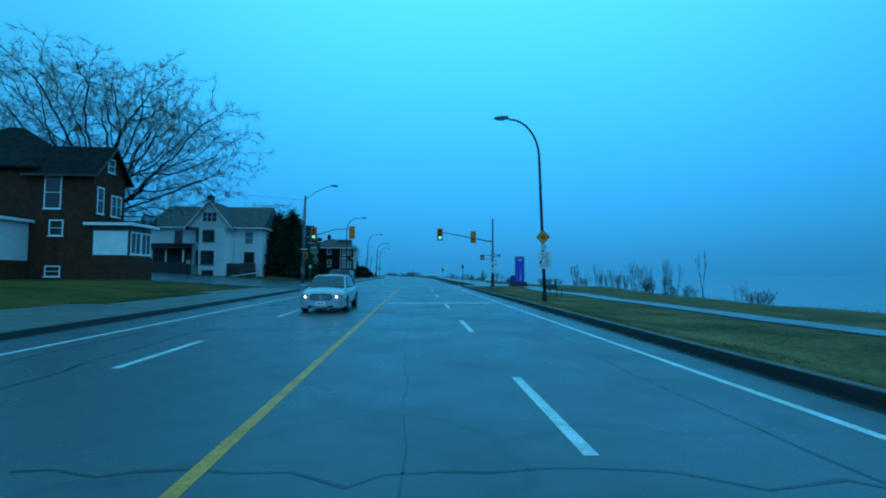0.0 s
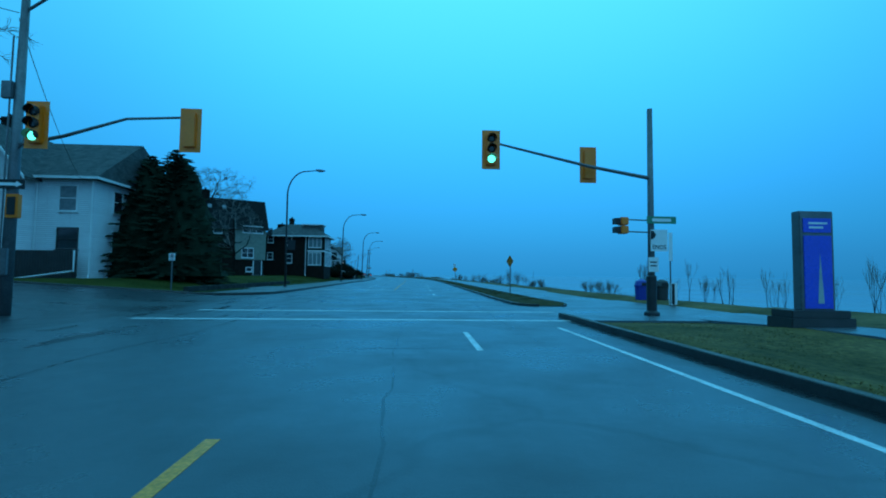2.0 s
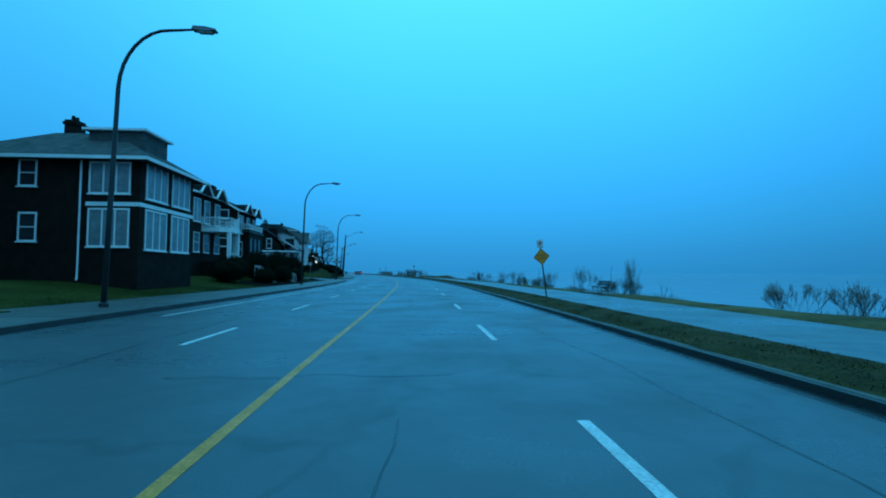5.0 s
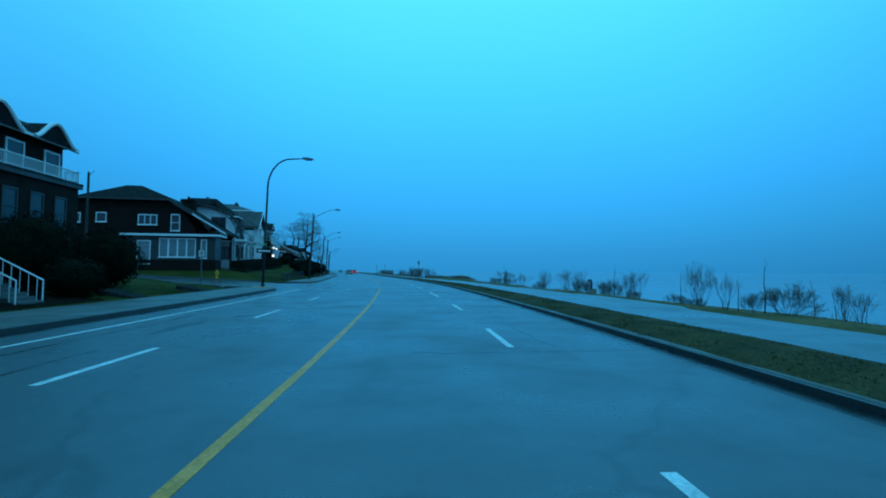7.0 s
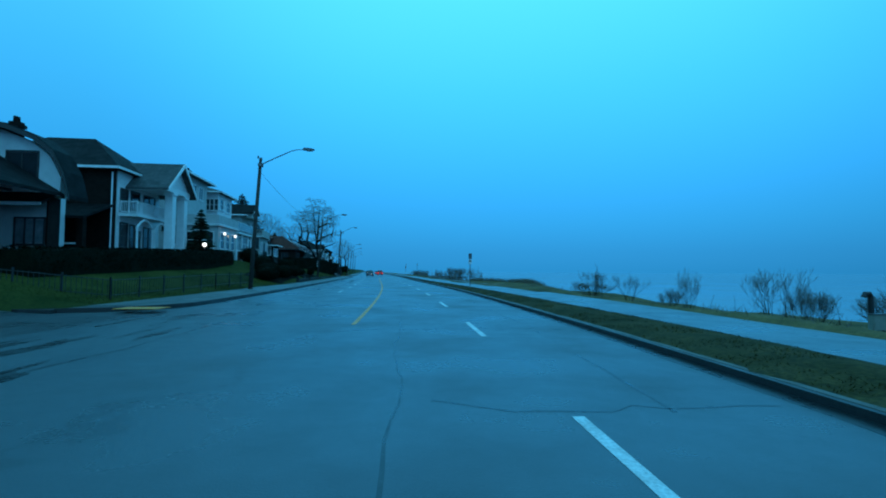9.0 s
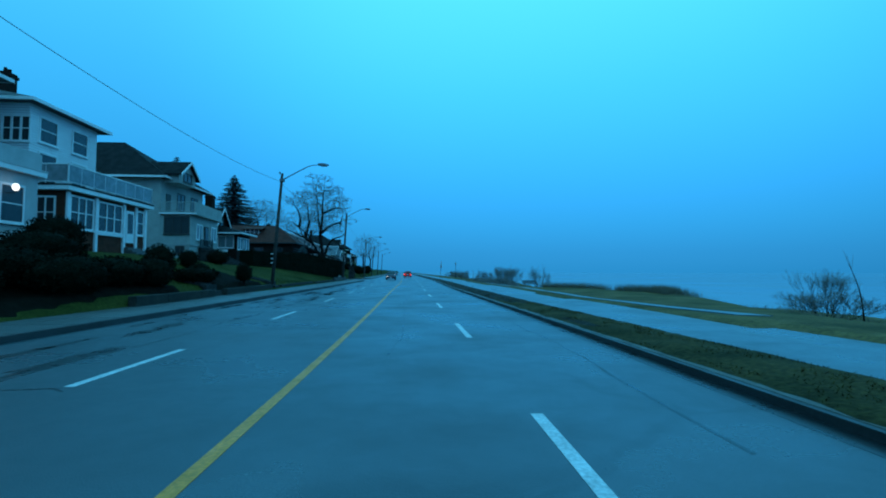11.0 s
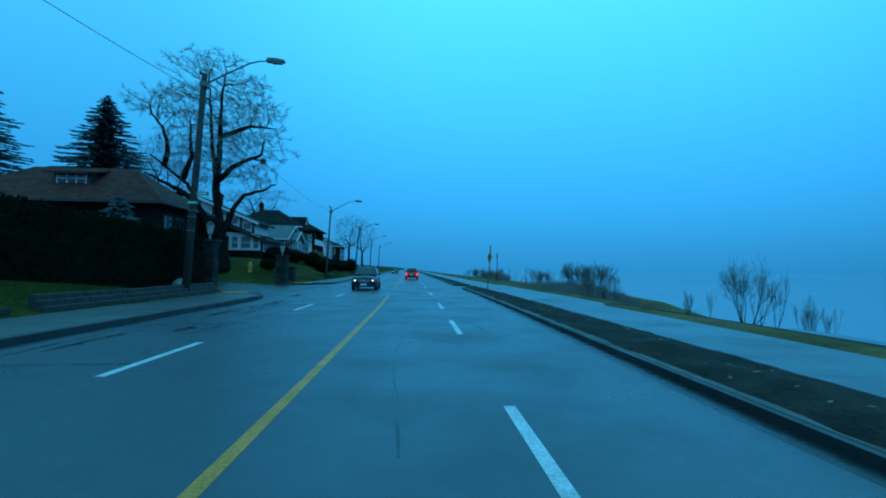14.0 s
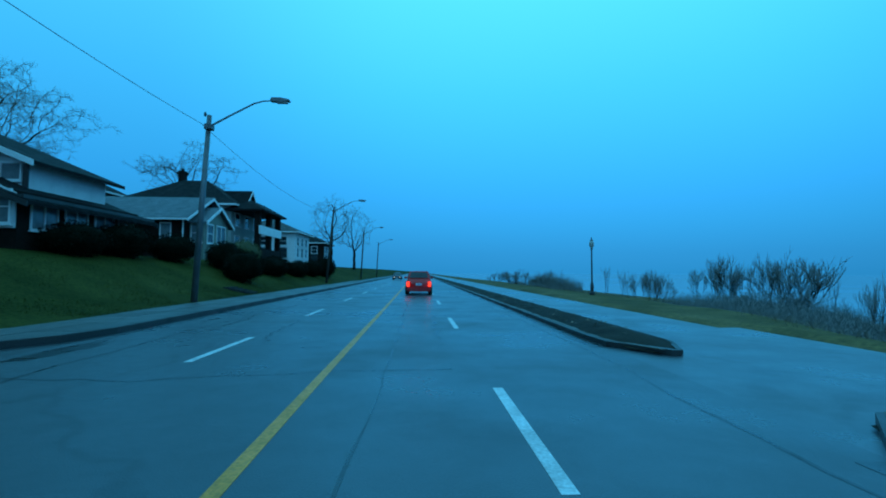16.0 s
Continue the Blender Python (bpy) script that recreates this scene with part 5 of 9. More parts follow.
def stucco_tower():
    z0 = 2.3
    r = house(236.4, -22.6, 7.6, 10, z0, 12.9, STUCCO_T, SHINGLE_G, "tall white stucco house with balconies", rise=1.6, ridge="y", over=0.8)
    for x in (1.2, 3.3, 5.4):
        window(r, "F", x, 8.9, 1.2, 1.5, 2, 1)
    for y in (1.5, 4.5, 7.5):
        window(r, "S", y, 8.9, 1.2, 1.4, 2, 1)
        window(r, "S", y, 4.6, 1.1, 1.5, 1, 2, "d")
    block(r, "porch", -0.8, 6.2, -4.2, -0.02, -1.6, 4.4, STUCCO_T)
    flat_roof(r, -0.8, 6.2, -4.2, -0.02, 4.5, STUCCO_T, TRIM, 0.3)
    block(r, "parapet", -0.9, 6.3, -4.3, -4.18, 4.73, 5.6, STUCCO_T)
    block(r, "parapet", -0.9, -0.78, -4.16, -0.05, 4.73, 5.6, STUCCO_T)
    for y in (-3.2, -1.4):
        window(r, "S", y, 2.7, 1.0, 1.8, 1, 2, off=-0.8)
    for x in (0.6, 2.6, 4.6):
        window(r, "F", x, 2.7, 1.3, 1.8, 1, 2, off=-4.2)
    for x in (0.2, 4.3):
        a = part("porch_light", lathed((0.02, 3.3), (0.13, 3.37), (0.16, 3.5), (0.12, 3.63), (0.02, 3.68), n=10), PORCH_ON, r, "lit white globe", True)
        a.matrix_basis = Matrix.Translation((x, -4.62, 0))
        part("bracket", tubes(([(0, 0.42, 3.2), (0, 0, 3.2), (0, 0, 3.31)], 0.025), n=6), DARKSTEEL, a)


def glass_balcony_house():
    z0 = 2.2
    r = house(246.6, -22.0, 6.2, 10, z0, 12.3, SIDING, SHINGLE_G, "three-storey white house with glass balcony", rise=1.8, ridge="x", over=0.6)
    for d in (-21.5, -20.95, -20.4):
        window(r, "S", -19.6 - d - 0.6, 8.3, 0.42, 1.5, 1, 2)
    for y in (4.5, 7):
        window(r, "S", y, 8.3, 1.0, 1.5)
        window(r, "S", y, 3.0, 1.2, 1.6)
    block(r, "sun_porch", -0.4, 8.2, -2.6, -0.02, -1.6, 4.4, BRICK, "dark brick sun porch")
    for x in (-0.3, 2.3, 5.35, 6.85, 8.1):
        block(r, "porch_post", x - 0.13, x + 0.13, -2.75, -2.605, 0.6, 4.3, TRIM, bev=0.02)
    window(r, "F", 3.85, 3.1, 2.5, 1.9, 3, 2, off=-2.6)
    window(r, "F", 1.0, 3.1, 2.0, 1.9, 3, 2, off=-2.6)
    window(r, "F", 7.45, 3.1, 0.8, 1.7, 1, 2, off=-2.6)
    dr = block(r, "front_door", 5.65, 6.6, -2.68, -2.605, 1.5, 3.9, TRIM, "white glazed front door")
    part("door_glass", boxes((5.8, 6.45, -2.69, -2.681, 2.2, 3.7)), PANE, dr)
    part("handle", tubes(([(5.75, -2.74, 2.3), (5.75, -2.74, 2.5)], 0.02), n=6), CHROME, dr)
    block(r, "sill_course", 2.4, 5.2, -2.72, -2.605, 1.85, 2.0, TRIM)
    window(r, "S", -1.2, 3.0, 1.5, 1.8, 3, 2, off=-0.4)
    for x in (1.5, 4.4):
        window(r, "F", x, 8.5, 1.4, 1.5)
        window(r, "F", x, 6.0, 1.4, 1.9)
    part("porch_steps", boxes(*[(5.3, 7.0, -2.75 - 0.3 * (k + 1), -2.75 - 0.3 * k, -1.4, 1.3 - 0.17 * (k + 1)) for k in range(8)]), CONCRETE, r)
    flat_roof(r, -0.4, 8.2, -2.6, -0.02, 4.5, SHINGLE, TRIM, 0.45)
    railing(r, [(-0.7, 1.0), (-0.7, -2.9), (8.5, -2.9), (8.5, -0.1)], 4.74, 1.2, TRIM, 1.1, infill=PANE_C)
    block(r, "side_wing", -2.2, -0.02, 0.9, 5.0, -1.6, 4.1, BRICK)
    window(r, "S", 2.0, 2.9, 1.3, 1.5, 2, 1, "d", off=-2.2)
    flat_roof(r, -2.2, -0.05, 1.0, 5.0, 4.15, SHINGLE, TRIM, 0.35)
    railing(r, [(-2.3, 4.6), (-2.3, 1.0), (-0.7, 1.0)], 4.4, 0.95, TRIM, 1.1, infill=PANE_C)
    chimney(r, 5.5, 6, 10, 14.0)


def beige_house():
    z0 = 2.5
    r = house(266, -24.1, 9.6, 16, z0, 11.4, STUCCO_B, SHINGLE, "beige stucco house with dark hip roof", rise=4.8, ridge="y", over=0.8, inset=7.4)
    # front room that stands forward, with a balcony on its roof
    plan = [(0.004, -0.02), (0.004, -3.0), (7.4, -2.8), (7.4, -0.02)]
    part("front_room", prism(bmesh.new(), plan, -1.6, 4.95, "z"), STUCCO_B, r, "stucco front room standing forward")
    wide = [(-0.3, -0.02), (-0.3, -3.7), (8.1, -3.1), (8.1, -0.02)]
    part("ledge", prism(bmesh.new(), wide, 4.96, 5.2, "z"), STUCCO_B, r)
    part("ledge_trim", boxes((-0.36, -0.302, -3.74, -0.02, 5.0, 5.14)), TRIM, r)
    for (x0, y0), (x1, y1) in (((-0.2, -3.62), (8.0, -3.02)), ((8.0, -3.02), (8.0, -0.05))):
        ux, uy = x1 - x0, y1 - y0
        ln = math.hypot(ux, uy)
        nx, ny = -uy / ln * 0.14, ux / ln * 0.14
        part("balcony_wall", prism(bmesh.new(), [(x0, y0), (x1, y1), (x1 + nx, y1 + ny), (x0 + nx, y0 + ny)], 5.202, 6.3, "z"), STUCCO_B, r)
    railing(r, [(-0.2, -0.1), (-0.2, -3.5)], 5.2, 1.05, STUCCO_B)
    window(r, "S", -1.7, 3.85, 2.4, 1.7, 3, 1, "d", off=0.0)
    window(r, "S", -2.05, 1.3, 0.75, 0.6, 2, 1, "d", off=0.0)
    window(r, "S", -0.25, 1.0, 0.45, 1.0, 1, 1, "d", off=0.0)
    window(r, "S", 3.0, 5.0, 1.6, 0.75, 1, 1, "d")
    part("base_course", boxes((-0.06, -0.002, -3.06, 6.0, 1.75, 1.88), (-0.06, 7.4, -3.09, -3.012, 1.75, 1.88)), STUCCO_B, r)
    part("corner_quoin", boxes((-0.05, 0.2, -3.07, -2.9, 1.9, 4.94)), STUCCO_B, r)
    dr = block(r, "front_door", 3.5, 4.4, -3.03, -2.93, 1.9, 4.05, DARKTRIM, "dark glazed front door")
    part("door_glass", boxes((3.62, 4.28, -3.04, -3.032, 2.6, 3.9)), PANE, dr)
    for x in (2.2, 5.9):
        window(r, "F", x, 3.3, 1.2, 1.5, 2, 1, "wc", off=-2.95)
    for k in range(11):
        part("entry_step", boxes((2.0, 5.2, -3.06 - 0.36 * (k + 1), -3.064 - 0.36 * k, -1.6, 1.8 - 0.17 * (k + 1))), STONE, r)
    railing(r, [(2.1, -3.2), (5.1, -3.2)], 1.63, 0.9, DARKSTEEL)
    dr = block(r, "balcony_door", 1.0, 1.9, -0.08, -0.004, 5.21, 7.3, DARKTRIM, "dark balcony door")
    for x in (4.2, 7.4):
        window(r, "F", x, 6.8, 1.6, 1.7, 2, 1, "d")
    gable_dormer(r, 0.4, 4.0, -1.6, 4.8, 8.4, 9.6, 11.0, STUCCO_B, SHINGLE, "y")
    window(r, "F", 2.2, 9.2, 1.7, 0.8, 2, 1, "d", off=-1.6)
    chimney(r, 2.2, 11.5, 9, 14.6, 1.2, 1.2)
    downspout(r, 0.1, -2.85, 0, 4.8)
    for i in range(9):
        part("side_step", boxes((-2.6 + 0.28 * i, -2.324 + 0.28 * i, 1.0, 2.2, -1.2, -0.4 + 0.17 * i)), CONCRETE, r)
    railing(r, [(-2.6, 1.0), (-0.1, 1.0)], 0.6, 0.9, DARKSTEEL)


def cottage():
    z0 = 3.0
    r = house(281.3, -21.8, 4.8, 8.0, z0, 6.85, BRICK2, SHINGLE, "dark brick cottage with white bargeboards", rise=1.5, ridge="x", over=0.8)
    gable_dormer(r, -1.2, 3.8, 2.6, 8.4, 3.0, 4.7, 7.4, BRICK2, SHINGLE, "y")
    window(r, "F", 1.3, 5.3, 0.8, 1.1, 1, 1, "d", off=2.6)
    window(r, "S", 2.0, 2.6, 3.0, 1.5, 3, 1, "wc")
    part("flower_box", boxes((-0.27, -0.005, 1.2, 2.3, 1.2, 1.55)), TRIM, r)
    window(r, "S", 5.6, 2.5, 1.3, 1.3, 2, 1, "wc")
    for x in (1.2, 3.6):
        window(r, "F", x, 2.4, 1.9, 1.5, 2, 1, "wc")
    chimney(r, 2.0, 4.5, 3, 9.2, 0.9, 1.0)


def red_roof_house():
    z0 = 2.5
    r = house(316.5, -22.5, 9, 19, z0, 7.6, BRICK2, SHINGLE_R, "low dark brick house with rust-red hip roof", rise=4.0, ridge="y", over=1.0, inset=5.5, trim=DARKTRIM)
    part("dormer", boxes((1.7, 6, 7.2, 10.6, 5.6, 8.3)), DARKTRIM, r)
    bm = prism(bmesh.new(), [(1.0, 8.1), (6, 9.25), (6, 9.05), (1.0, 7.9)], 6.7, 11.1, "y")
    part("dormer_roof", bm, SHINGLE_R, r)
    window(r, "S", 8.9, 7.5, 2.6, 0.95, 3, 2, off=1.7)
    for y in (3, 7, 12, 16):
        window(r, "S", y, 3.2, 1.6, 1.5, 2, 1, "d")
    for x in (2.2, 4.5, 6.8):
        window(r, "F", x, 3.2, 1.6, 1.5, 2, 1, "d")
    chimney(r, 7, 7, 6, 9.6)


def bow_window_house():
    z0 = 2.6
    line = [(-0.9, 2.1), (1.0, 2.85), (6.0, 4.95), (10.4, 7.0), (15.2, 4.6)]
    r = house(327.5, -16.1, 9, 14.5, z0, 5.2, BRICK2, SHINGLE, "dark brick house with a long sloping roof and arched windows", kind="gable", rise=2.2, ridge="x", over=0.6, trim=DARKTRIM, line=line)
    # white half-timbered upper gable behind the long slope
    bm = prism(bmesh.new(), [(1.7, 2.6), (1.7, 4.5), (9.4, 7.7), (10.4, 7.9), (10.4, 2.6)], 2.6, 8.4, "x")
    g = part("upper_wall", bm, STUCCO_W, r, "white upper wall with dark timbers")
    for y, z1 in ((1.8, 4.5), (3.3, 5.1), (5.0, 5.8), (6.7, 6.5), (8.4, 7.2)):
        part("timber", boxes((2.52, 2.598, y - 0.13, y + 0.13, 2.6, z1)), DARKTRIM, g)
    for y in (2.55, 4.15, 5.85):
        window(r, "S", y, 4.0 + (y - 2.55) * 0.42, 0.9, 0.8, 1, 1, "wc", off=2.6)
    bm = bmesh.new()
    slab_roof(bm, [(1.0, 4.45), (9.6, 8.05), (10.6, 8.3), (15.6, 5.6)], 2.0, 9.2, "x", 0.2)
    part("upper_roof", bm, SHINGLE, r)
    bm = bmesh.new()
    slab_roof(bm, [(1.0, 4.47), (9.6, 8.07), (10.6, 8.32)], 1.93, 1.998, "x", 0.3)
    part("verge_trim", bm, TRIM, r, "white verge board")
    # glazed porch end and front, white
    bm = prism(bmesh.new(), [(0.05, 0.9), (0.05, 2.5), (1.0, 2.95), (5.0, 3.1), (5.0, 0.9)], -0.12, -0.004, "x")
    part("porch_wall", bm, STUCCO_W, r, "white porch wall")
    for y, w in ((0.55, 0.6), (1.75, 1.1), (3.0, 0.7)):
        window(r, "S", y, 1.85, w, 1.4, 1, 2, "wc", off=-0.12)
    dr = block(r, "porch_door", -0.2, -0.124, 3.7, 4.7, 0.5, 2.6, BLACK, "solid black panel at the porch door")
    for x in (1.5, 3.6, 5.8, 7.8):
        window(r, "F", x, 1.6, 1.5, 1.3, 2, 1, "wc")
    for y in (7.9, 9.5):
        bm = prism(bmesh.new(), [(y - 0.42, 2.1), (y + 0.42, 2.1), (y + 0.42, 3.2)] + [(y + 0.42 * math.cos(q * math.pi / 8), 3.2 + 0.55 * math.sin(q * math.pi / 8)) for q in range(1, 8)] + [(y - 0.42, 3.2)], -0.06, -0.004, "x")
        part("arched_window", bm, PANE_C, r, "pale arched window")
    chimney(r, 5, 7.0, 5, 8.4, 0.8, 0.7)


def bungalow():
    z0 = 3.0
    r = house(347, -18.4, 9, 9.5, z0, 6.5, BRICK2, SHINGLE_B, "dark brick bungalow with blue-grey roof", kind="gable", rise=2.2, ridge="y", over=0.6)
    window(r, "S", 1.5, 1.9, 0.8, 1.6, 1, 1, "wc")
    window(r, "S", 6, 1.9, 1.6, 1.2, 2, 1, "d")
    gable_dormer(r, 1.0, 6.2, -1.3, -0.02, -1.6, 3.2, 4.6, STUCCO, SHINGLE_B, "y")
    window(r, "F", 2.2, 2.0, 1.1, 1.6, 1, 2, off=-1.3)
    window(r, "F", 4.5, 2.0, 1.8, 1.6, 2, 1, off=-1.3)
    window(r, "S", -0.65, 2.0, 0.8, 1.5, 1, 2, "wc", off=1.0)
    downspout(r, -0.1, 0.0, 0, 3.1)


def far_house(s, d, L, D, z0, eave, rise, wall, roof, label):
    r = house(s, d, L, D, z0, eave, wall, roof, label, rise=rise, ridge="y", over=0.7)
    for y in (2, 5.5, 9):
        if y < D - 1:
            window(r, "S", y, eave - z0 - 1.6, 1.2, 1.4, 1, 2)
            window(r, "S", y, 1.8, 1.2, 1.5, 1, 2, "d")
    for x in (1.8, 4.8, 7.8):
        if x < L - 1:
            window(r, "F", x, eave - z0 - 1.6, 1.3, 1.4, 1, 2)
            window(r, "F", x, 1.9, 1.3, 1.6, 1, 2)
    return r


def two_storey_porch_house():
    r = far_house(360, -19.5, 10, 13, 3.0, 9.3, 3.6, STUCCO_B, SHINGLE, "large two-storey house with pillared porch")
    block(r, "porch_floor", -0.2, 8, -3.4, -0.02, -1.6, 1.2, BRICK2)
    for x in (0.1, 4, 7.7):
        block(r, "pillar", x - 0.3, x + 0.3, -3.3, -2.7, 1.2, 5.6, BRICK2)
    block(r, "balcony_wall", -0.2, 8, -3.4, -3.2, 2.9, 3.9, TRIM)
    bm = bmesh.new()
    hip_roof(bm, -0.2, 8, -3.4, 0, 5.7, 1.3, 0.5, "x")
    part("porch_roof", bm, SHINGLE, r)
    gable_dormer(r, 3, 6, -0.4, 4, 6.6, 7.0, 8.6, STUCCO_B, SHINGLE, "y")
    chimney(r, 7, 9, 7, 11.5)


brick_house()
white_house()
brown_house()
sunroom_house()
balcony_house(150.0, -20.7, "dark brick house with white curved balcony", True, 7.6)
balcony_house(166.8, -21.3, "dark brick house with curved white verges", False, 8.0)
corner_house()
tudor_house()
column_house()
stucco_tower()
glass_balcony_house()
beige_house()
cottage()
red_roof_house()
bow_window_house()
bungalow()
far_house(352, -34, 12, 14, 3.2, 10.6, 4.0, STUCCO_B, SHINGLE, "tall grey house behind the bungalow")
two_storey_porch_house()
far_house(386, -19, 10, 11, 3.0, 8.4, 2.6, SIDING, SHINGLE_G, "pale siding house in the fog")
far_house(410, -19, 10, 11, 3.0, 8.0, 2.6, BRICK2, SHINGLE, "dark brick house in the fog")
far_house(20, -52, 10, 12, 1.0, 7.5, 2.6, SIDING, SHINGLE_G, "small white house behind the corner")


# ---- plants ----
import collections

def grow(rng, start, heading_v, length, radius, depth, verts, faces, tw_v, tw_f, spread=0.6, up=0.15, ratio=0.74, kids=(2, 3), curl=0.25, twig_depth=2, thin=0.006):
    """A limb that bends as it goes and splits into thinner ones; the last orders go into the twig lists."""
    fine = depth <= twig_depth
    V, F = (tw_v, tw_f) if fine else (verts, faces)
    n = 3 if fine else (6 if depth > 4 else 5)
    seg = 2 if fine else 4
    p, v = Vector(start), Vector(heading_v).normalized()
    tip = radius * (0.55 if depth > 1 else 0.2)
    rings, pts = [], []
    for i in range(seg + 1):
        r = radius + (tip - radius) * i / seg
        a = v.orthogonal().normalized()
        b = v.cross(a)
        o = len(V)
        for k in range(n):
            V.append(p + (a * math.cos(k * math.tau / n) + b * math.sin(k * math.tau / n)) * r)
        rings.append(o)
        pts.append((p.copy(), v.copy(), r))
        p = p + v * (length / seg)
        v = (v + Vector((rng.uniform(-curl, curl), rng.uniform(-curl, curl), rng.uniform(-curl, curl) + up * 0.35))).normalized()
    for o0, o1 in zip(rings, rings[1:]):
        for k in range(n):
            F.append((o0 + k, o0 + (k + 1) % n, o1 + (k + 1) % n, o1 + k))
    if depth <= 1:
        return
    k = rng.randint(*kids)
    for i in range(k):
        q = rng.uniform(0.55, 1.0) if i else 1.0
        bp, bv, br = pts[min(seg, max(1, int(round(q * seg))))]
        side = bv.orthogonal().normalized()
        side = Matrix.Rotation(rng.uniform(0, math.tau), 3, bv) @ side
        sp = spread * rng.uniform(0.55, 1.25) * (0.6 if i == 0 else 1.0)
        nv = (bv + side * sp + Vector((0, 0, up))).normalized()
        grow(rng, bp, nv, length * ratio * rng.uniform(0.8, 1.15), max(br * (0.85 if i == 0 else 0.66), thin), depth - 1, verts, faces, tw_v, tw_f, spread, up, ratio, kids, curl, twig_depth, thin)


def bare_tree(s, d, z, height, seed, label, depth=8, stems=1, trunk=0.35, spread=0.6, up=0.12, first=0.26, name="tree", kids=(2, 3), lean=0.0, ratio=0.76, curl=0.22, mat=None, twig=None, wide=0.0, thin=0.006, twig_depth=2, fan=0.45, foot=0.25):
    rng = random.Random(seed)
    foot_most = foot
    root = thing(name, M(s, d, z), label, "tree")
    V, F, TV, TF = [], [], [], []
    for i in range(stems):
        a = rng.uniform(0, math.tau)
        t = 0.0 if stems == 1 else rng.uniform(0.12, fan)
        v = Vector((math.cos(a) * t + lean, math.sin(a) * t, 1))
        st = Vector((math.cos(a) * foot * (stems > 1), math.sin(a) * foot * (stems > 1), -0.3))
        foot = rng.uniform(0.3, 1.0) * foot_most
        grow(rng, st, v, height * first, trunk if stems == 1 else trunk * rng.uniform(0.6, 1), depth, V, F, TV, TF, spread, up, ratio, kids, curl, twig_depth, thin)
    top = max(p.z for p in TV)
    k = height / top
    V = [p * k if p.z > 0.4 else p for p in V]
    TV = [p * k for p in TV]
    if wide:
        cx, cy = sum(p.x for p in TV) / len(TV), sum(p.y for p in TV) / len(TV)
        rr = sorted(math.hypot(p.x - cx, p.y - cy) for p in TV)[int(len(TV) * 0.97)]
        m = wide / rr

        def widen(p):
            f = 1 + (m - 1) * smooth01(p.z / (height * 0.35))
            return Vector((p.x * f, p.y * f, p.z))
        V, TV = [widen(p) for p in V], [widen(p) for p in TV]
    if stems > 2 or name == "sapling":
        tagged(from_lists("stem_mass", V, F, mat or BARK, root, smooth=True), kind="stuff")
    else:
        from_lists("trunk", V, F, mat or BARK, root, smooth=True)
    tagged(from_lists("twig_mass", TV, TF, twig or TWIG, root), kind="stuff")
    return root


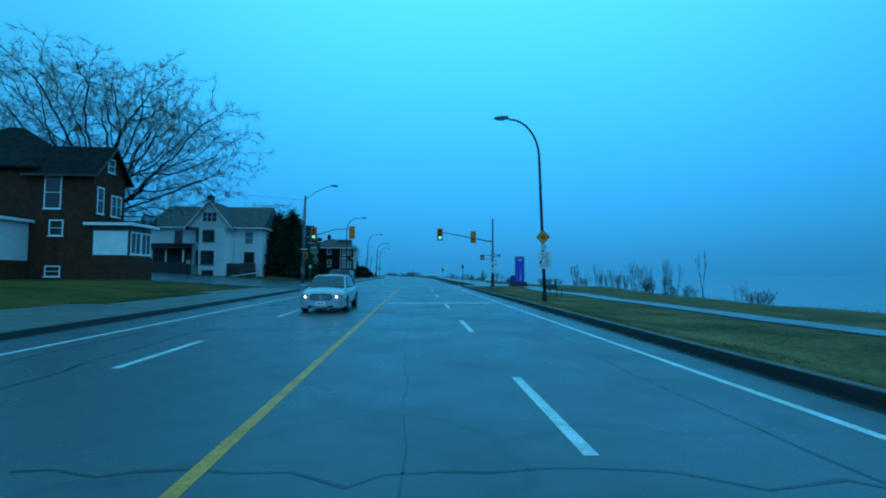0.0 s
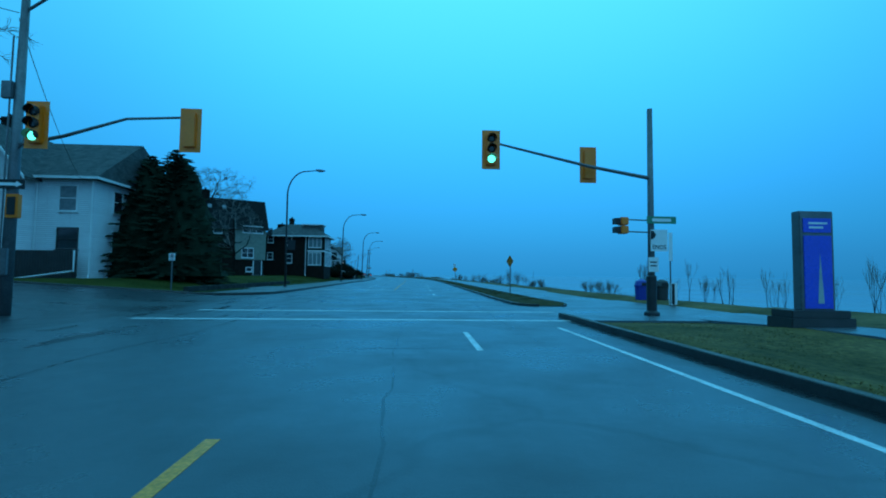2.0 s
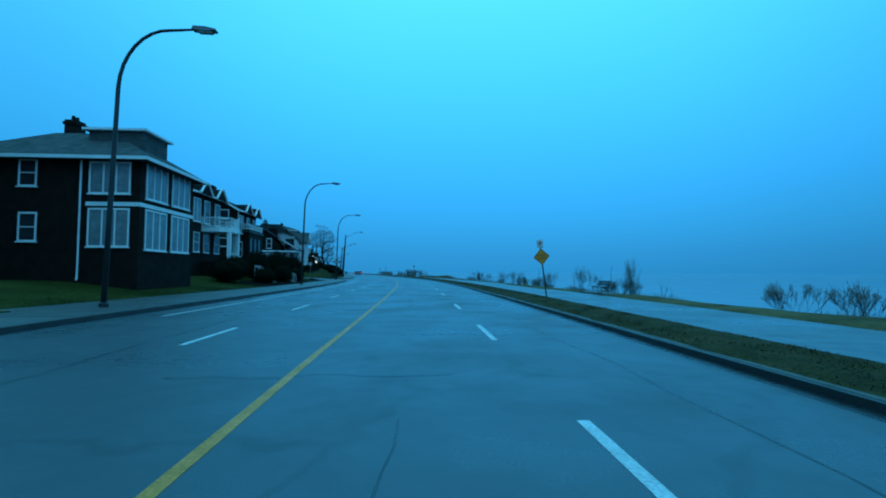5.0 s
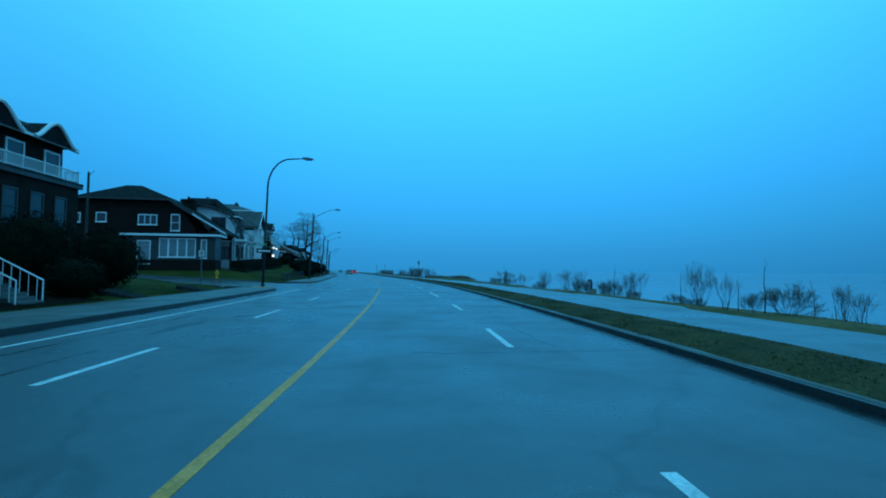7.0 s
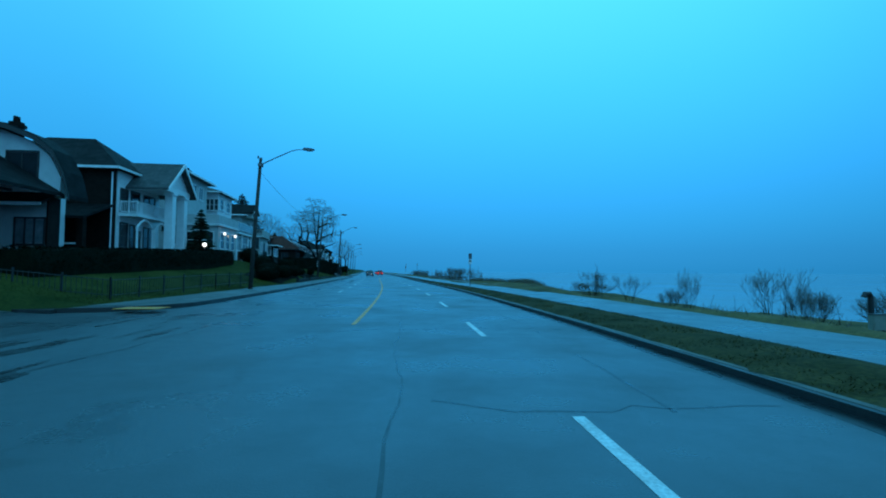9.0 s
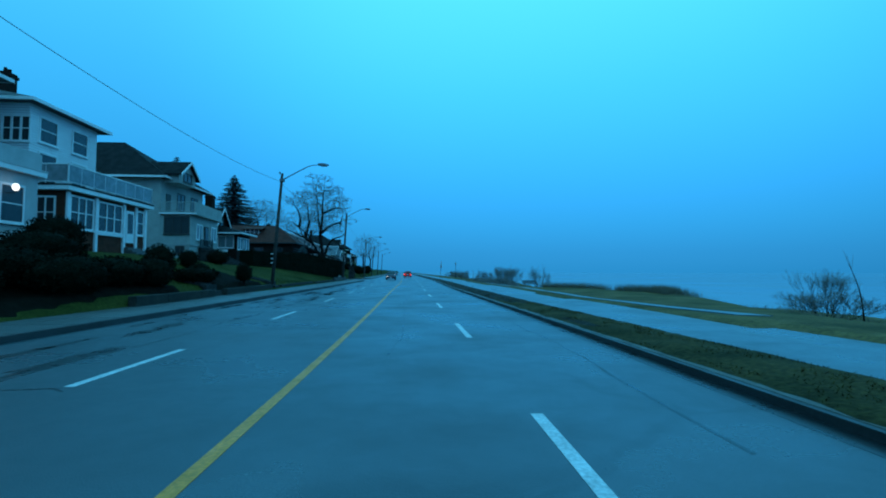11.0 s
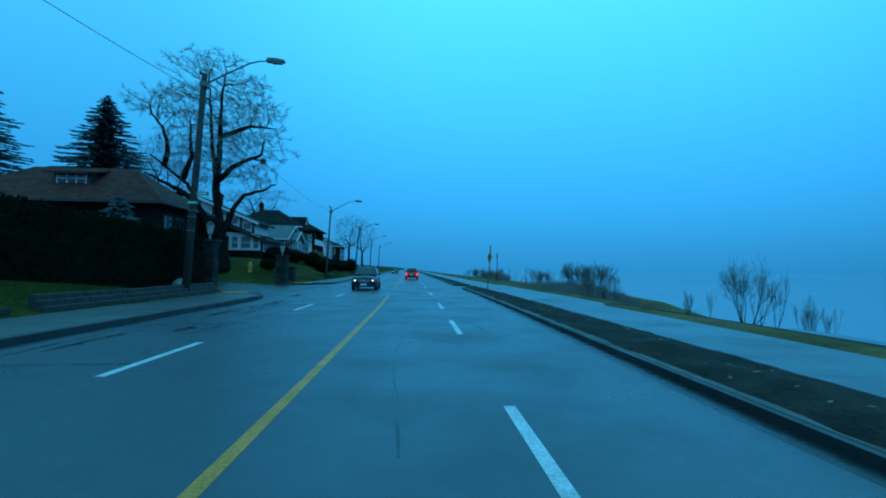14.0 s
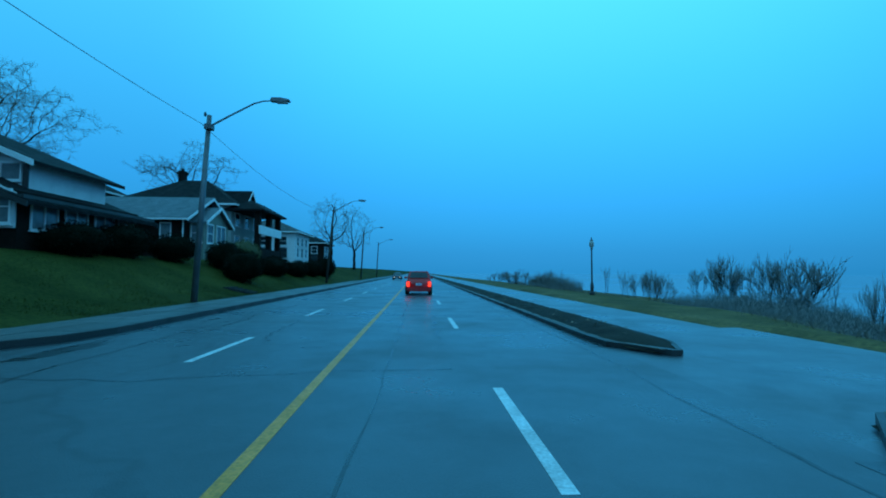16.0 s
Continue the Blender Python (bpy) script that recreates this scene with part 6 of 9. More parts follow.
def crown_tree(s, d, z, label, fork, centre_z, radii, seed, trunk=0.5, points=1600, step=0.55, lean=(0.0, 0.0), droop=0.0, stems=1, off=(0.0, 0.0), thin=0.012, name="tree", category="tree", tiers=0, limbs=()):
    """A broad bare tree: limbs grow from the fork towards points strewn through its crown, thicken downwards, and end in twigs."""
    rng = np.random.default_rng(seed)
    root = thing(name, M(s, d, z), label, category)
    v = rng.normal(size=(points, 3))
    v /= np.linalg.norm(v, axis=1)[:, None]
    q = rng.uniform(0.25, 1.0, points) ** 0.45
    lump = 1 + 0.10 * np.sin(v[:, 0] * 5 + seed) * np.cos(v[:, 1] * 4 + seed * 2) + 0.07 * np.sin(v[:, 2] * 7 + seed)
    pts = v * np.array(radii) * (q * lump)[:, None] + np.array((off[0], off[1], centre_z))
    if tiers:
        # flat sprays of twigs, tier over tier, through the whole crown
        c = rng.normal(size=(tiers, 3))
        c /= np.linalg.norm(c, axis=1)[:, None]
        c *= (rng.uniform(0.12, 1.0, tiers) ** 0.5)[:, None] * rng.uniform(0.8, 1.06, tiers)[:, None]
        m = max(8, points // tiers)
        each = rng.normal(size=(tiers, m, 3)) * np.array((0.14, 0.14, 0.032))
        pts = (c[:, None, :] * 0.88 + each).reshape(-1, 3) * np.array(radii) + np.array((off[0], off[1], centre_z))
    pts = pts[pts[:, 2] > fork * 0.9]
    pos, par = [], []
    for k in range(stems):
        base = np.array((0.35 * k, 0.25 * k * (-1) ** k, -0.3))
        tip = np.array((lean[0] * fork + 0.9 * k, lean[1] * fork + (0.6 if k % 2 else -0.4) * k, fork * (1 - 0.12 * k)))
        n0 = max(3, int(fork / step))
        prev = -1
        for i in range(n0 + 1):
            u = i / n0
            p = base + (tip - base) * u + rng.normal(0, 0.03, 3) * (u > 0.3)
            pos.append(p)
            par.append(prev)
            prev = len(pos) - 1
    boles = planned = len(pos)
    chains = []
    for limb in limbs:
        line = [np.array(q, float) for q in limb]
        prev = int(np.argmin([np.linalg.norm(q - line[0]) for q in pos]))
        chain = [prev]
        for a, b in zip(line, line[1:]):
            m = max(1, int(np.linalg.norm(b - a) / step))
            for i in range(1, m + 1):
                pos.append(a + (b - a) * i / m + rng.normal(0, 0.035, 3))
                par.append(prev)
                prev = len(pos) - 1
                chain.append(prev)
        chains.append(chain)
    planned = len(pos)
    pos = [np.array(p) for p in pos]
    near_d = np.full(len(pts), 1e9)
    near_i = np.zeros(len(pts), int)
    live = np.ones(len(pts), bool)

    def meet(i0):
        for i in range(i0, len(pos)):
            dd = np.linalg.norm(pts - pos[i], axis=1)
            m = dd < near_d
            near_d[m], near_i[m] = dd[m], i
    meet(0)
    for it in range(140):
        pull = collections.defaultdict(lambda: np.zeros(3))
        for k in np.nonzero(live & (near_d < max(radii) * (1.2 if it < 25 else 0.5)))[0]:
            w = pts[k] - pos[near_i[k]]
            pull[near_i[k]] += w / max(1e-6, np.linalg.norm(w))
        if not pull:
            break
        i0 = len(pos)
        for i, w in sorted(pull.items()):
            ln = np.linalg.norm(w)
            if ln < 1e-6:
                continue
            g = w / ln + rng.normal(0, 0.2 if tiers else 0.24, 3) + np.array((0, 0, -droop))
            if par[i] >= 0:
                g = g + 0.35 * (pos[i] - pos[par[i]]) / step
            pos.append(pos[i] + g / np.linalg.norm(g) * step)
            par.append(i)
        meet(i0)
        live &= near_d > step * 1.15
        if len(pos) > 9000:
            break
    n = len(pos)
    rad = np.zeros(n)
    kids = [[] for _ in range(n)]
    for i in range(n - 1, -1, -1):
        if rad[i] == 0:
            rad[i] = thin
        else:
            rad[i] = rad[i] ** (1 / 2.3)
        if par[i] >= 0:
            rad[par[i]] += rad[i] ** 2.3
            kids[par[i]].append(i)
    top = max(rad)
    lift = math.log(trunk / thin) / math.log(top / thin)
    rad = thin * (rad / thin) ** lift
    P3 = [Vector(p) for p in pos]
    V, F, TV, TF = [], [], [], []
    r2 = random.Random(seed)

    def seg(a, b, ra, rb, vs, fs, sides):
        t = (b - a)
        if t.length < 1e-5:
            return
        t.normalize()
        x = t.orthogonal().normalized()
        y = t.cross(x)
        o = len(vs)
        for p, r in ((a, ra), (b, rb)):
            for k in range(sides):
                c = k * math.tau / sides
                vs.append(p + (x * math.cos(c) + y * math.sin(c)) * r)
        for k in range(sides):
            fs.append((o + k, o + (k + 1) % sides, o + sides + (k + 1) % sides, o + sides + k))
    for i in range(n):
        j = par[i]
        if j < 0 or i < planned:
            continue
        big = rad[i] > 0.06
        ra = rad[j] if kids[j] and kids[j][0] == i and rad[j] < rad[i] * 1.6 else rad[i] * 1.1
        seg(P3[j], P3[i] + (P3[i] - P3[j]) * 0.06, ra, rad[i], V if big else TV, F if big else TF, 8 if rad[i] > 0.15 else (6 if big else 3))
        if rad[i] < thin * 3.0:
            # a spray of fine twigs
            for _ in range((7 if tiers else 4) if not kids[i] else (4 if tiers else 2)):
                dv = (P3[i] - P3[j]).normalized() + Vector((r2.gauss(0, 0.55), r2.gauss(0, 0.55), r2.gauss(0.05, 0.55)))
                m1 = P3[i] + dv.normalized() * r2.uniform(0.35, 0.8) * step
                seg(P3[i], m1, thin * 0.8, thin * 0.6, TV, TF, 3)
                for _ in range(2):
                    dv2 = dv.normalized() + Vector((r2.gauss(0, 0.6), r2.gauss(0, 0.6), r2.gauss(0, 0.6)))
                    seg(m1, m1 + dv2.normalized() * r2.uniform(0.4, 0.9) * step, thin * 0.6, thin * 0.25, TV, TF, 3)
    per = boles // stems
    for k in range(stems):
        bm = bmesh.new()
        ids = range(k * per, (k + 1) * per)
        tube(bm, [P3[i] for i in ids], [rad[i] * (1 + 0.3 * math.exp(-max(0, P3[i].z) / 1.0)) * (1 - (0.36 if chains else 0.0) * smooth01((i - k * per) / (per - 1))) for i in ids], 12)
        part("trunk", bm, BARK, root, smooth=True)
    for chain in chains:
        bm = bmesh.new()
        tube(bm, [P3[i] for i in chain], [max(0.62 * rad[i], 0.27 * (1 - k / len(chain)) * min(1.0, len(chain) / 14) + 0.05) for k, i in enumerate(chain)], 10)
        part("limb", bm, BARK, root, smooth=True)
    tagged(from_lists("limb_mass", V, F, BARK, root, smooth=True), kind="stuff")
    tagged(from_lists("twig_mass", TV, TF, TWIG, root), kind="stuff")
    return root


def conifer(s, d, z, height, width, seed, label, mat=None, tops=1, layers=34, name="conifer", full=0.85):
    """A fir or spruce: whorls of drooping boughs, each a fan of needle sprays."""
    rng = random.Random(seed)
    root = thing(name, M(s, d, z), label, "tree")
    bm = bmesh.new()
    tube(bm, [(0, 0, -0.4), (0, 0, height * 0.5), (0, 0, height * 0.98)], [width * 0.035, width * 0.025, 0.02], 7)
    part("trunk", bm, BARK, root)
    V, F = [], []
    for tp in range(tops):
        ox, oy = (0, 0) if tops == 1 else (rng.uniform(-0.13, 0.13) * width, (tp - 0.5) * 0.22 * width)
        hh = height * (1 - 0.04 * tp)
        for i in range(layers):
            q = (i + rng.uniform(-0.3, 0.3)) / layers
            q = min(0.99, max(0.0, q))
            zz = hh * (0.04 + 0.96 * q)
            rad = width / 2 * ((1 - q) ** full) * rng.uniform(0.8, 1.1) + 0.12
            nb = max(5, int(13 * (1 - q) + 5))
            for b in range(nb):
                a = math.tau * (b + rng.uniform(-0.4, 0.4)) / nb
                r = rad * rng.uniform(0.7, 1.08)
                dx, dy = math.cos(a), math.sin(a)
                droop = rng.uniform(0.15, 0.45) * (1 - q * 0.7)
                n_sp = max(3, int(r * 3.6))
                for k in range(n_sp):
                    u = (k + 0.6) / n_sp
                    cx, cy, cz = ox + dx * r * u, oy + dy * r * u, zz - droop * r * u + 0.06 * r * u * u
                    w = (0.16 + 0.42 * (1 - u)) * min(1.0, 0.35 + r * 0.3) * rng.uniform(0.7, 1.2)
                    l = r / n_sp * 1.7
                    px, py = -dy, dx
                    tz = rng.uniform(-0.14, 0.05)
                    o = len(V)
                    V += [Vector((cx - px * w - dx * l * 0.2, cy - py * w - dy * l * 0.2, cz + tz - 0.1)), Vector((cx - dx * l * 0.5, cy - dy * l * 0.5, cz + 0.05)), Vector((cx + px * w - dx * l * 0.2, cy + py * w - dy * l * 0.2, cz + tz - 0.1)), Vector((cx + dx * l * 0.8, cy + dy * l * 0.8, cz + tz - 0.06)), Vector((cx, cy, cz - 0.14 - 0.1 * (1 - u)))]
                    F += [(o, o + 1, o + 3), (o + 1, o + 2, o + 3), (o, o + 3, o + 4), (o + 2, o + 4, o + 3)]
    crown = from_lists("crown", V, F, mat or NEEDLE, root)
    tagged(crown, kind="stuff")
    if full < 0.8:
        # the dark inside of a dense crown
        bm = bmesh.new()
        for tp in range(tops):
            hh = height * (1 - 0.04 * tp)
            lathe(bm, [(width / 2 * 0.72 * (1 - q / 12) ** full + 0.03, hh * (0.03 + 0.93 * q / 12)) for q in range(13)], 14, (0, (tp - 0.5) * 0.22 * width if tops > 1 else 0))
        for v in bm.verts:
            k = 1 + 0.22 * noise.noise(v.co * 1.3 + Vector((seed, 0, 0)))
            v.co.x, v.co.y = v.co.x * k, v.co.y * k
        part("inner_crown", bm, mat or NEEDLE, root)
    return root


def leaf_cloud(rng, centre, radii, n, size, V, F, shell=0.55):
    """Small folded leaves through an uneven ellipsoid."""
    for _ in range(n):
        v = Vector((rng.gauss(0, 1), rng.gauss(0, 1), rng.gauss(0, 1))).normalized()
        q = rng.uniform(shell, 1.0) ** 0.6
        bump = 1 + 0.16 * noise.noise(v * 2.3 + Vector(centre) * 0.37)
        c = Vector((centre[0] + v.x * radii[0] * q * bump, centre[1] + v.y * radii[1] * q * bump, centre[2] + v.z * radii[2] * q * bump))
        if c.z < centre[2] - radii[2] * 0.98:
            c.z = centre[2] - radii[2] * 0.98
        a = Vector((rng.uniform(-1, 1), rng.uniform(-1, 1), rng.uniform(-0.6, 0.6))).normalized() * size * rng.uniform(0.6, 1.4)
        b = (v.cross(a)).normalized() * size * rng.uniform(0.4, 0.8)
        o = len(V)
        V += [c - a, c + b + v * size * 0.2, c + a, c - b + v * size * 0.2]
        F += [(o, o + 1, o + 2), (o, o + 2, o + 3)]


def shrub(s, d, z, radii, seed, label, mat=None, size=0.075, n=None, name="shrub", stem=0.0, category="shrub", group=""):
    rng = random.Random(seed)
    root = thing(name, M(s, d, z), label, category, group)
    V, F = [], []
    cz = radii[2] * 0.95 + stem
    n = n or int(1500 * (radii[0] * radii[1] + radii[0] * radii[2] + radii[1] * radii[2]) / 3)
    n = min(9000, n)
    leaf_cloud(rng, (0, 0, cz), radii, n, size, V, F)
    from_lists("foliage", V, F, mat or LEAF, root)
    bm = bmesh.new()
    bmesh.ops.create_icosphere(bm, subdivisions=3, radius=0.82)
    for v in bm.verts:
        k = 1 + 0.14 * noise.noise(v.co * 2.0 + Vector((seed, 0, 0)))
        v.co = Vector((v.co.x * radii[0] * k, v.co.y * radii[1] * k, cz + v.co.z * radii[2] * k))
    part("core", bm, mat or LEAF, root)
    part("stem", tubes(([(0, 0, -0.3), (0, 0, cz)], 0.07), n=6), BARK, root)
    return root


def hedge(s0, d0, s1, d1, z0a, z0b, h, w, seed, label, h_start=None):
    """A clipped hedge between two places, with an uneven leafy face."""
    rng = random.Random(seed)
    a, b = P(s0, d0, z0a), P(s1, d1, z0b)
    run = (b - a)
    flat = Vector((run.x, run.y, 0))
    L = flat.length
    u = flat / L
    n_ = Vector((-u.y, u.x, 0))
    root = thing("hedge", Matrix.Translation(a), label, "hedge")
    V, F = [], []
    cv, cf = [], []
    st = int(L / 0.5)

    def tall(q):
        return h if h_start is None else h_start + (h - h_start) * smooth01(q * 1.7)
    for i in range(st + 1):
        q = i / st
        base = run * q
        hw = w / 2 + 0.10 * noise.noise((q * L * 0.5, 1, seed))
        ht = tall(q) + 0.16 * noise.noise((q * L * 0.35, 7, seed))
        for sx, zz in ((-hw, -0.4), (-hw * 1.04, ht * 0.5), (-hw * 0.92, ht), (hw * 0.92, ht), (hw * 1.04, ht * 0.5), (hw, -0.4)):
            cv.append(base + n_ * sx + Vector((0, 0, zz)))
    for i in range(st):
        for k in range(5):
            o = i * 6
            cf.append((o + k, o + k + 1, o + 7 + k, o + 6 + k))
    cf += [tuple(range(5, -1, -1)), tuple(range(st * 6, st * 6 + 6))]
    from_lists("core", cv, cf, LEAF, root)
    for _ in range(int(L * (h * 2 + w) * 55)):
        q = rng.random()
        per = rng.uniform(0, 2 * h + w)
        if per < h:
            off, zz, nv = -w / 2, per, -n_
        elif per < h + w:
            off, zz, nv = -w / 2 + per - h, h, Vector((0, 0, 1))
        else:
            off, zz, nv = w / 2, 2 * h + w - per, n_
        c = run * q + n_ * off + Vector((0, 0, zz * tall(q) / h)) + nv * rng.uniform(-0.02, 0.14)
        t = Vector((rng.uniform(-1, 1), rng.uniform(-1, 1), rng.uniform(-1, 1))).normalized() * 0.09
        w2 = nv.cross(t).normalized() * 0.05
        o = len(V)
        V += [c - t, c + w2, c + t, c - w2]
        F += [(o, o + 1, o + 2), (o, o + 2, o + 3)]
    from_lists("foliage", V, F, LEAF, root)
    return root


def lawn_z(s, d):
    return ground_z(s, d)


# the great bare tree behind the brick house, the multi-stemmed tree at the corner, others behind roofs
crown_tree(60, -37.0, 0.9, "huge bare spreading tree behind the brick house", 8.5, 17.0, (17.0, 18.5, 12.6), 11, trunk=0.72, points=4200, step=0.72, thin=0.02, tiers=190)
bare_tree(8, -19, 0.7, 19, 12, "bare street tree on the lawn", depth=8, trunk=0.4, spread=0.65, first=0.24)
CORNER_LIMBS = (
    ((0, 0, 3.2), (0, 0.6, 6.0), (0.1, 0.75, 8.2), (0.2, 1.2, 10.9), (0.3, 1.5, 13.7), (0.3, 1.7, 17.0)),
    ((0.1, 0.75, 8.2), (-0.2, 0.4, 10.2), (-0.4, 0.3, 11.8), (-0.6, 0.3, 14.1), (-0.7, 0.0, 17.5)),
    ((0, 0, 3.0), (-0.2, 1.2, 4.0), (-0.4, 2.1, 5.9), (-0.6, 3.1, 7.8), (-0.8, 4.2, 8.7), (-1.0, 4.9, 9.3), (-1.2, 6.1, 10.3)),
    ((-1.0, 4.9, 9.3), (-1.0, 4.7, 11.2), (-1.3, 5.1, 12.8), (-1.5, 5.9, 13.9)),
    ((-0.7, 3.4, 8.2), (0.2, 3.1, 10.5), (0.5, 3.4, 12.0), (0.8, 3.6, 14.0)),
    ((0, 0, 3.2), (0.3, -1.0, 6.0), (0.5, -1.7, 7.0), (0.8, -3.2, 7.5), (1.0, -4.5, 8.2)),
    ((0.1, 0.7, 8.1), (-0.5, -0.9, 9.4), (-0.8, -2.4, 10.1), (-1.0, -3.7, 10.6), (-1.2, -4.0, 11.9)),
    ((-0.45, 0.3, 12.2), (0.0, -1.1, 13.0), (0.3, -2.2, 13.6), (0.5, -4.1, 13.5)),
    ((-0.4, 2.2, 6.2), (0.6, 4.1, 7.2), (1.2, 6.3, 8.3), (1.6, 8.1, 9.2)))
crown_tree(315.4, -15.9, lawn_z(315.4, -15.9), "tall bare tree forking low at the corner", 3.4, 13.6, (6.4, 7.6, 7.4), 23, trunk=0.66, points=3000, off=(0.0, 0.9), step=0.42, thin=0.0135, tiers=110, limbs=CORNER_LIMBS)
crown_tree(124, -35, 1.2, "bare tree rising behind the brown roof", 6.0, 14.3, (5.8, 9.2, 6.8), 31, trunk=0.38, points=1500, step=0.5, tiers=60)
crown_tree(113.0, -25.5, 1.1, "small bare tree before the brown house", 2.6, 7.5, (3.6, 4.2, 4.2), 32, trunk=0.24, points=420, step=0.4, thin=0.010)
crown_tree(349.0, -39, 3.1, "bare tree behind the stone house", 5.0, 13.0, (8.5, 9.5, 8.4), 41, trunk=0.5, points=2600, step=0.55, tiers=80)
crown_tree(378, -33, 3.1, "bare round-headed tree among the houses", 4.5, 13.0, (6.5, 7.5, 6.4), 42, trunk=0.38, points=1100, step=0.5, tiers=40)
crown_tree(392, -14, 2.4, "bare street tree beside the sidewalk", 3.5, 8.5, (4.0, 4.0, 5.0), 43, trunk=0.28, points=450, step=0.45)
crown_tree(416, -13, 2.4, "bare street tree beside the sidewalk", 4.0, 9.5, (4.5, 4.5, 5.5), 44, trunk=0.28, points=450, step=0.45)
bare_tree(322, -48, 3.0, 17, 45, "bare tree behind the red-roofed house", depth=7, trunk=0.3, spread=0.65, first=0.26)
bare_tree(196, -45, 1.6, 12, 46, "bare tree behind the corner house", depth=7, trunk=0.28, spread=0.65, first=0.26)
bare_tree(303.5, 26.5, ground_z(303.5, 26.5), 3.3 - ground_z(303.5, 26.5), 47, "bare grey tree rising from the lake bank", depth=8, stems=3, trunk=0.12, spread=0.5, up=0.13, curl=0.17, first=0.3, ratio=0.77, thin=0.006, fan=0.3, foot=0.35, wide=2.5)
conifer(86.0, -21.7, 0.8, 12.3, 11.6, 51, "dense dark spruce with two tops", tops=2, layers=46, full=0.68)
# far firs take a paler, bluer needle colour that paints in the fog
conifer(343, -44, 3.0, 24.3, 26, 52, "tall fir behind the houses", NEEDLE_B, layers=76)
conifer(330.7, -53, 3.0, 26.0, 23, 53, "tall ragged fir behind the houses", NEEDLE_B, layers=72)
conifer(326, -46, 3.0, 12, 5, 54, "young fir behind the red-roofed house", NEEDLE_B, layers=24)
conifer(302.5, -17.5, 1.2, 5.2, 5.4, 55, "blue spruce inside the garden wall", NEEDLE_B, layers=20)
conifer(228.8, -17.9, lawn_z(228.8, -17.9), 5.6, 3.4, 56, "small dark fir before the white houses", layers=22)
hedge(272.0, -17.4, 297.0, -10.4, lawn_z(272.0, -17.4), lawn_z(296, -10.4), 2.9, 1.7, 61, "tall clipped dark hedge above the lawn", 1.75)

hedge(204.0, -17.4, 233.0, -16.8, lawn_z(204, -17.4), lawn_z(233, -16.8), 1.25, 1.8, 62, "long dark clipped hedge before the houses")
# dark mulched beds before the white houses
def planting_bed(s0, s1, d0, d1, seed):
    rng = np.random.default_rng(seed)
    ss, dd = steps(s0, s1, 0.5), steps(d0, d1, 0.3)
    V, F = [], []
    for i, s in enumerate(ss):
        for k, d in enumerate(dd):
            rim = min(i, k, len(ss) - 1 - i, len(dd) - 1 - k)
            V.append(P(s, d, ground_z(s, d) + (0.07 + rng.uniform(-0.03, 0.05) if rim else -0.1)))
    m = len(dd)
    for i in range(len(ss) - 1):
        for k in range(m - 1):
            F.append((i * m + k, i * m + k + 1, i * m + m + k + 1, i * m + m + k))
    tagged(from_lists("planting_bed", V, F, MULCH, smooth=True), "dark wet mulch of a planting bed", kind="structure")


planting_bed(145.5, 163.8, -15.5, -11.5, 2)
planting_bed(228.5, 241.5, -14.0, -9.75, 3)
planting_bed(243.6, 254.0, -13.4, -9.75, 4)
# white globe on a short post beside the column house
gl = thing("garden_lamp", M(226.5, -16.7, ground_z(226.5, -16.7)), "white globe lamp on a short dark post", "lamp")
gh = 4.0 - ground_z(226.5, -16.7)
part("post", tubes(([(0, 0, -0.2), (0, 0, gh - 0.2)], 0.045)), DARKSTEEL, gl)
part("globe", lathed((0.06, gh - 0.22), (0.17, gh - 0.12), (0.2, gh), (0.15, gh + 0.13), (0.02, gh + 0.2), n=12), PORCH_ON, gl, "white glass globe", True)
for s0, s1 in ((160.0, 181.4),):
    ribbon("verge", s0, s1, lambda s: -30.0, lambda s: -12.2 - 1.2 * smooth01((s - 177.5) / 4.0), lambda s, d: max(0.17, street_z(d) + 0.16), 0.4, GRASS, "corner lawn beside the side street", st=1.5)
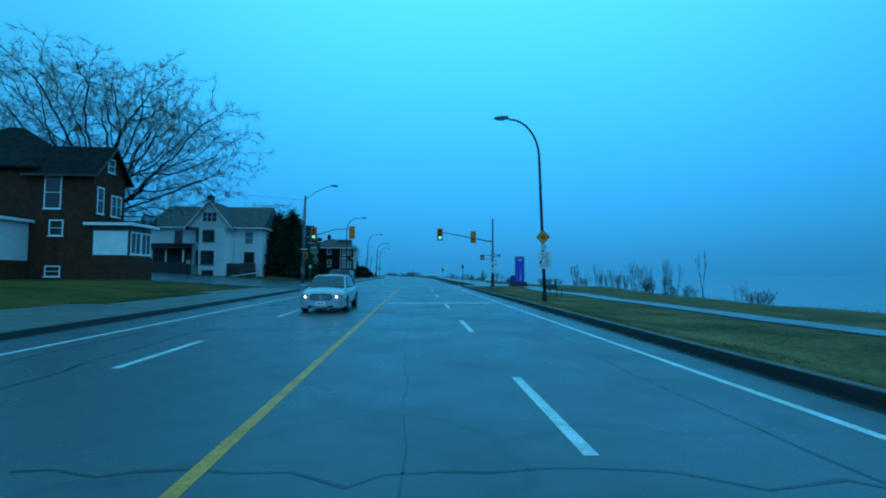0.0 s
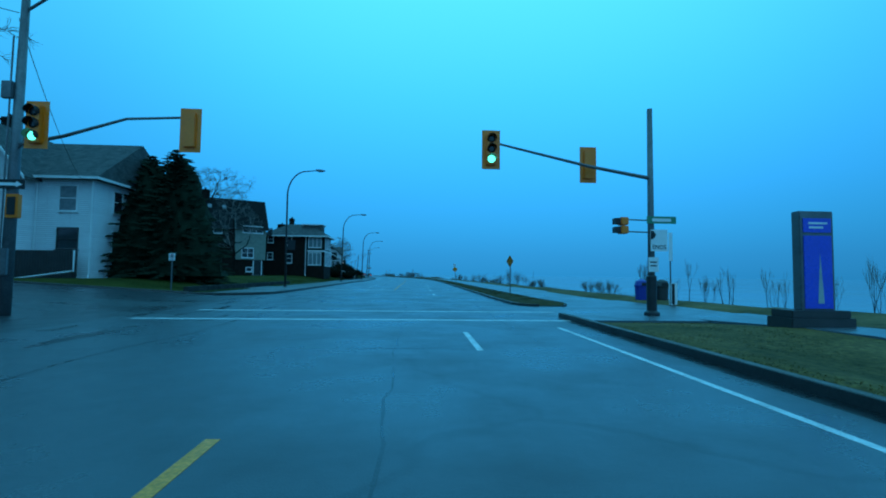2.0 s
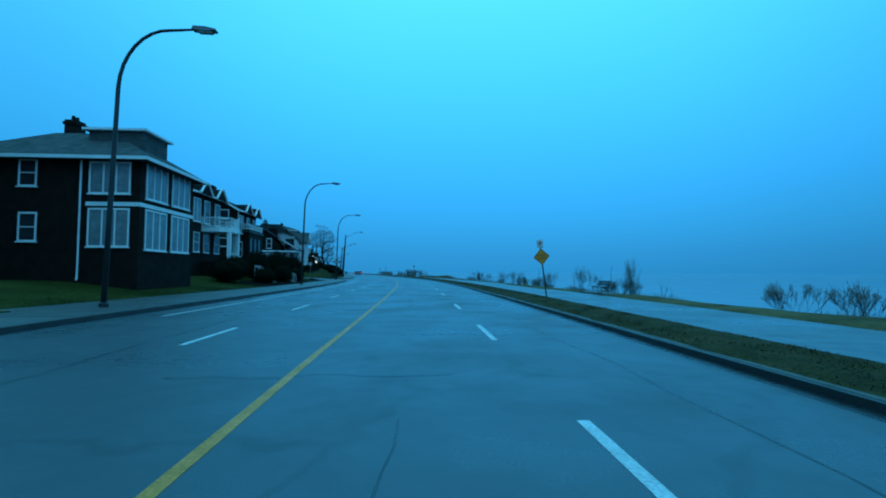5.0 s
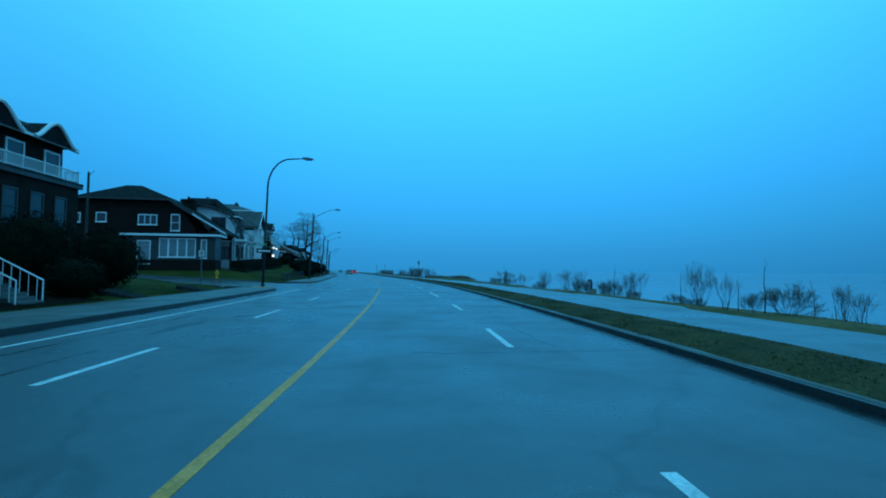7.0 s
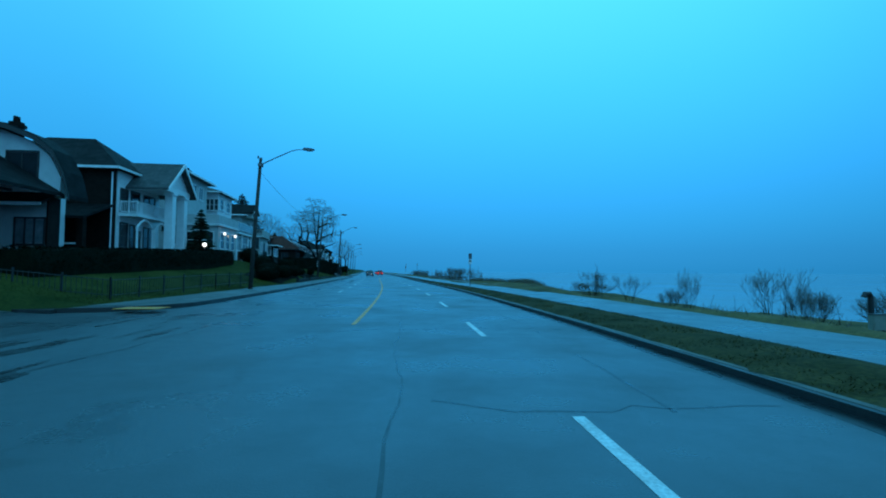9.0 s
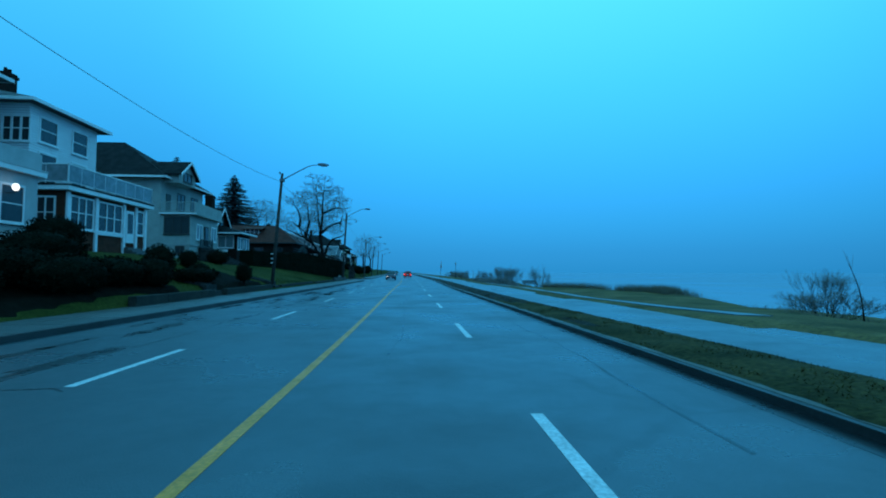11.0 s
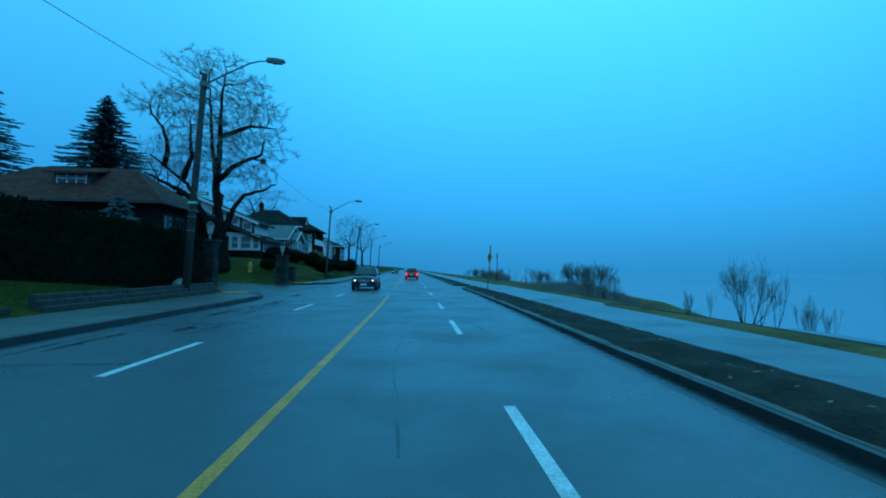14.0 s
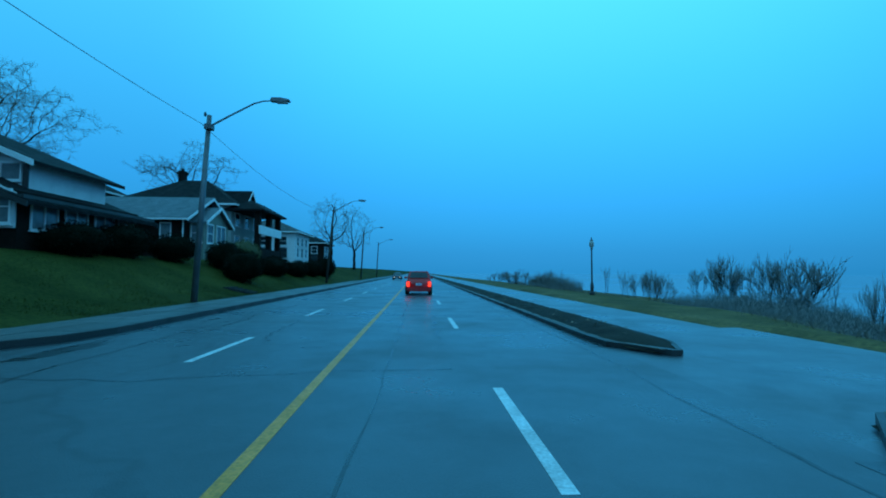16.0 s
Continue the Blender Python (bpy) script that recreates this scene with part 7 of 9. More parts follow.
# garden shrubs
for i, (s, d, r, stem, lab) in enumerate((
        (242.0, -11.6, (0.85, 0.85, 0.95), 0.25, "dark clipped topiary shrub on a short stem"), (250.0, -9.95, (0.6, 0.6, 0.7), 0.3, "dark clipped topiary shrub on a short stem"),
        (247.2, -11.8, (0.65, 0.65, 0.55), 0.05, "dark clipped ball shrub on the lawn"), (250.5, -14.0, (0.7, 0.7, 0.65), 0.05, "dark clipped ball shrub on the lawn"),
        (237.6, -11.2, (2.2, 1.2, 0.7), 0, "low dark spreading garden shrub"), (245.2, -11.0, (2.1, 1.0, 0.55), 0, "low dark spreading garden shrub"), (233.5, -12.4, (2.0, 1.3, 0.8), 0, "low dark spreading garden shrub"),
        (241.5, -16.5, (1.6, 1.2, 1.0), 0, "dark shrub before the white porch"), (259.5, -15.6, (1.0, 1.0, 0.7), 0, "dark shrub beside the garden steps"),
                                (164.5, -15.6, (2.2, 1.8, 1.9), 0, "large dark evergreen shrub"), (168.8, -14.8, (2.0, 1.8, 1.7), 0, "large dark evergreen shrub"),
        (151.2, -16.6, (1.9, 1.5, 1.3), 0, "large dark evergreen shrub"), (157.0, -16.2, (2.0, 1.7, 1.7), 0, "large dark evergreen shrub"), (157.4, -13.2, (1.7, 1.1, 1.1), 0, "dark shrub beside the garden steps"), (150.8, -13.4, (1.7, 1.2, 0.9), 0, "dark shrub beside the garden steps"),
        (230.0, -11.6, (2.2, 1.1, 0.8), 0, "low dark spreading garden shrub"), (234.6, -10.9, (2.1, 1.0, 0.8), 0, "low dark spreading garden shrub"), (239.6, -10.6, (1.4, 0.8, 0.8), 0, "low dark spreading garden shrub"), (237.0, -13.8, (2.2, 1.3, 0.9), 0, "low dark spreading garden shrub"),
        (163.6, -13.0, (1.5, 1.1, 1.0), 0, "dark evergreen shrub before the houses"), (146, -15.5, (1.8, 1.5, 1.2), 0, "dark shrub before the sunrooms"),
                        (334, -15.4, (2.2, 1.4, 1.05), 0, "dark rounded shrub before the stone house"), (338.5, -14.8, (2.1, 1.4, 1.0), 0, "dark rounded shrub before the bungalow"), (330, -15.2, (2.0, 1.3, 0.9), 0, "dark rounded shrub before the stone house"),
        (343, -13.2, (1.6, 1.4, 1.2), 0, "dark rounded shrub before the bungalow"), (341, -11.0, (1.9, 1.5, 1.25), 0, "broad dark rounded shrub by the lamp pole"),
        (352, -12.0, (3.4, 1.3, 1.0), 0, "long dark clipped shrub"), (359, -11.5, (3.0, 1.3, 0.95), 0, "long dark clipped shrub"), (366, -11.5, (2.6, 1.3, 1.1), 0, "dark shrub beside the sidewalk"), (372, -11, (2, 1.4, 1.5), 0, "tall dark shrub beside the sidewalk"),
        (96, -24, (1.4, 1.2, 0.8), 0, "low dark shrub before the house"),         (318.5, -12.5, (1.0, 0.9, 0.6), 0, "low shrub beside the stone pillar"))):
    shrub(s, d, lawn_z(s, d) - 0.05, r, 100 + i, lab, stem=stem)
shrub(348, -13.6, lawn_z(348, -13.6), (2.0, 1.5, 1.3), 190, "olive-green rounded shrub before the bungalow", LEAF_Y)

# shore: saplings, brush and reeds on the bank
rngs = random.Random(77)
# (along, right, height of the top over the road)
SAPLINGS = ((75.6, 32, 2.3), (73.9, 32.5, 3.2), (66.2, 32, 2.2), (63.5, 32, 4.1), (61.6, 32, 3.7), (59.6, 32.6, 2.2), (54.7, 32, 3.8), (53.4, 32.4, 3.9), (52.6, 31.5, 2.8), (47.4, 32.2, 4.6), (40.7, 31.5, 1.4),
            (131.6, 48, 5.1), (116.4, 48, 4.9), (120.1, 47.5, 2), (110, 47, 2.3), (105.1, 47, 3.5), (106.2, 47.6, 3), (144.2, 47, 1.2), (90.2, 41, 3), (89.2, 41.6, 2.7), (83.8, 40, 2.3), (77.6, 40, 3.8),
            (76.6, 40.6, 3.7), (252, 36, 2.2), (369, 28, 2.6), (356, 28, 2.2), (335, 27.5, 1.8), (333.6, 28, 1.6), (330.4, 27.6, 2), (329, 28, 1.5), (359, 24, 2.7), (354.4, 24, 2.3), (327, 24, 1.4),
            (325, 23.6, 1.1), (323.8, 24.2, 1.2), (322, 24, 1.1), (320.4, 24.3, 1.5), (319, 24, 1.2), (309.5, 26, 0.2), (306.6, 26, 0.4), (301.8, 27, 2.2), (296, 25, 0.6), (382, 26, 2.4), (398, 24, 2.6),
            (412, 25, 2.2))
spots = [(s, d, top - ground_z(s, d), i) for i, (s, d, top) in enumerate(SAPLINGS)]
for i in range(8):
    s = rngs.uniform(375, 440)
    d = BANK(s) + rngs.uniform(14, 26)
    spots.append((s, d, rngs.uniform(0.2, 1.6) - ground_z(s, d), len(spots)))
kinds = []
for j in range(9):
    hgt = 5.0
    kinds.append(bare_tree(0, 400 + j * 6, -2.5, hgt, 300 + j, "bare grey sapling on the lake bank", depth=(5, 5, 6)[j % 3], stems=(1, 3, 4)[j % 3], trunk=0.07, spread=(0.22, 0.3, 0.36)[j % 3], up=0.35, curl=0.12, first=0.4, name="sapling", kids=(2, 3), thin=0.012))
for s, d, hgt, i in spots:
    src = kinds[i % 9]
    k = hgt / 5.0
    c = copy_thing(src, M(s, d, ground_z(s, d) - 0.1, rngs.uniform(0, 360)))
    c.scale = (k, k, k)
    tagged(c, group="saplings along the lake bank")
for j in kinds:
    for ch in list(j.children):
        bpy.data.objects.remove(ch)
    bpy.data.objects.remove(j)

# clumps on the bank: kind, along, right, half width, height of the top over the road
CLUMPS = (("fan", 146.5, 24, 0.9, 3.3), ("pole", 140.6, 24, 0.2, 1.1), ("pole", 139.6, 24, 0.2, 0.4), ("pole", 142.2, 24.5, 0.3, 0.9),
          ("fan", 216.4, 34.3, 1.9, 2.2), ("thicket", 214, 35, 1.5, 1.2), ("fan", 214, 35.4, 1.3, 0.8), ("fan", 228.9, 35.4, 1.6, 2.4), ("thicket", 233.2, 36, 1.3, -0.2), ("fan", 240.9, 35, 2.1, 1.7),
          ("thicket", 249.6, 34, 2.6, 0.4), ("pole", 247.7, 34.5, 0.5, 3.3), ("fan", 251.2, 34.6, 1.7, 1.9), ("pole", 225.2, 35, 0.3, -0.4), ("pole", 221.8, 35, 0.3, -0.6), ("pole", 211.6, 35, 0.2, -0.2),
          ("thicket", 210.3, 38, 1.8, 0.6), ("fan", 210.3, 37.5, 1.6, 0.4), ("pole", 206.1, 36, 0.7, 2.8), ("fan", 205, 37.4, 1.2, 1.9), ("fan", 204, 38.2, 1.3, 2), ("thicket", 204.5, 38, 1, -0.6),
          ("pole", 205.9, 37, 0.2, -0.9), ("fan", 195.5, 41.4, 2.2, 3.5), ("pole", 198.3, 41, 0.6, 1.8), ("fan", 193.3, 43, 1.3, 1.9), ("pole", 192, 43.6, 0.2, 1.3), ("thicket", 199.5, 41, 1.2, -1),
          ("pole", 188.7, 43.9, 1.3, 3.5), ("thicket", 186.2, 44, 2.3, 1), ("thicket", 190.5, 44, 1.2, -0.6), ("pole", 184.9, 46, 0.3, 1), ("fan", 179.4, 43, 1.2, 0.7), ("pole", 179.8, 42.5, 0.4, 0.4),
          ("fan", 177.6, 42.5, 1.1, 0.2), ("fan", 274.7, 38, 1.6, -0.7), ("thicket", 197.1, 42, 1.3, -1.7))
KINDS = {
    "fan": [bare_tree(0, 500 + j * 6, -2.5, 5.0, 900 + j, "slender bare grey tree with many stems on the lake bank", depth=6, stems=7, trunk=0.06, spread=0.45, up=0.16, curl=0.2, first=0.36, ratio=0.74, name="sapling", thin=0.008, fan=0.5, foot=0.2, wide=2.0) for j in range(4)],
    "thicket": [bare_tree(0, 540 + j * 6, -2.5, 2.5, 920 + j, "dense twiggy bare bush on the lake bank", depth=7, stems=9, trunk=0.03, spread=0.55, up=0.08, curl=0.25, first=0.24, ratio=0.76, name="bush", thin=0.005, fan=0.8, foot=0.4, wide=2.0) for j in range(2)],
    "pole": [bare_tree(0, 580 + j * 6, -2.5, 5.0, 940 + j, "thin bare stem with few twigs on the lake bank", depth=4, stems=1, trunk=0.06, spread=0.45, up=0.3, curl=0.09, first=0.55, ratio=0.5, name="sapling", thin=0.008, kids=(1, 3)) for j in range(2)]}
for i, (kind, s, d, r, top) in enumerate(CLUMPS):
    g = ground_z(s, d)
    whole = top - g + 0.1
    tall = 2.5 if kind == "thicket" else 5.0
    c = copy_thing(KINDS[kind][i % len(KINDS[kind])], M(s, d, g - 0.1, 67.0 * i))
    c.scale = (whole / 5.0, whole / 5.0, whole / 5.0) if kind == "pole" else (max(0.6, r) / 1.5, max(0.6, r) / 1.5, whole / tall)
    tagged(c, group="bare trees and bushes along the lake bank")
for rows in KINDS.values():
    for b in rows:
        for ch in list(b.children):
            bpy.data.objects.remove(ch)
        bpy.data.objects.remove(b)


def brush(s, d, r, h, seed, label, dense=150):
    """A low thicket of thin stems."""
    rng = random.Random(seed)
    V, F = [], []
    root = thing("brush", M(s, d, ground_z(s, d) - 0.1), label, "thicket")
    for _ in range(int(dense * r)):
        a, q = rng.uniform(0, math.tau), math.sqrt(rng.random()) * r
        x, y = math.cos(a) * q * 1.6, math.sin(a) * q
        ht = h * rng.uniform(0.45, 1.0) * (1 - 0.5 * (q / r) ** 2)
        lx, ly = rng.uniform(-0.35, 0.35) * ht, rng.uniform(-0.35, 0.35) * ht
        w = 0.016 + 0.014 * rng.random()
        o = len(V)
        V += [Vector((x - w, y, 0)), Vector((x + w, y, 0)), Vector((x, y + w * 1.6, 0)), Vector((x + lx * 0.5, y + ly * 0.5, ht * 0.6)), Vector((x + lx, y + ly, ht))]
        F += [(o, o + 1, o + 3), (o + 1, o + 2, o + 3), (o + 2, o, o + 3)]
        for k in range(5):
            bz = rng.uniform(0.35, 0.9)
            bx, by = x + lx * bz, y + ly * bz
            ex, ey = bx + rng.uniform(-0.4, 0.4) * h * 0.4, by + rng.uniform(-0.4, 0.4) * h * 0.4
            o = len(V)
            V += [Vector((bx - 0.006, by, ht * bz)), Vector((bx + 0.006, by + 0.006, ht * bz)), Vector((ex, ey, ht * bz + rng.uniform(0.1, 0.5) * h * 0.4))]
            F += [(o, o + 1, o + 2)]
    tagged(from_lists("stem_mass", V, F, TWIG, root), kind="stuff")
    return root


for i, (s, d, r, h) in enumerate(((331.0, 19.5, 3.0, 1.6), (326.5, 18.5, 2.6, 1.3), (322.5, 18.0, 2.2, 1.2), (319.0, 17.2, 1.8, 1.0), (335.5, 21.5, 3.4, 2.0), (340.5, 25.0, 3.6, 2.2), (361.0, 18.2, 3.2, 2.3), (365.0, 19.0, 3.0, 1.9),
                                  (336.5, 26.5, 3.4, 2.6), (329.0, 26.0, 3.0, 2.0), (322.0, 25.0, 2.6, 1.5), (366.0, 35.0, 3.4, 3.0))):
    brush(s, d, r, h, 600 + i, "dense bare brown thicket on the lake bank", 420)
for i in range(8):
    s = rngs.uniform(370, 440)
    d = BANK(s) + rngs.uniform(12.0, 24.0)
    brush(s, d, rngs.uniform(1.4, 2.6), rngs.uniform(1.8, 2.9), 500 + i, "bare brush on the lake bank")
bush_kinds = [bare_tree(0, 460 + j * 6, -2.5, 2.0, 800 + j, "bare twiggy grey bush on the lake bank", depth=6, stems=10, trunk=0.02, spread=0.46, up=0.14, curl=0.2, first=0.3, ratio=0.76, name="bush", kids=(2, 3), thin=0.007, fan=0.62, foot=0.75) for j in range(4)]
# (along, right, half width, height of the top over the road)
for i, (s, d, r, top) in enumerate(((340.5, 28.6, 3.6, 3.7), (339, 29.4, 3, 3.2), (346.3, 23.6, 1.8, 2.1), (347.8, 29.6, 2.6, 3), (361, 18, 2.4, 1.6), (364.5, 18.6, 2.4, 1.3), (356.5, 27, 1.8, 1.8), (337, 26.5, 2.6, 0.6),
                                    (144, 46, 3.2, 1), (152, 47, 3, 0.8), (127, 48, 2.6, 1.2), (60.5, 33, 1.6, 1.3), (50.8, 31.4, 1.7, 0.8), (36, 30, 1.2, 0.6), (380, 22, 2.8, 2.2), (398, 22, 3, 2.4), (420, 22, 3.2, 2.4))):
    h = top - ground_z(s, d) + 0.1
    c = copy_thing(bush_kinds[i % 4], M(s, d, ground_z(s, d) - 0.08, 77.0 * i))
    c.scale = (r / 1.5, r / 1.5, h / 2.0)
    tagged(c, group="bushes along the lake bank")
for b in bush_kinds:
    for ch in list(b.children):
        bpy.data.objects.remove(ch)
    bpy.data.objects.remove(b)


def reeds():
    rng = random.Random(91)
    V, F = [], []
    for i in range(54000):
        s = rng.uniform(20, 360) if i < 42000 else rng.uniform(258, 283)
        d = BANK(s) + abs(rng.gauss(0, 1.6)) - 0.3
        if 58 < s < 72:
            continue
        if noise.noise((s * 0.09, d * 0.2, 4.0)) < -0.12:
            continue
        thick = 258 < s < 283
        if not thick and rng.random() < 0.6:
            continue
        h = rng.uniform(0.4, 1.0) if thick else rng.uniform(0.12, 0.35)
        p = P(s, d, ground_z(s, d) - 0.05)
        a = rng.uniform(0, math.tau)
        w = Vector((math.cos(a), math.sin(a), 0)) * 0.014
        o = len(V)
        V += [p - w, p + w, p + Vector((rng.uniform(-0.25, 0.25), rng.uniform(-0.25, 0.25), h))]
        F.append((o, o + 1, o + 2))
    ob = from_lists("reeds", V, F, REED)
    tagged(ob, "dead reeds and long grass along the bank", "grass", kind="stuff")


def grass_tufts():
    rng = random.Random(92)
    V, F = [], []

    def blade(s, d, z, h):
        p = P(s, d, z)
        a = rng.uniform(0, math.tau)
        w = Vector((math.cos(a), math.sin(a), 0)) * 0.012
        o = len(V)
        V.extend([p - w, p + w, p + Vector((rng.uniform(-0.06, 0.06), rng.uniform(-0.06, 0.06), h))])
        F.append((o, o + 1, o + 2))
    for _ in range(60000):
        s = rng.uniform(66, 262)
        if s > 230 and rng.random() < (s - 230) / 30:
            continue
        q = rng.random()
        if noise.noise((s * 0.8, q * 2.5, 2.0)) < -0.05:
            continue
        blade(s, CURB_R(s) + 0.26 + q * (MEDIAN(s) - 0.42), 0.11 + 0.09 * math.sin(q * math.pi), rng.uniform(0.02, 0.055))
    tagged(from_lists("median_blades", V[:], F[:], GRASS_M), "short trodden brown grass of the median", "grass", kind="stuff")
    V.clear(), F.clear()
    for _ in range(420):
        s, q = rng.uniform(236, 348), rng.random()
        if 309 < s < 316:
            continue
        p = P(s, CURB_R(s) + 0.3 + q * (MEDIAN(s) - 0.5), 0.15 + 0.1 * math.sin(q * math.pi))
        a, r = rng.uniform(0, math.tau), rng.uniform(0.03, 0.07)
        u, v = Vector((math.cos(a), math.sin(a), rng.uniform(-0.2, 0.4))) * r, Vector((-math.sin(a), math.cos(a), rng.uniform(-0.2, 0.4))) * r * 0.6
        o = len(V)
        V.extend([p - u, p - v, p + u, p + v])
        F.append((o, o + 1, o + 2, o + 3))
    tagged(from_lists("fallen_leaves", V[:], F[:], LEAF_D), "pale dead leaves strewn on the median", "leaves", kind="stuff")
    V.clear(), F.clear()
    for _ in range(40000):
        s = rng.uniform(0, 57)
        d = CURB_R(s) + 0.25 + abs(rng.gauss(0, 4.5))
        if d > 24 or noise.noise((s * 0.5, d * 0.5, 2.0)) < -0.1:
            continue
        blade(s, d, ground_z(s, d) - 0.01, rng.uniform(0.015, 0.045))
    ob = from_lists("grass_blades", V, F, GRASS_R)
    tagged(ob, "short brown winter grass blades", "grass", kind="stuff")
    V.clear(), F.clear()
    for _ in range(90000):
        s = rng.uniform(48, 350)
        d = WALK_L(s) - 0.3 - abs(rng.gauss(0, 3.0))
        if street_mask(s) < 0.9 or d < -24 or noise.noise((s * 0.4, d * 0.4, 6.0)) < -0.15:
            continue
        blade(s, d, ground_z(s, d) - 0.01, rng.uniform(0.04, 0.11))
    ob = from_lists("lawn_blades", V, F, GRASS)
    tagged(ob, "short damp lawn grass blades", "grass", kind="stuff")


reeds()
grass_tufts()


# ---- street furniture: local x along the road, y to its left ----
def davit_lamp(s, d, side, top=11.7, label="dark curved street lamp on a tall pole"):
    """side: -1 where the arm reaches to the right (pole left of the road), +1 to the left."""
    r = thing("street_lamp", M(s, d, 0.0) @ Matrix.Rotation(math.radians((-0.2 if s < 100 else 1.6) if side < 0 else -2.0), 4, "X"), label, "street lamp", "curved street lamps")
    if side < 0:
        top += 0.3 if s < 100 else -0.18
    reach = 2.9 if side < 0 else 2.05
    part("base", lathed((0.17, -0.5), (0.17, 0.3), (0.12, 0.34), n=12), DARKSTEEL, r)
    pts, rad = [(0, 0, -0.3), (0, 0, 4.0), (0, 0, top - 2.6)], [0.11, 0.10, 0.08]
    for i in range(1, 9):
        a = math.pi / 2 * i / 8
        pts.append((0, side * 1.9 * (1 - math.cos(a)), top - 2.6 + 2.5 * math.sin(a)))
        rad.append(0.075 - 0.002 * i)
    pts.append((0, side * reach, top))
    rad.append(0.045)
    part("pole", tubes((pts, rad), n=10), DARKSTEEL, r, smooth=True)
    bm = bmesh.new()
    prism(bm, [(side * (reach - 0.1), top - 0.04), (side * (reach - 0.05), top + 0.1), (side * (reach + 0.4), top + 0.1), (side * (reach + 0.85), top + 0.02), (side * (reach + 0.85), top - 0.04), (side * (reach + 0.4), top - 0.1)], -0.16, 0.16, "x")
    h = part("lamp_head", bm, STEEL, r)
    part("lens", boxes((-0.12, 0.12, min(side * (reach + 0.15), side * (reach + 0.7)), max(side * (reach + 0.15), side * (reach + 0.7)), top - 0.13, top - 0.1)), LANTERN, h)
    return r


def arm_lamp(s, d, top, lean=0.0, mat=None, label="street lamp on a weathered pole", reach=3.6, z=0.1, rad=0.15):
    r = thing("street_lamp", M(s, d, z), label, "street lamp", "lamps on utility poles")
    h = top - z
    tx = math.tan(math.radians(lean)) * h
    part("pole", tubes(([(0, 0, -0.3), (0, -tx * 0.5, h * 0.5), (0, -tx, h)], [rad, rad * 0.85, rad * 0.7]), n=10), mat or TIMBER, r, smooth=True)
    y0 = -tx
    pts = [(0, y0, h - 0.55), (0, y0 - reach * 0.35, h + 0.05), (0, y0 - reach * 0.7, h + 0.62), (0, y0 - reach * 0.85, h + 0.75), (0, y0 - reach, h + 0.78)]
    part("arm", tubes((pts, [0.05, 0.045, 0.04, 0.035, 0.03]), n=8), STEEL, r)
    bm = prism(bmesh.new(), [(y0 - reach + 0.1, h + 0.74), (y0 - reach + 0.05, h + 0.9), (y0 - reach - 0.4, h + 0.9), (y0 - reach - 0.8, h + 0.82), (y0 - reach - 0.8, h + 0.76), (y0 - reach - 0.4, h + 0.7)], -0.15, 0.15, "x")
    hd = part("lamp_head", bm, STEEL, r)
    part("lens", boxes((-0.11, 0.11, y0 - reach - 0.7, y0 - reach - 0.2, h + 0.66, h + 0.7)), LANTERN, hd)
    part("bracket", boxes((-0.2, 0.2, y0 - 0.17, y0 + 0.17, h - 0.7, h - 0.45), bev=0.02), STEEL, r)
    part("insulator", lathe(bmesh.new(), ((0.05, h - 0.05), (0.07, h + 0.05), (0.03, h + 0.16)), 8, (0.0, y0 + 0.2)), DARKSTEEL, r)
    return r


def signal_head(parent, x, y, z, facing, lit=True):
    """facing -1: lenses towards the road's start; +1: turned away, back seen."""
    f = facing
    hd = part("signal_head", boxes((x - 0.13, x + 0.13, y - 0.2, y + 0.2, z - 0.62, z + 0.62), bev=0.03), SIGNAL_Y, parent, "yellow three-lamp signal head")
    bx = x + f * -0.02
    part("backboard", lattice_board(bx, y, z), SIGNAL_Y, hd, "yellow backboard")
    for k, mat in ((0.4, LENS_OFF), (0.0, LENS_OFF), (-0.4, GREEN_ON if lit else LENS_OFF)):
        bm = bmesh.new()
        n = 14
        c0 = [bm.verts.new((x + f * 0.145, y + 0.15 * math.cos(i * math.tau / n), z + k + 0.15 * math.sin(i * math.tau / n))) for i in range(n)]
        c1 = [bm.verts.new((x + f * 0.165, y + 0.09 * math.cos(i * math.tau / n), z + k + 0.09 * math.sin(i * math.tau / n))) for i in range(n)]
        bm.faces.new(c1)
        for i in range(n):
            bm.faces.new((c0[i], c0[(i + 1) % n], c1[(i + 1) % n], c1[i]))
        part("lens", bm, mat, hd)
        bm = bmesh.new()
        vs = []
        for q in (0.13, 0.36):
            vs.append([bm.verts.new((x + f * (q if i not in (0, 10) else 0.13 + (q - 0.13) * 0.55), y + 0.18 * math.cos(math.radians(-30 + 24 * i)), z + k + 0.18 * math.sin(math.radians(-30 + 24 * i)))) for i in range(11)])
        for i in range(10):
            bm.faces.new((vs[0][i], vs[0][i + 1], vs[1][i + 1], vs[1][i]))
        part("visor", bm, BLACK, hd)
    return hd


def lattice_board(x, y, z):
    bm = bmesh.new()
    box(bm, x - 0.012, x + 0.012, y - 0.36, y + 0.36, z - 0.78, z + 0.78)
    return bm


def sign_plate(parent, name, y, z, w, h, mat, x=-0.03, bars=(), label="", bar_mat=None, edge=None):
    """A flat plate that faces the road's start; bars: (y, z, width, height) of dark marks on it."""
    p = part(name, boxes((x - 0.012, x, y - w / 2, y + w / 2, z - h / 2, z + h / 2)), mat, parent, label)
    for i, (by, bz, bw, bh) in enumerate(bars):
        part("mark", boxes((x - 0.018, x - 0.0125, y + by - bw / 2, y + by + bw / 2, z + bz - bh / 2, z + bz + bh / 2)), bar_mat or BLACK, p)
    return p


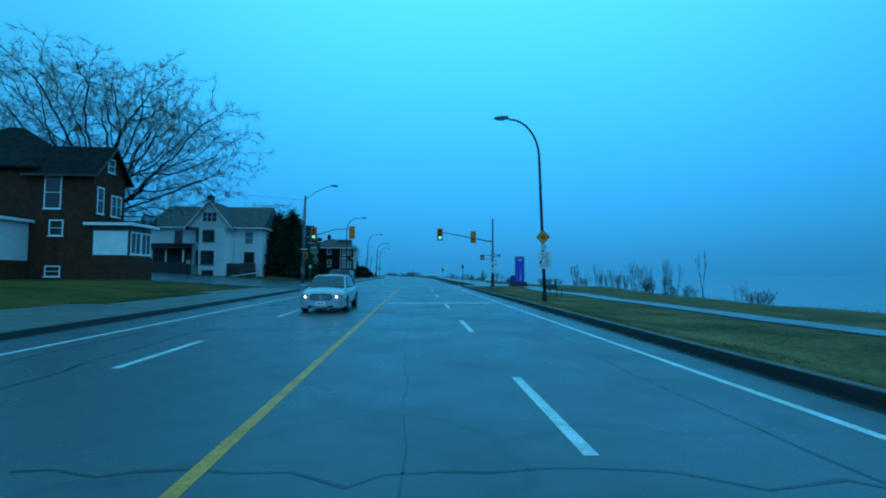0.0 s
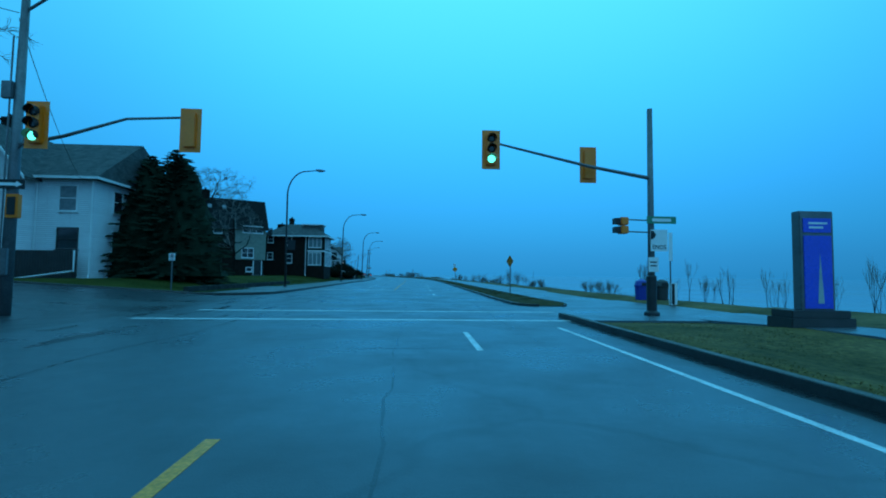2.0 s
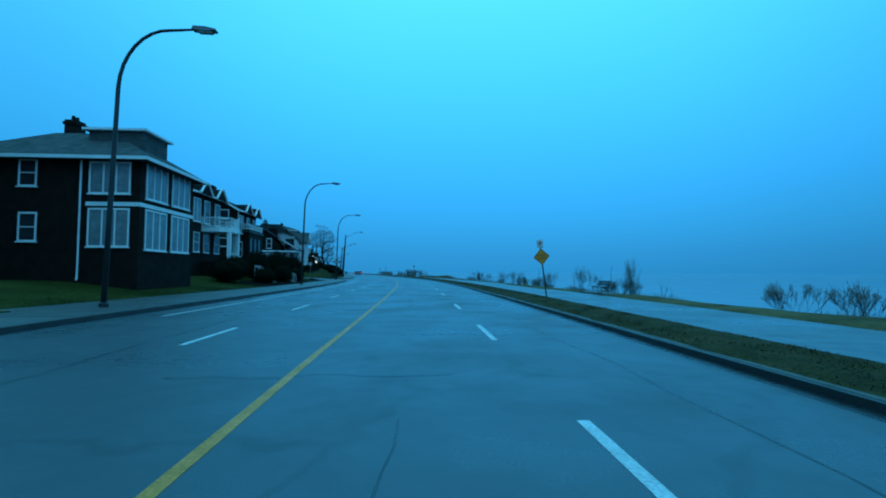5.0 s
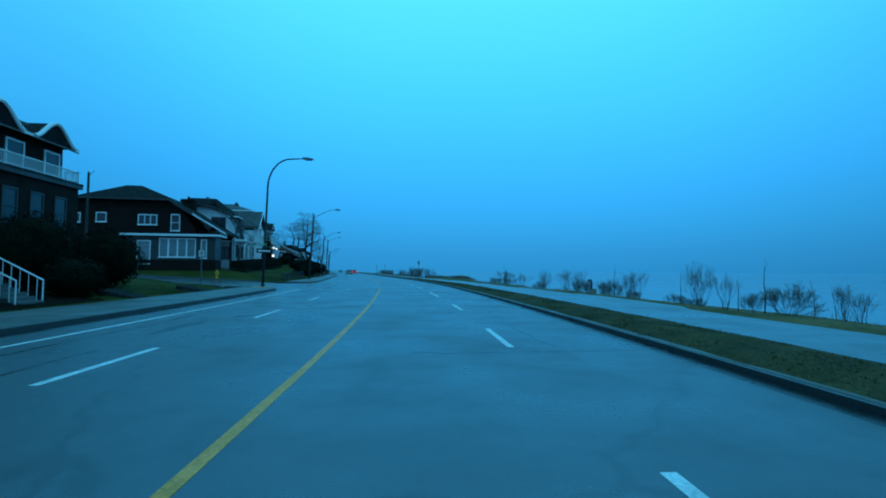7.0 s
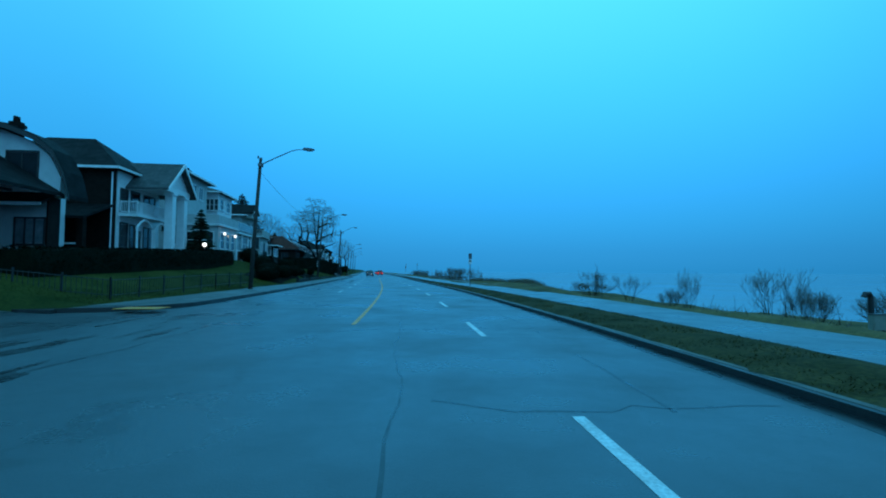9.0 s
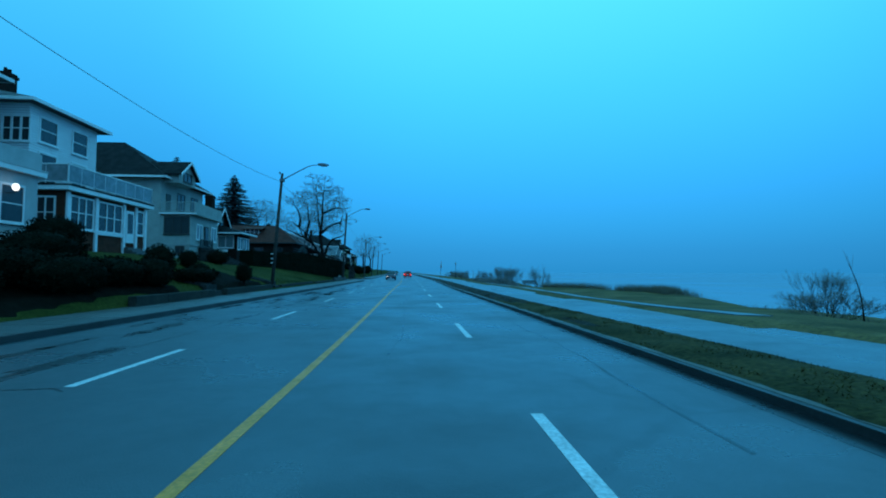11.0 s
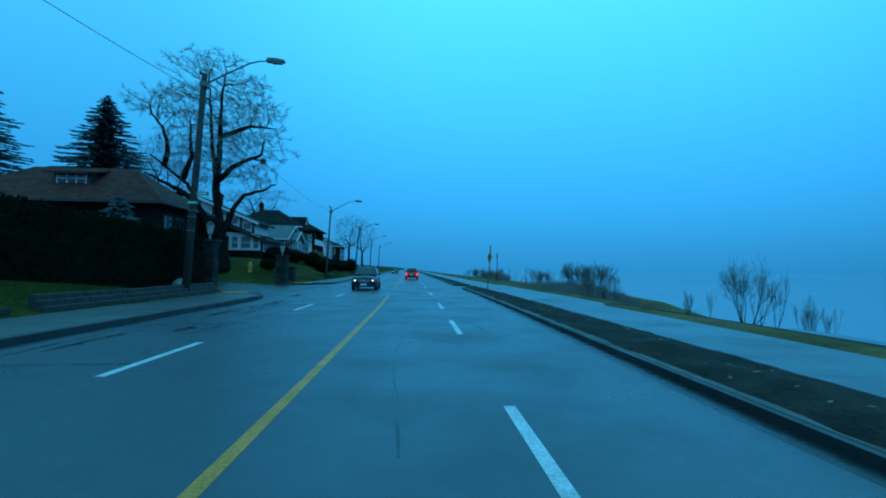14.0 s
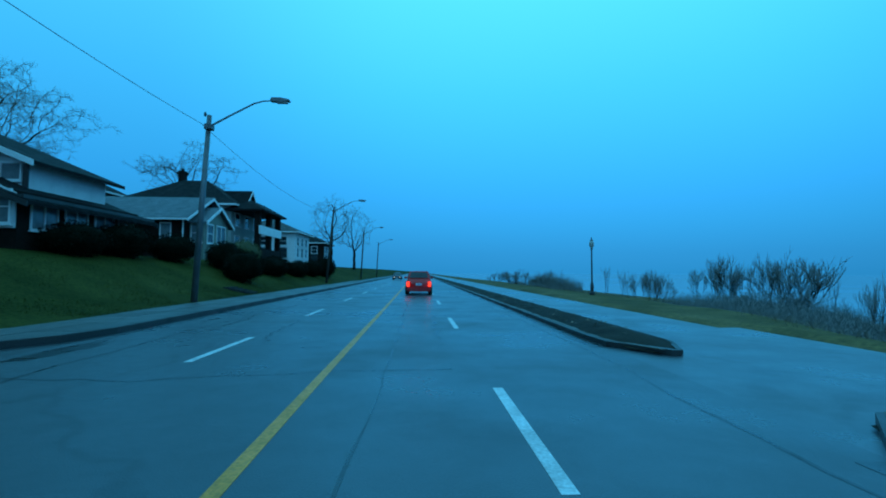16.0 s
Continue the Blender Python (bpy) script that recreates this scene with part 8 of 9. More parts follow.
def diamond(parent, z, w, mat, x=-0.05, label="", y=0.0):
    bm = prism(bmesh.new(), [(y, z - w / 2), (y + w / 2, z), (y, z + w / 2), (y - w / 2, z)], x - 0.012, x, "x")
    p = part("diamond_plate", bm, mat, parent, label)
    t = 0.02
    bm = bmesh.new()
    for a, b in (((0, -1), (1, 0)), ((1, 0), (0, 1)), ((0, 1), (-1, 0)), ((-1, 0), (0, -1))):
        k0, k1 = (w / 2 - 0.03), (w / 2 - 0.06)
        prism(bm, [(y + a[0] * k0, z + a[1] * k0), (y + b[0] * k0, z + b[1] * k0), (y + b[0] * k1, z + b[1] * k1), (y + a[0] * k1, z + a[1] * k1)], x - 0.017, x - 0.0125, "x")
    part("border", bm, BLACK, p)
    return p


def text_on(parent, words, x, y, z, size, mat, name="lettering"):
    cu = bpy.data.curves.new(name, "FONT")
    cu.body, cu.size, cu.extrude, cu.align_x, cu.align_y = words, size, 0.003, "CENTER", "CENTER"
    cu.materials.append(mat)
    ob = new(name, cu)
    ob.parent = parent
    ob.matrix_basis = Matrix.Translation((x, y, z)) @ Euler((math.pi / 2, 0, -math.pi / 2)).to_matrix().to_4x4()
    return ob


# lamps
l1 = davit_lamp(29.87, 10.2, 1, 11.95, "dark curved street lamp carrying road signs")
d_ = diamond(l1, 4.0, 0.95, SIGN_Y, -0.17, "yellow diamond warning plate")
for k in (-0.09, 0.0, 0.09):
    part("mark", boxes((-0.193, -0.185, -0.2 + abs(k), 0.2 - abs(k), 4.0 + k - 0.03, 4.0 + k + 0.02)), BLACK, d_)
sg = sign_plate(l1, "stop_here_plate", -0.06, 2.5, 0.92, 1.1, SIGN_W, -0.16, (), "white plate with black lettering")
for words, y, z in (("STOP", -0.06, 2.87), ("HERE", -0.06, 2.69), ("ON", -0.2, 2.5), ("RED", -0.2, 2.33), ("SIGNAL", -0.06, 2.13)):
    text_on(sg, words, -0.175, y, z, 0.19, BLACK)
bm = prism(bmesh.new(), [(0.06, 2.58), (0.1, 2.62), (0.24, 2.42), (0.30, 2.44), (0.26, 2.26), (0.12, 2.34), (0.19, 2.38)], -0.178, -0.1735, "x")
part("arrow", bm, BLACK, sg)
for s, d in ((89.0, -11.2), (120.3, -10.5), (153.0, -10.2), (182.6, -9.8)):
    lm = davit_lamp(s, d, -1, 11.8 if s < 150 else 11.6)
    if s == 182.6:
        pl = part("one_way_plate", boxes((-0.2, -0.185, -0.62, 0.62, 3.0, 3.38)), BLACK, lm, "black plate with a white arrow")
        bm = prism(bmesh.new(), [(0.52, 3.19), (0.3, 3.32), (0.3, 3.25), (-0.52, 3.25), (-0.52, 3.13), (0.3, 3.13), (0.3, 3.06)], -0.21, -0.2005, "x")
        part("arrow", bm, SIGN_W, pl)
        sign_plate(lm, "name_plate", 0.35, 3.75, 1.1, 0.22, SIGN_G, -0.14, ((0, 0, 0.7, 0.09),), "green street plate", SIGN_W)
    if s == 89.0:
        sign_plate(lm, "plate", -0.5, 4.4, 0.75, 1.0, DARKSTEEL, 0.12)
arm_lamp(217.0, -9.9, 10.4, reach=3.3, lean=3.2, label="street lamp on a leaning timber pole", rad=0.17)
l7 = arm_lamp(255.5, -9.6, 9.75, reach=3.0, lean=4.2, label="street lamp on a leaning timber pole", z=0.6)
for k, zz in enumerate((2.4, 2.0, 1.65)):
    part("band", lathed((0.145, zz), (0.145, zz + 0.08), n=10), SIGN_W, l7)
l8 = arm_lamp(294.2, -9.3, 11.2, reach=3.1, lean=3.0, label="tall timber utility pole with lamp arm", rad=0.19)
for yy, zz in ((-0.75, 5.05), (-0.3, 4.6)):
    sign_plate(l8, "street_plate", yy, zz, 0.62, 0.16, SIGN_G, -0.2, ((0, 0, 0.4, 0.07),), "green street name plate", SIGN_W)
for zz in (3.2, 3.9, 4.2):
    part("band", lathed((0.2, zz), (0.2, zz + 0.05), n=10), STEEL, l8).location = (0, -zz * 0.05, 0)
arm_lamp(328.0, -8.5, 9.0, reach=2.95, lean=3.1, mat=STEEL, label="street lamp on a pale steel pole", z=0.2)
arm_lamp(362.0, -9.0, 9.4, reach=3.0, lean=5.0, label="street lamp on a timber pole")
arm_lamp(396.0, -9.0, 9.4, reach=3.0, lean=3.0, label="street lamp on a timber pole")
arm_lamp(430.0, -9.0, 9.4, reach=3.0, lean=3.0, label="street lamp on a timber pole")
# cables
def cable(a, b, sag, r=0.014, label="thin black sagging overhead cable"):
    a, b = Vector(a), Vector(b)
    pts = []
    for i in range(17):
        q = i / 16
        p = a.lerp(b, q)
        p.z -= sag * 4 * q * (1 - q)
        pts.append(p)
    ob = ob_of("cable", tubes((pts, r), n=4), BLACK)
    tagged(ob, label, "cable", "overhead cables")


T7, T8, T9, T10, T11 = P(255.2, -9.2, 9.1), P(294.2, -9.2, 10.4), P(328.0, -8.4, 8.6), P(362.0, -9.2, 8.9), P(396, -9.2, 8.9)
T6 = P(217.0, -9.6, 9.6)
cable(T6, T7, 0.9)
cable(T7, T8, 0.9)
cable(T8, T9, 0.8)
cable(T9, T10, 0.8)
cable(T10, T11, 0.8)
cable(P(57.4, -11.9, 10.5), P(44, -26.2, 11.0), 0.5)
cable(P(57.4, -11.9, 10.3), P(80, -25, 8.6), 0.7)

# right signal pole: mast arm with two heads, push plates and road signs
sr = thing("traffic_signal", M(59.7, 11.8, 0.0), "steel traffic signal pole with two yellow heads", "traffic signal")
part("pole", tubes(([(0, 0, -0.1), (0, 0, 4), (0, 0, 8.7)], [0.15, 0.13, 0.11]), n=12), STEEL, sr, smooth=True)
part("base", lathed((0.32, -0.1), (0.3, 0.12), (0.2, 0.2), (0.2, 1.6), (0.16, 1.65), n=12), DARKSTEEL, sr)
part("mast_arm", tubes(([(0, 0.1, 5.75), (0.1, 2.6, 6.2), (-0.3, 5.0, 6.6), (-0.7, 6.7, 6.85)], [0.085, 0.07, 0.055, 0.045]), n=8), STEEL, sr)
signal_head(sr, -0.8, 6.9, 6.55, -1, True)
signal_head(sr, 0.62, 2.45, 6.38, 1, False)
part("head_bracket", tubes(([(0.1, 2.4, 6.15), (0.5, 2.45, 6.3)], 0.03), n=6), STEEL, sr)
part("walk_bracket", tubes(([(0, 0.1, 3.95), (-0.15, 1.1, 3.95)], 0.03), ([(0, 0.1, 3.45), (-0.15, 1.1, 3.45)], 0.03), n=6), STEEL, sr)
ph = part("walk_signal", boxes((-0.3, 0.12, 1.08, 1.4, 3.36, 3.68), (-0.3, 0.12, 1.08, 1.4, 3.72, 4.04), bev=0.03), SIGNAL_Y, sr, "yellow walk signal box")
part("walk_lens", boxes((-0.26, 0.08, 1.402, 1.62, 3.4, 3.64), (-0.26, 0.08, 1.402, 1.62, 3.76, 4.0)), BLACK, ph, "black visored face")
sign_plate(sr, "street_plate", -0.35, 3.95, 1.25, 0.3, SIGN_G, -0.2, ((0, 0, 0.8, 0.13),), "green street name plate", SIGN_W)
en = sign_plate(sr, "lane_ends_plate", -0.25, 3.1, 0.72, 0.9, SIGN_W, -0.17, (), "white lane plate")
part("symbol_panel", boxes((-0.19, -0.1825, 0.0, -0.0 + 0.1, 3.15, 3.5)), BLACK, en)
bm = prism(bmesh.new(), [(-0.02, 3.17), (0.08, 3.33), (-0.02, 3.49), (-0.12, 3.33)], -0.195, -0.1905, "x")
part("lane_diamond", bm, BLACK, en)
text_on(en, "ENDS", -0.188, -0.25, 2.82, 0.24, BLACK)
sign_plate(sr, "notice", 0.0, 2.1, 0.42, 0.6, SIGN_W, -0.17, ((0, 0.1, 0.28, 0.05), (0, -0.05, 0.28, 0.05)))

# left signal pole: carries a lamp arm too
sl = thing("traffic_signal", M(57.4, -11.8, 0.1), "tall signal and lamp pole at the corner", "traffic signal")
part("pole", tubes(([(0, 0, -0.2), (0, -0.05, 5), (0, -0.1, 10.9)], [0.19, 0.16, 0.12]), n=12), STEEL, sl, smooth=True)
part("lamp_arm", tubes(([(0, -0.1, 10.45), (0, -1.4, 11.4), (0, -2.6, 12.0), (0, -3.3, 12.15)], [0.05, 0.045, 0.04, 0.035]), n=8), STEEL, sl)
hd = part("lamp_head", prism(bmesh.new(), [(-3.2, 12.12), (-3.25, 12.27), (-3.8, 12.27), (-4.05, 12.2), (-4.05, 12.13), (-3.7, 12.05)], -0.16, 0.16, "x"), STEEL, sl)
part("mast_arm", tubes(([(0, -0.1, 5.75), (0, -1.6, 6.1), (0.1, -3.6, 6.8), (0.2, -5.7, 6.95)], [0.08, 0.065, 0.05, 0.045]), n=8), STEEL, sl)
signal_head(sl, -0.9, -1.4, 6.2, -1, True)
signal_head(sl, 0.1, -5.8, 6.45, 1, False)
part("head_bracket", tubes(([(0, -0.1, 5.6), (-0.7, -1.3, 6.0)], 0.035), n=6), STEEL, sl)
ow = sign_plate(sl, "one_way_plate", -0.15, 4.35, 0.95, 0.32, BLACK, -0.24, (), "black plate with a white arrow")
part("arrow", prism(bmesh.new(), [(-0.55, 4.35), (-0.35, 4.45), (-0.35, 4.4), (0.25, 4.4), (0.25, 4.3), (-0.35, 4.3), (-0.35, 4.25)], -0.26, -0.253, "x"), SIGN_W, ow)
ph = part("walk_signal", boxes((-0.4, -0.2, -0.55, -0.15, 3.2, 4.0), bev=0.02), SIGNAL_Y, sl, "yellow walk signal box")
part("walk_lens", boxes((-0.42, -0.402, -0.48, -0.22, 3.3, 3.9)), BLACK, ph)
part("control_box", boxes((-0.3, -0.17, -0.2, 0.2, 1.3, 2.2), bev=0.02), STEEL, sl)
part("conduit", tubes(([(-0.17, 0.12, 0), (-0.16, 0.1, 9.5)], 0.03), n=6), STEEL, sl)
part("transformer_bracket", boxes((-0.25, -0.1, 0.0, 0.35, 7.3, 7.9), bev=0.02), STEEL, sl)

# blue park pylon
py = thing("information_pylon", M(54.4, 14.0, 0.15), "tall blue information pylon on timber base", "sign")
part("base", boxes((-0.5, 0.5, -1.0, 1.0, -0.2, 0.28), (-0.42, 0.42, -0.92, 0.92, 0.28, 0.5), bev=0.02), DARKTRIM, py, "dark stepped timber base")
part("case", boxes((-0.16, 0.16, -0.68, 0.40, 0.5, 3.5), bev=0.02), STEEL, py, "grey metal case")
bp_ = part("panel", boxes((-0.185, -0.1605, -0.58, 0.30, 0.55, 2.75)), BLUE, py, "deep blue panel")
hp = part("header", boxes((-0.185, -0.1605, -0.58, 0.30, 2.85, 3.28)), BLUE, py)
for y, z, w in ((-0.16, 3.13, 0.6), (-0.1, 3.0, 0.45)):
    part("mark", boxes((-0.192, -0.1855, y - w / 2, y + w / 2, z - 0.03, z + 0.03)), SIGN_W, hp)
part("streak", prism(bmesh.new(), [(-0.3, 0.7), (-0.1, 0.7), (-0.2, 2.2)], -0.19, -0.1855, "x"), LANTERN, bp_, "pale blue wave mark")

# bins and bollard sign by the entrance
def litter_bin(s, d, mat, label):
    b = thing("litter_bin", M(s, d, 0.0), label, "litter bin", "park litter bins")
    part("body", lathed((0.34, 0), (0.38, 0.1), (0.42, 0.9), (0.44, 0.95), n=16), mat, b)
    part("lid", lathed((0.46, 0.95), (0.46, 1.02), (0.36, 1.3), (0.12, 1.42), n=16), mat, b)
    part("flap", boxes((-0.47, -0.36, -0.18, 0.18, 1.02, 1.2)), BLACK, b)


litter_bin(70.5, 16.75, BLUE_D, "blue plastic litter bin")
litter_bin(70.5, 18.1, DARKTRIM, "dark green-black plastic litter bin")
bo = thing("bus_stop_post", M(66.4, 16.4, 0.0), "slim post with pale cabinet at its foot", "post")
part("pole", tubes(([(0, 0, 0), (0, 0, 4.1)], 0.04), n=8), STEEL, bo)
cb = part("cabinet", boxes((-0.16, 0.16, -0.3, 0.02, 0, 1.25), bev=0.02), SIGN_W, bo)
part("cabinet_door", boxes((-0.17, -0.161, -0.14, 0.02, 0.05, 1.22)), BLACK, cb, "dark left part of the cabinet front")
part("flag", boxes((-0.07, -0.045, -0.1, 0.1, 2.5, 4.1)), SIGN_W, bo, "narrow pale upright plate")


def bench(s, d, turn, label, length=1.9):
    b = thing("bench", M(s, d, ground_z(s, d), turn), label, "bench", "park benches")
    L = length / 2
    for x in (-L * 0.8, L * 0.8):
        part("frame_leg", tubes(([(x, 0.28, 0), (x, 0.24, 0.42), (x, -0.22, 0.44), (x, -0.36, 0.9)], 0.03), n=6), DARKSTEEL, b)
        part("frame_leg", tubes(([(x, -0.24, 0), (x, -0.22, 0.44)], 0.03), n=6), DARKSTEEL, b)
    for i in range(4):
        part("seat_slat", boxes((-L, L, -0.2 + i * 0.125, -0.1 + i * 0.125, 0.45, 0.49)), TIMBER, b)
    for i in range(3):
        z = 0.56 + i * 0.125
        part("back_slat", boxes((-L, L, -0.30 - i * 0.045, -0.265 - i * 0.045, z, z + 0.1)), TIMBER, b)


bench(38.6, 13.4, 200, "dark slatted bench facing the lake path")
bench(278.9, 18.2, 100, "dark slatted bench facing the lake", 2.2)
bench(134.25, 15.45, 0, "dark bench at the edge of the shore lane", 2.1)
ribbon("bench_pad", 132.6, 136.6, lambda s: SERVICE(s) + 0.06, lambda s: SERVICE(s) + 1.15, 0.1, 0.2, CONCRETE, "small concrete pad below the bench", st=1.0)


def road_sign(s, d, label, post=3.0, mat=None, lean=0.0, turn=0.0):
    r = thing("road_sign", M(s, d, 0.1) @ Matrix.Rotation(math.radians(lean), 4, "X") @ Matrix.Rotation(math.radians(turn), 4, "Z"), label, "road sign")
    part("post", boxes((-0.03, 0.03, -0.035, 0.035, -0.3, post)), mat or STEEL, r)
    return r


# checkerboard arrow signs on the median
def arrow_sign(s, d, zc, extra, label, turn=-68.0, lean=0.0):
    r = road_sign(s, d, label, zc + 0.45 + (0.4 if extra else 0), lean=lean, turn=turn)
    dm = diamond(r, zc, 1.06, SIGN_Y, -0.035, "yellow diamond with black checks and arrow")
    q = 0.086
    for i in range(-5, 6):
        for j in range(-5, 6):
            y, z = i * q, j * q
            if (i + j) % 2 == 0 and abs(y) + abs(z) < 0.47 and not (abs(z) < 0.15 and abs(y) < 0.24):
                part("check", boxes((-0.054, -0.0525, y - q * 0.5, y + q * 0.5, zc + z - q * 0.5, zc + z + q * 0.5)), BLACK, dm)
    part("arrow", prism(bmesh.new(), [(-0.21, zc), (-0.09, zc + 0.075), (-0.09, zc + 0.028), (0.09, zc + 0.028), (0.09, zc + 0.075), (0.21, zc), (0.09, zc - 0.075), (0.09, zc - 0.028), (-0.09, zc - 0.028), (-0.09, zc - 0.075)], -0.055, -0.0525, "x"), BLACK, dm)
    if extra:
        parking_plate(r, 0.0, zc + 0.76)
    return r


def parking_plate(r, y, z):
    p = sign_plate(r, "parking_plate", y, z, 0.42, 0.5, SIGN_W, -0.035, ((0, -0.2, 0.3, 0.04),), "white plate with red ring")
    part("ring", tubes(([(-0.05, y + 0.13 * math.cos(a * math.tau / 14), z + 0.04 + 0.13 * math.sin(a * math.tau / 14)) for a in range(15)], 0.018), n=5), RED_S, p)
    part("letter_bar", boxes((-0.054, -0.0475, y - 0.05, y + 0.05, z - 0.03, z + 0.11)), BLACK, p)


arrow_sign(80.0, 10.03, 2.66, False, "yellow checkered arrow sign on steel post")
arrow_sign(308.44, 8.05, 2.52, True, "yellow checkered arrow sign below parking plate", -80.0, 4.5)
s2 = road_sign(129.2, 9.95, "yellow diamond warning sign below parking plate", 3.4, DARKSTEEL, lean=-7.0)
dm = diamond(s2, 2.46, 1.04, SIGN_Y, -0.035, "yellow diamond warning plate")
text_on(dm, "PAVEMENT", -0.053, 0.0, 2.54, 0.13, BLACK)
text_on(dm, "NARROWS", -0.053, 0.0, 2.36, 0.13, BLACK)
parking_plate(s2, 0.0, 3.26)
parking_plate_at = sign_plate(l1, "parking_plate", 0.0, 3.36, 0.36, 0.42, SIGN_W, -0.16, (), "white plate with red ring")
part("ring", tubes(([(-0.178, 0.12 * math.cos(a * math.tau / 14), 3.38 + 0.12 * math.sin(a * math.tau / 14)) for a in range(15)], 0.016), n=5), RED_S, parking_plate_at)
s3 = road_sign(221.0, 8.1, "small white plates on a steel post", 3.1)
sign_plate(s3, "plate", 0.0, 2.85, 0.3, 0.5, STEEL, -0.035, ((0, 0.1, 0.2, 0.08),))
sign_plate(s3, "plate", 0.0, 2.35, 0.3, 0.4, SIGN_W, -0.035, ((0, 0.05, 0.2, 0.12),))
s4 = road_sign(0.0, 0.0, "white parking plate on a post", 2.6)
s4.matrix_world = M(73.4, -14.5, 0.15)
parking_plate(s4, 0.0, 2.4)
s6 = road_sign(0.0, 0.0, "white parking plate on a slim post", 2.6)
s6.matrix_world = M(179.2, -13.6, 0.4)
parking_plate(s6, 0.0, 2.4)
s5 = road_sign(0.0, 0.0, "white plate on a short timber post", 3.4, TIMBER)
s5.matrix_world = M(62.0, -27.5, 0.7)
parking_plate(s5, 0.0, 2.2)

# cast iron park lamp on the shore
pl = thing("park_lamp", M(339.2, 14.7, -0.02), "slim black park lamp with pale globe", "street lamp")
part("post", lathed((0.2, -0.1), (0.2, 0.15), (0.12, 0.3), (0.11, 0.8), (0.06, 0.95), (0.05, 3.3), (0.09, 3.35), (0.07, 3.45), n=12), DARKSTEEL, pl)
part("globe", lathed((0.08, 3.45), (0.17, 3.6), (0.18, 3.8), (0.1, 4.0), n=12), LANTERN, pl, "pale glass globe")
part("finial", lathed((0.12, 4.0), (0.05, 4.08), (0.01, 4.25), n=10), DARKSTEEL, pl)
# utility meter post on the shore
mt = thing("meter_post", M(207.9, 33.2, ground_z(207.9, 33.2)), "grey-green metal meter cabinet on a dark pipe", "utility box")
mz = -2.3 - ground_z(207.9, 33.2)
part("pipe", tubes(([(0, 0, -0.3), (0, 0, mz + 2.3), (0, 0.1, mz + 2.5), (0, 0.4, mz + 2.5), (0, 0.5, mz + 2.3)], 0.17), n=10), DARKSTEEL, mt)
cb = part("cabinet", boxes((-0.6, -0.18, -0.52, 0.52, mz + 0.1, mz + 1.15), bev=0.03), STUCCO, mt)
part("lid", boxes((-0.66, -0.14, -0.58, 0.58, mz + 1.15, mz + 1.2)), STEEL, cb)
for y in (-0.4, 0.4):
    part("leg", boxes((-0.45, -0.35, y - 0.05, y + 0.05, -0.3, mz + 0.1)), DARKSTEEL, mt)


def hydrant(s, d, label):
    h = thing("fire_hydrant", M(s, d, ground_z(s, d)), label, "fire hydrant", "yellow fire hydrants")
    part("barrel", lathed((0.19, -0.1), (0.19, 0.06), (0.13, 0.1), (0.13, 0.6), (0.17, 0.62), (0.17, 0.68), n=14), HYDRANT, h)
    part("bonnet", lathed((0.16, 0.68), (0.14, 0.8), (0.06, 0.87), (0.04, 0.95), n=14), HYDRANT, h)
    for y in (-1, 1):
        part("nozzle", tubes(([(0, y * 0.1, 0.5), (0, y * 0.24, 0.5)], 0.06), n=10), HYDRANT, h)
    part("nozzle", tubes(([(-0.1, 0, 0.45), (-0.24, 0, 0.45)], 0.08), n=10), HYDRANT, h)


hydrant(198.3, -18.35, "yellow fire hydrant on the corner lawn")
hydrant(315.8, -13.4, "yellow fire hydrant on the corner lawn")


# stone gate pillars, low walls, fence, steps
def pillar(s, d, h, w, lamp, label):
    z = ground_z(s, d)
    r = thing("gate_pillar", M(s, d, max(0.1, z)), label, "pillar", "stone gate pillars")
    rng = random.Random(int(s))
    rows = int(h / 0.26)
    for i in range(rows):
        z0, z1 = h * i / rows, h * (i + 1) / rows - 0.02
        for k in range(2):
            e = rng.uniform(-0.03, 0.03)
            part("stone", boxes((-w / 2 + e, w / 2 - e, (-w / 2 if k == 0 else 0.02 + e) + e, (-0.02 + e if k == 0 else w / 2) + e * 0.5, z0, z1), bev=0.02), STONE, r)
    part("core", boxes((-w / 2 + 0.06, w / 2 - 0.06, -w / 2 + 0.06, w / 2 - 0.06, -0.3, h - 0.03)), STONE, r)
    part("cap", boxes((-w / 2 - 0.12, w / 2 + 0.12, -w / 2 - 0.12, w / 2 + 0.12, h - 0.02, h + 0.14), bev=0.03), STONE, r)
    if lamp:
        l = part("lantern", lathed((0.05, h + 0.14), (0.05, h + 0.4), (0.13, h + 0.45), (0.22, h + 0.95), (0.2, h + 1.0), n=8), LANTERN, r, "pale glass lantern")
        part("lantern_cap", lathed((0.26, h + 1.0), (0.2, h + 1.08), (0.05, h + 1.2), n=8), DARKSTEEL, l)


pillar(298.3, -9.9, 2.9, 0.75, True, "fieldstone gate pillar with a lantern")
pillar(314.5, -10.1, 2.45, 0.95, True, "broad fieldstone pillar with a lantern")
pillar(317.0, -10.0, 1.1, 0.9, False, "low fieldstone pillar on the corner lawn")


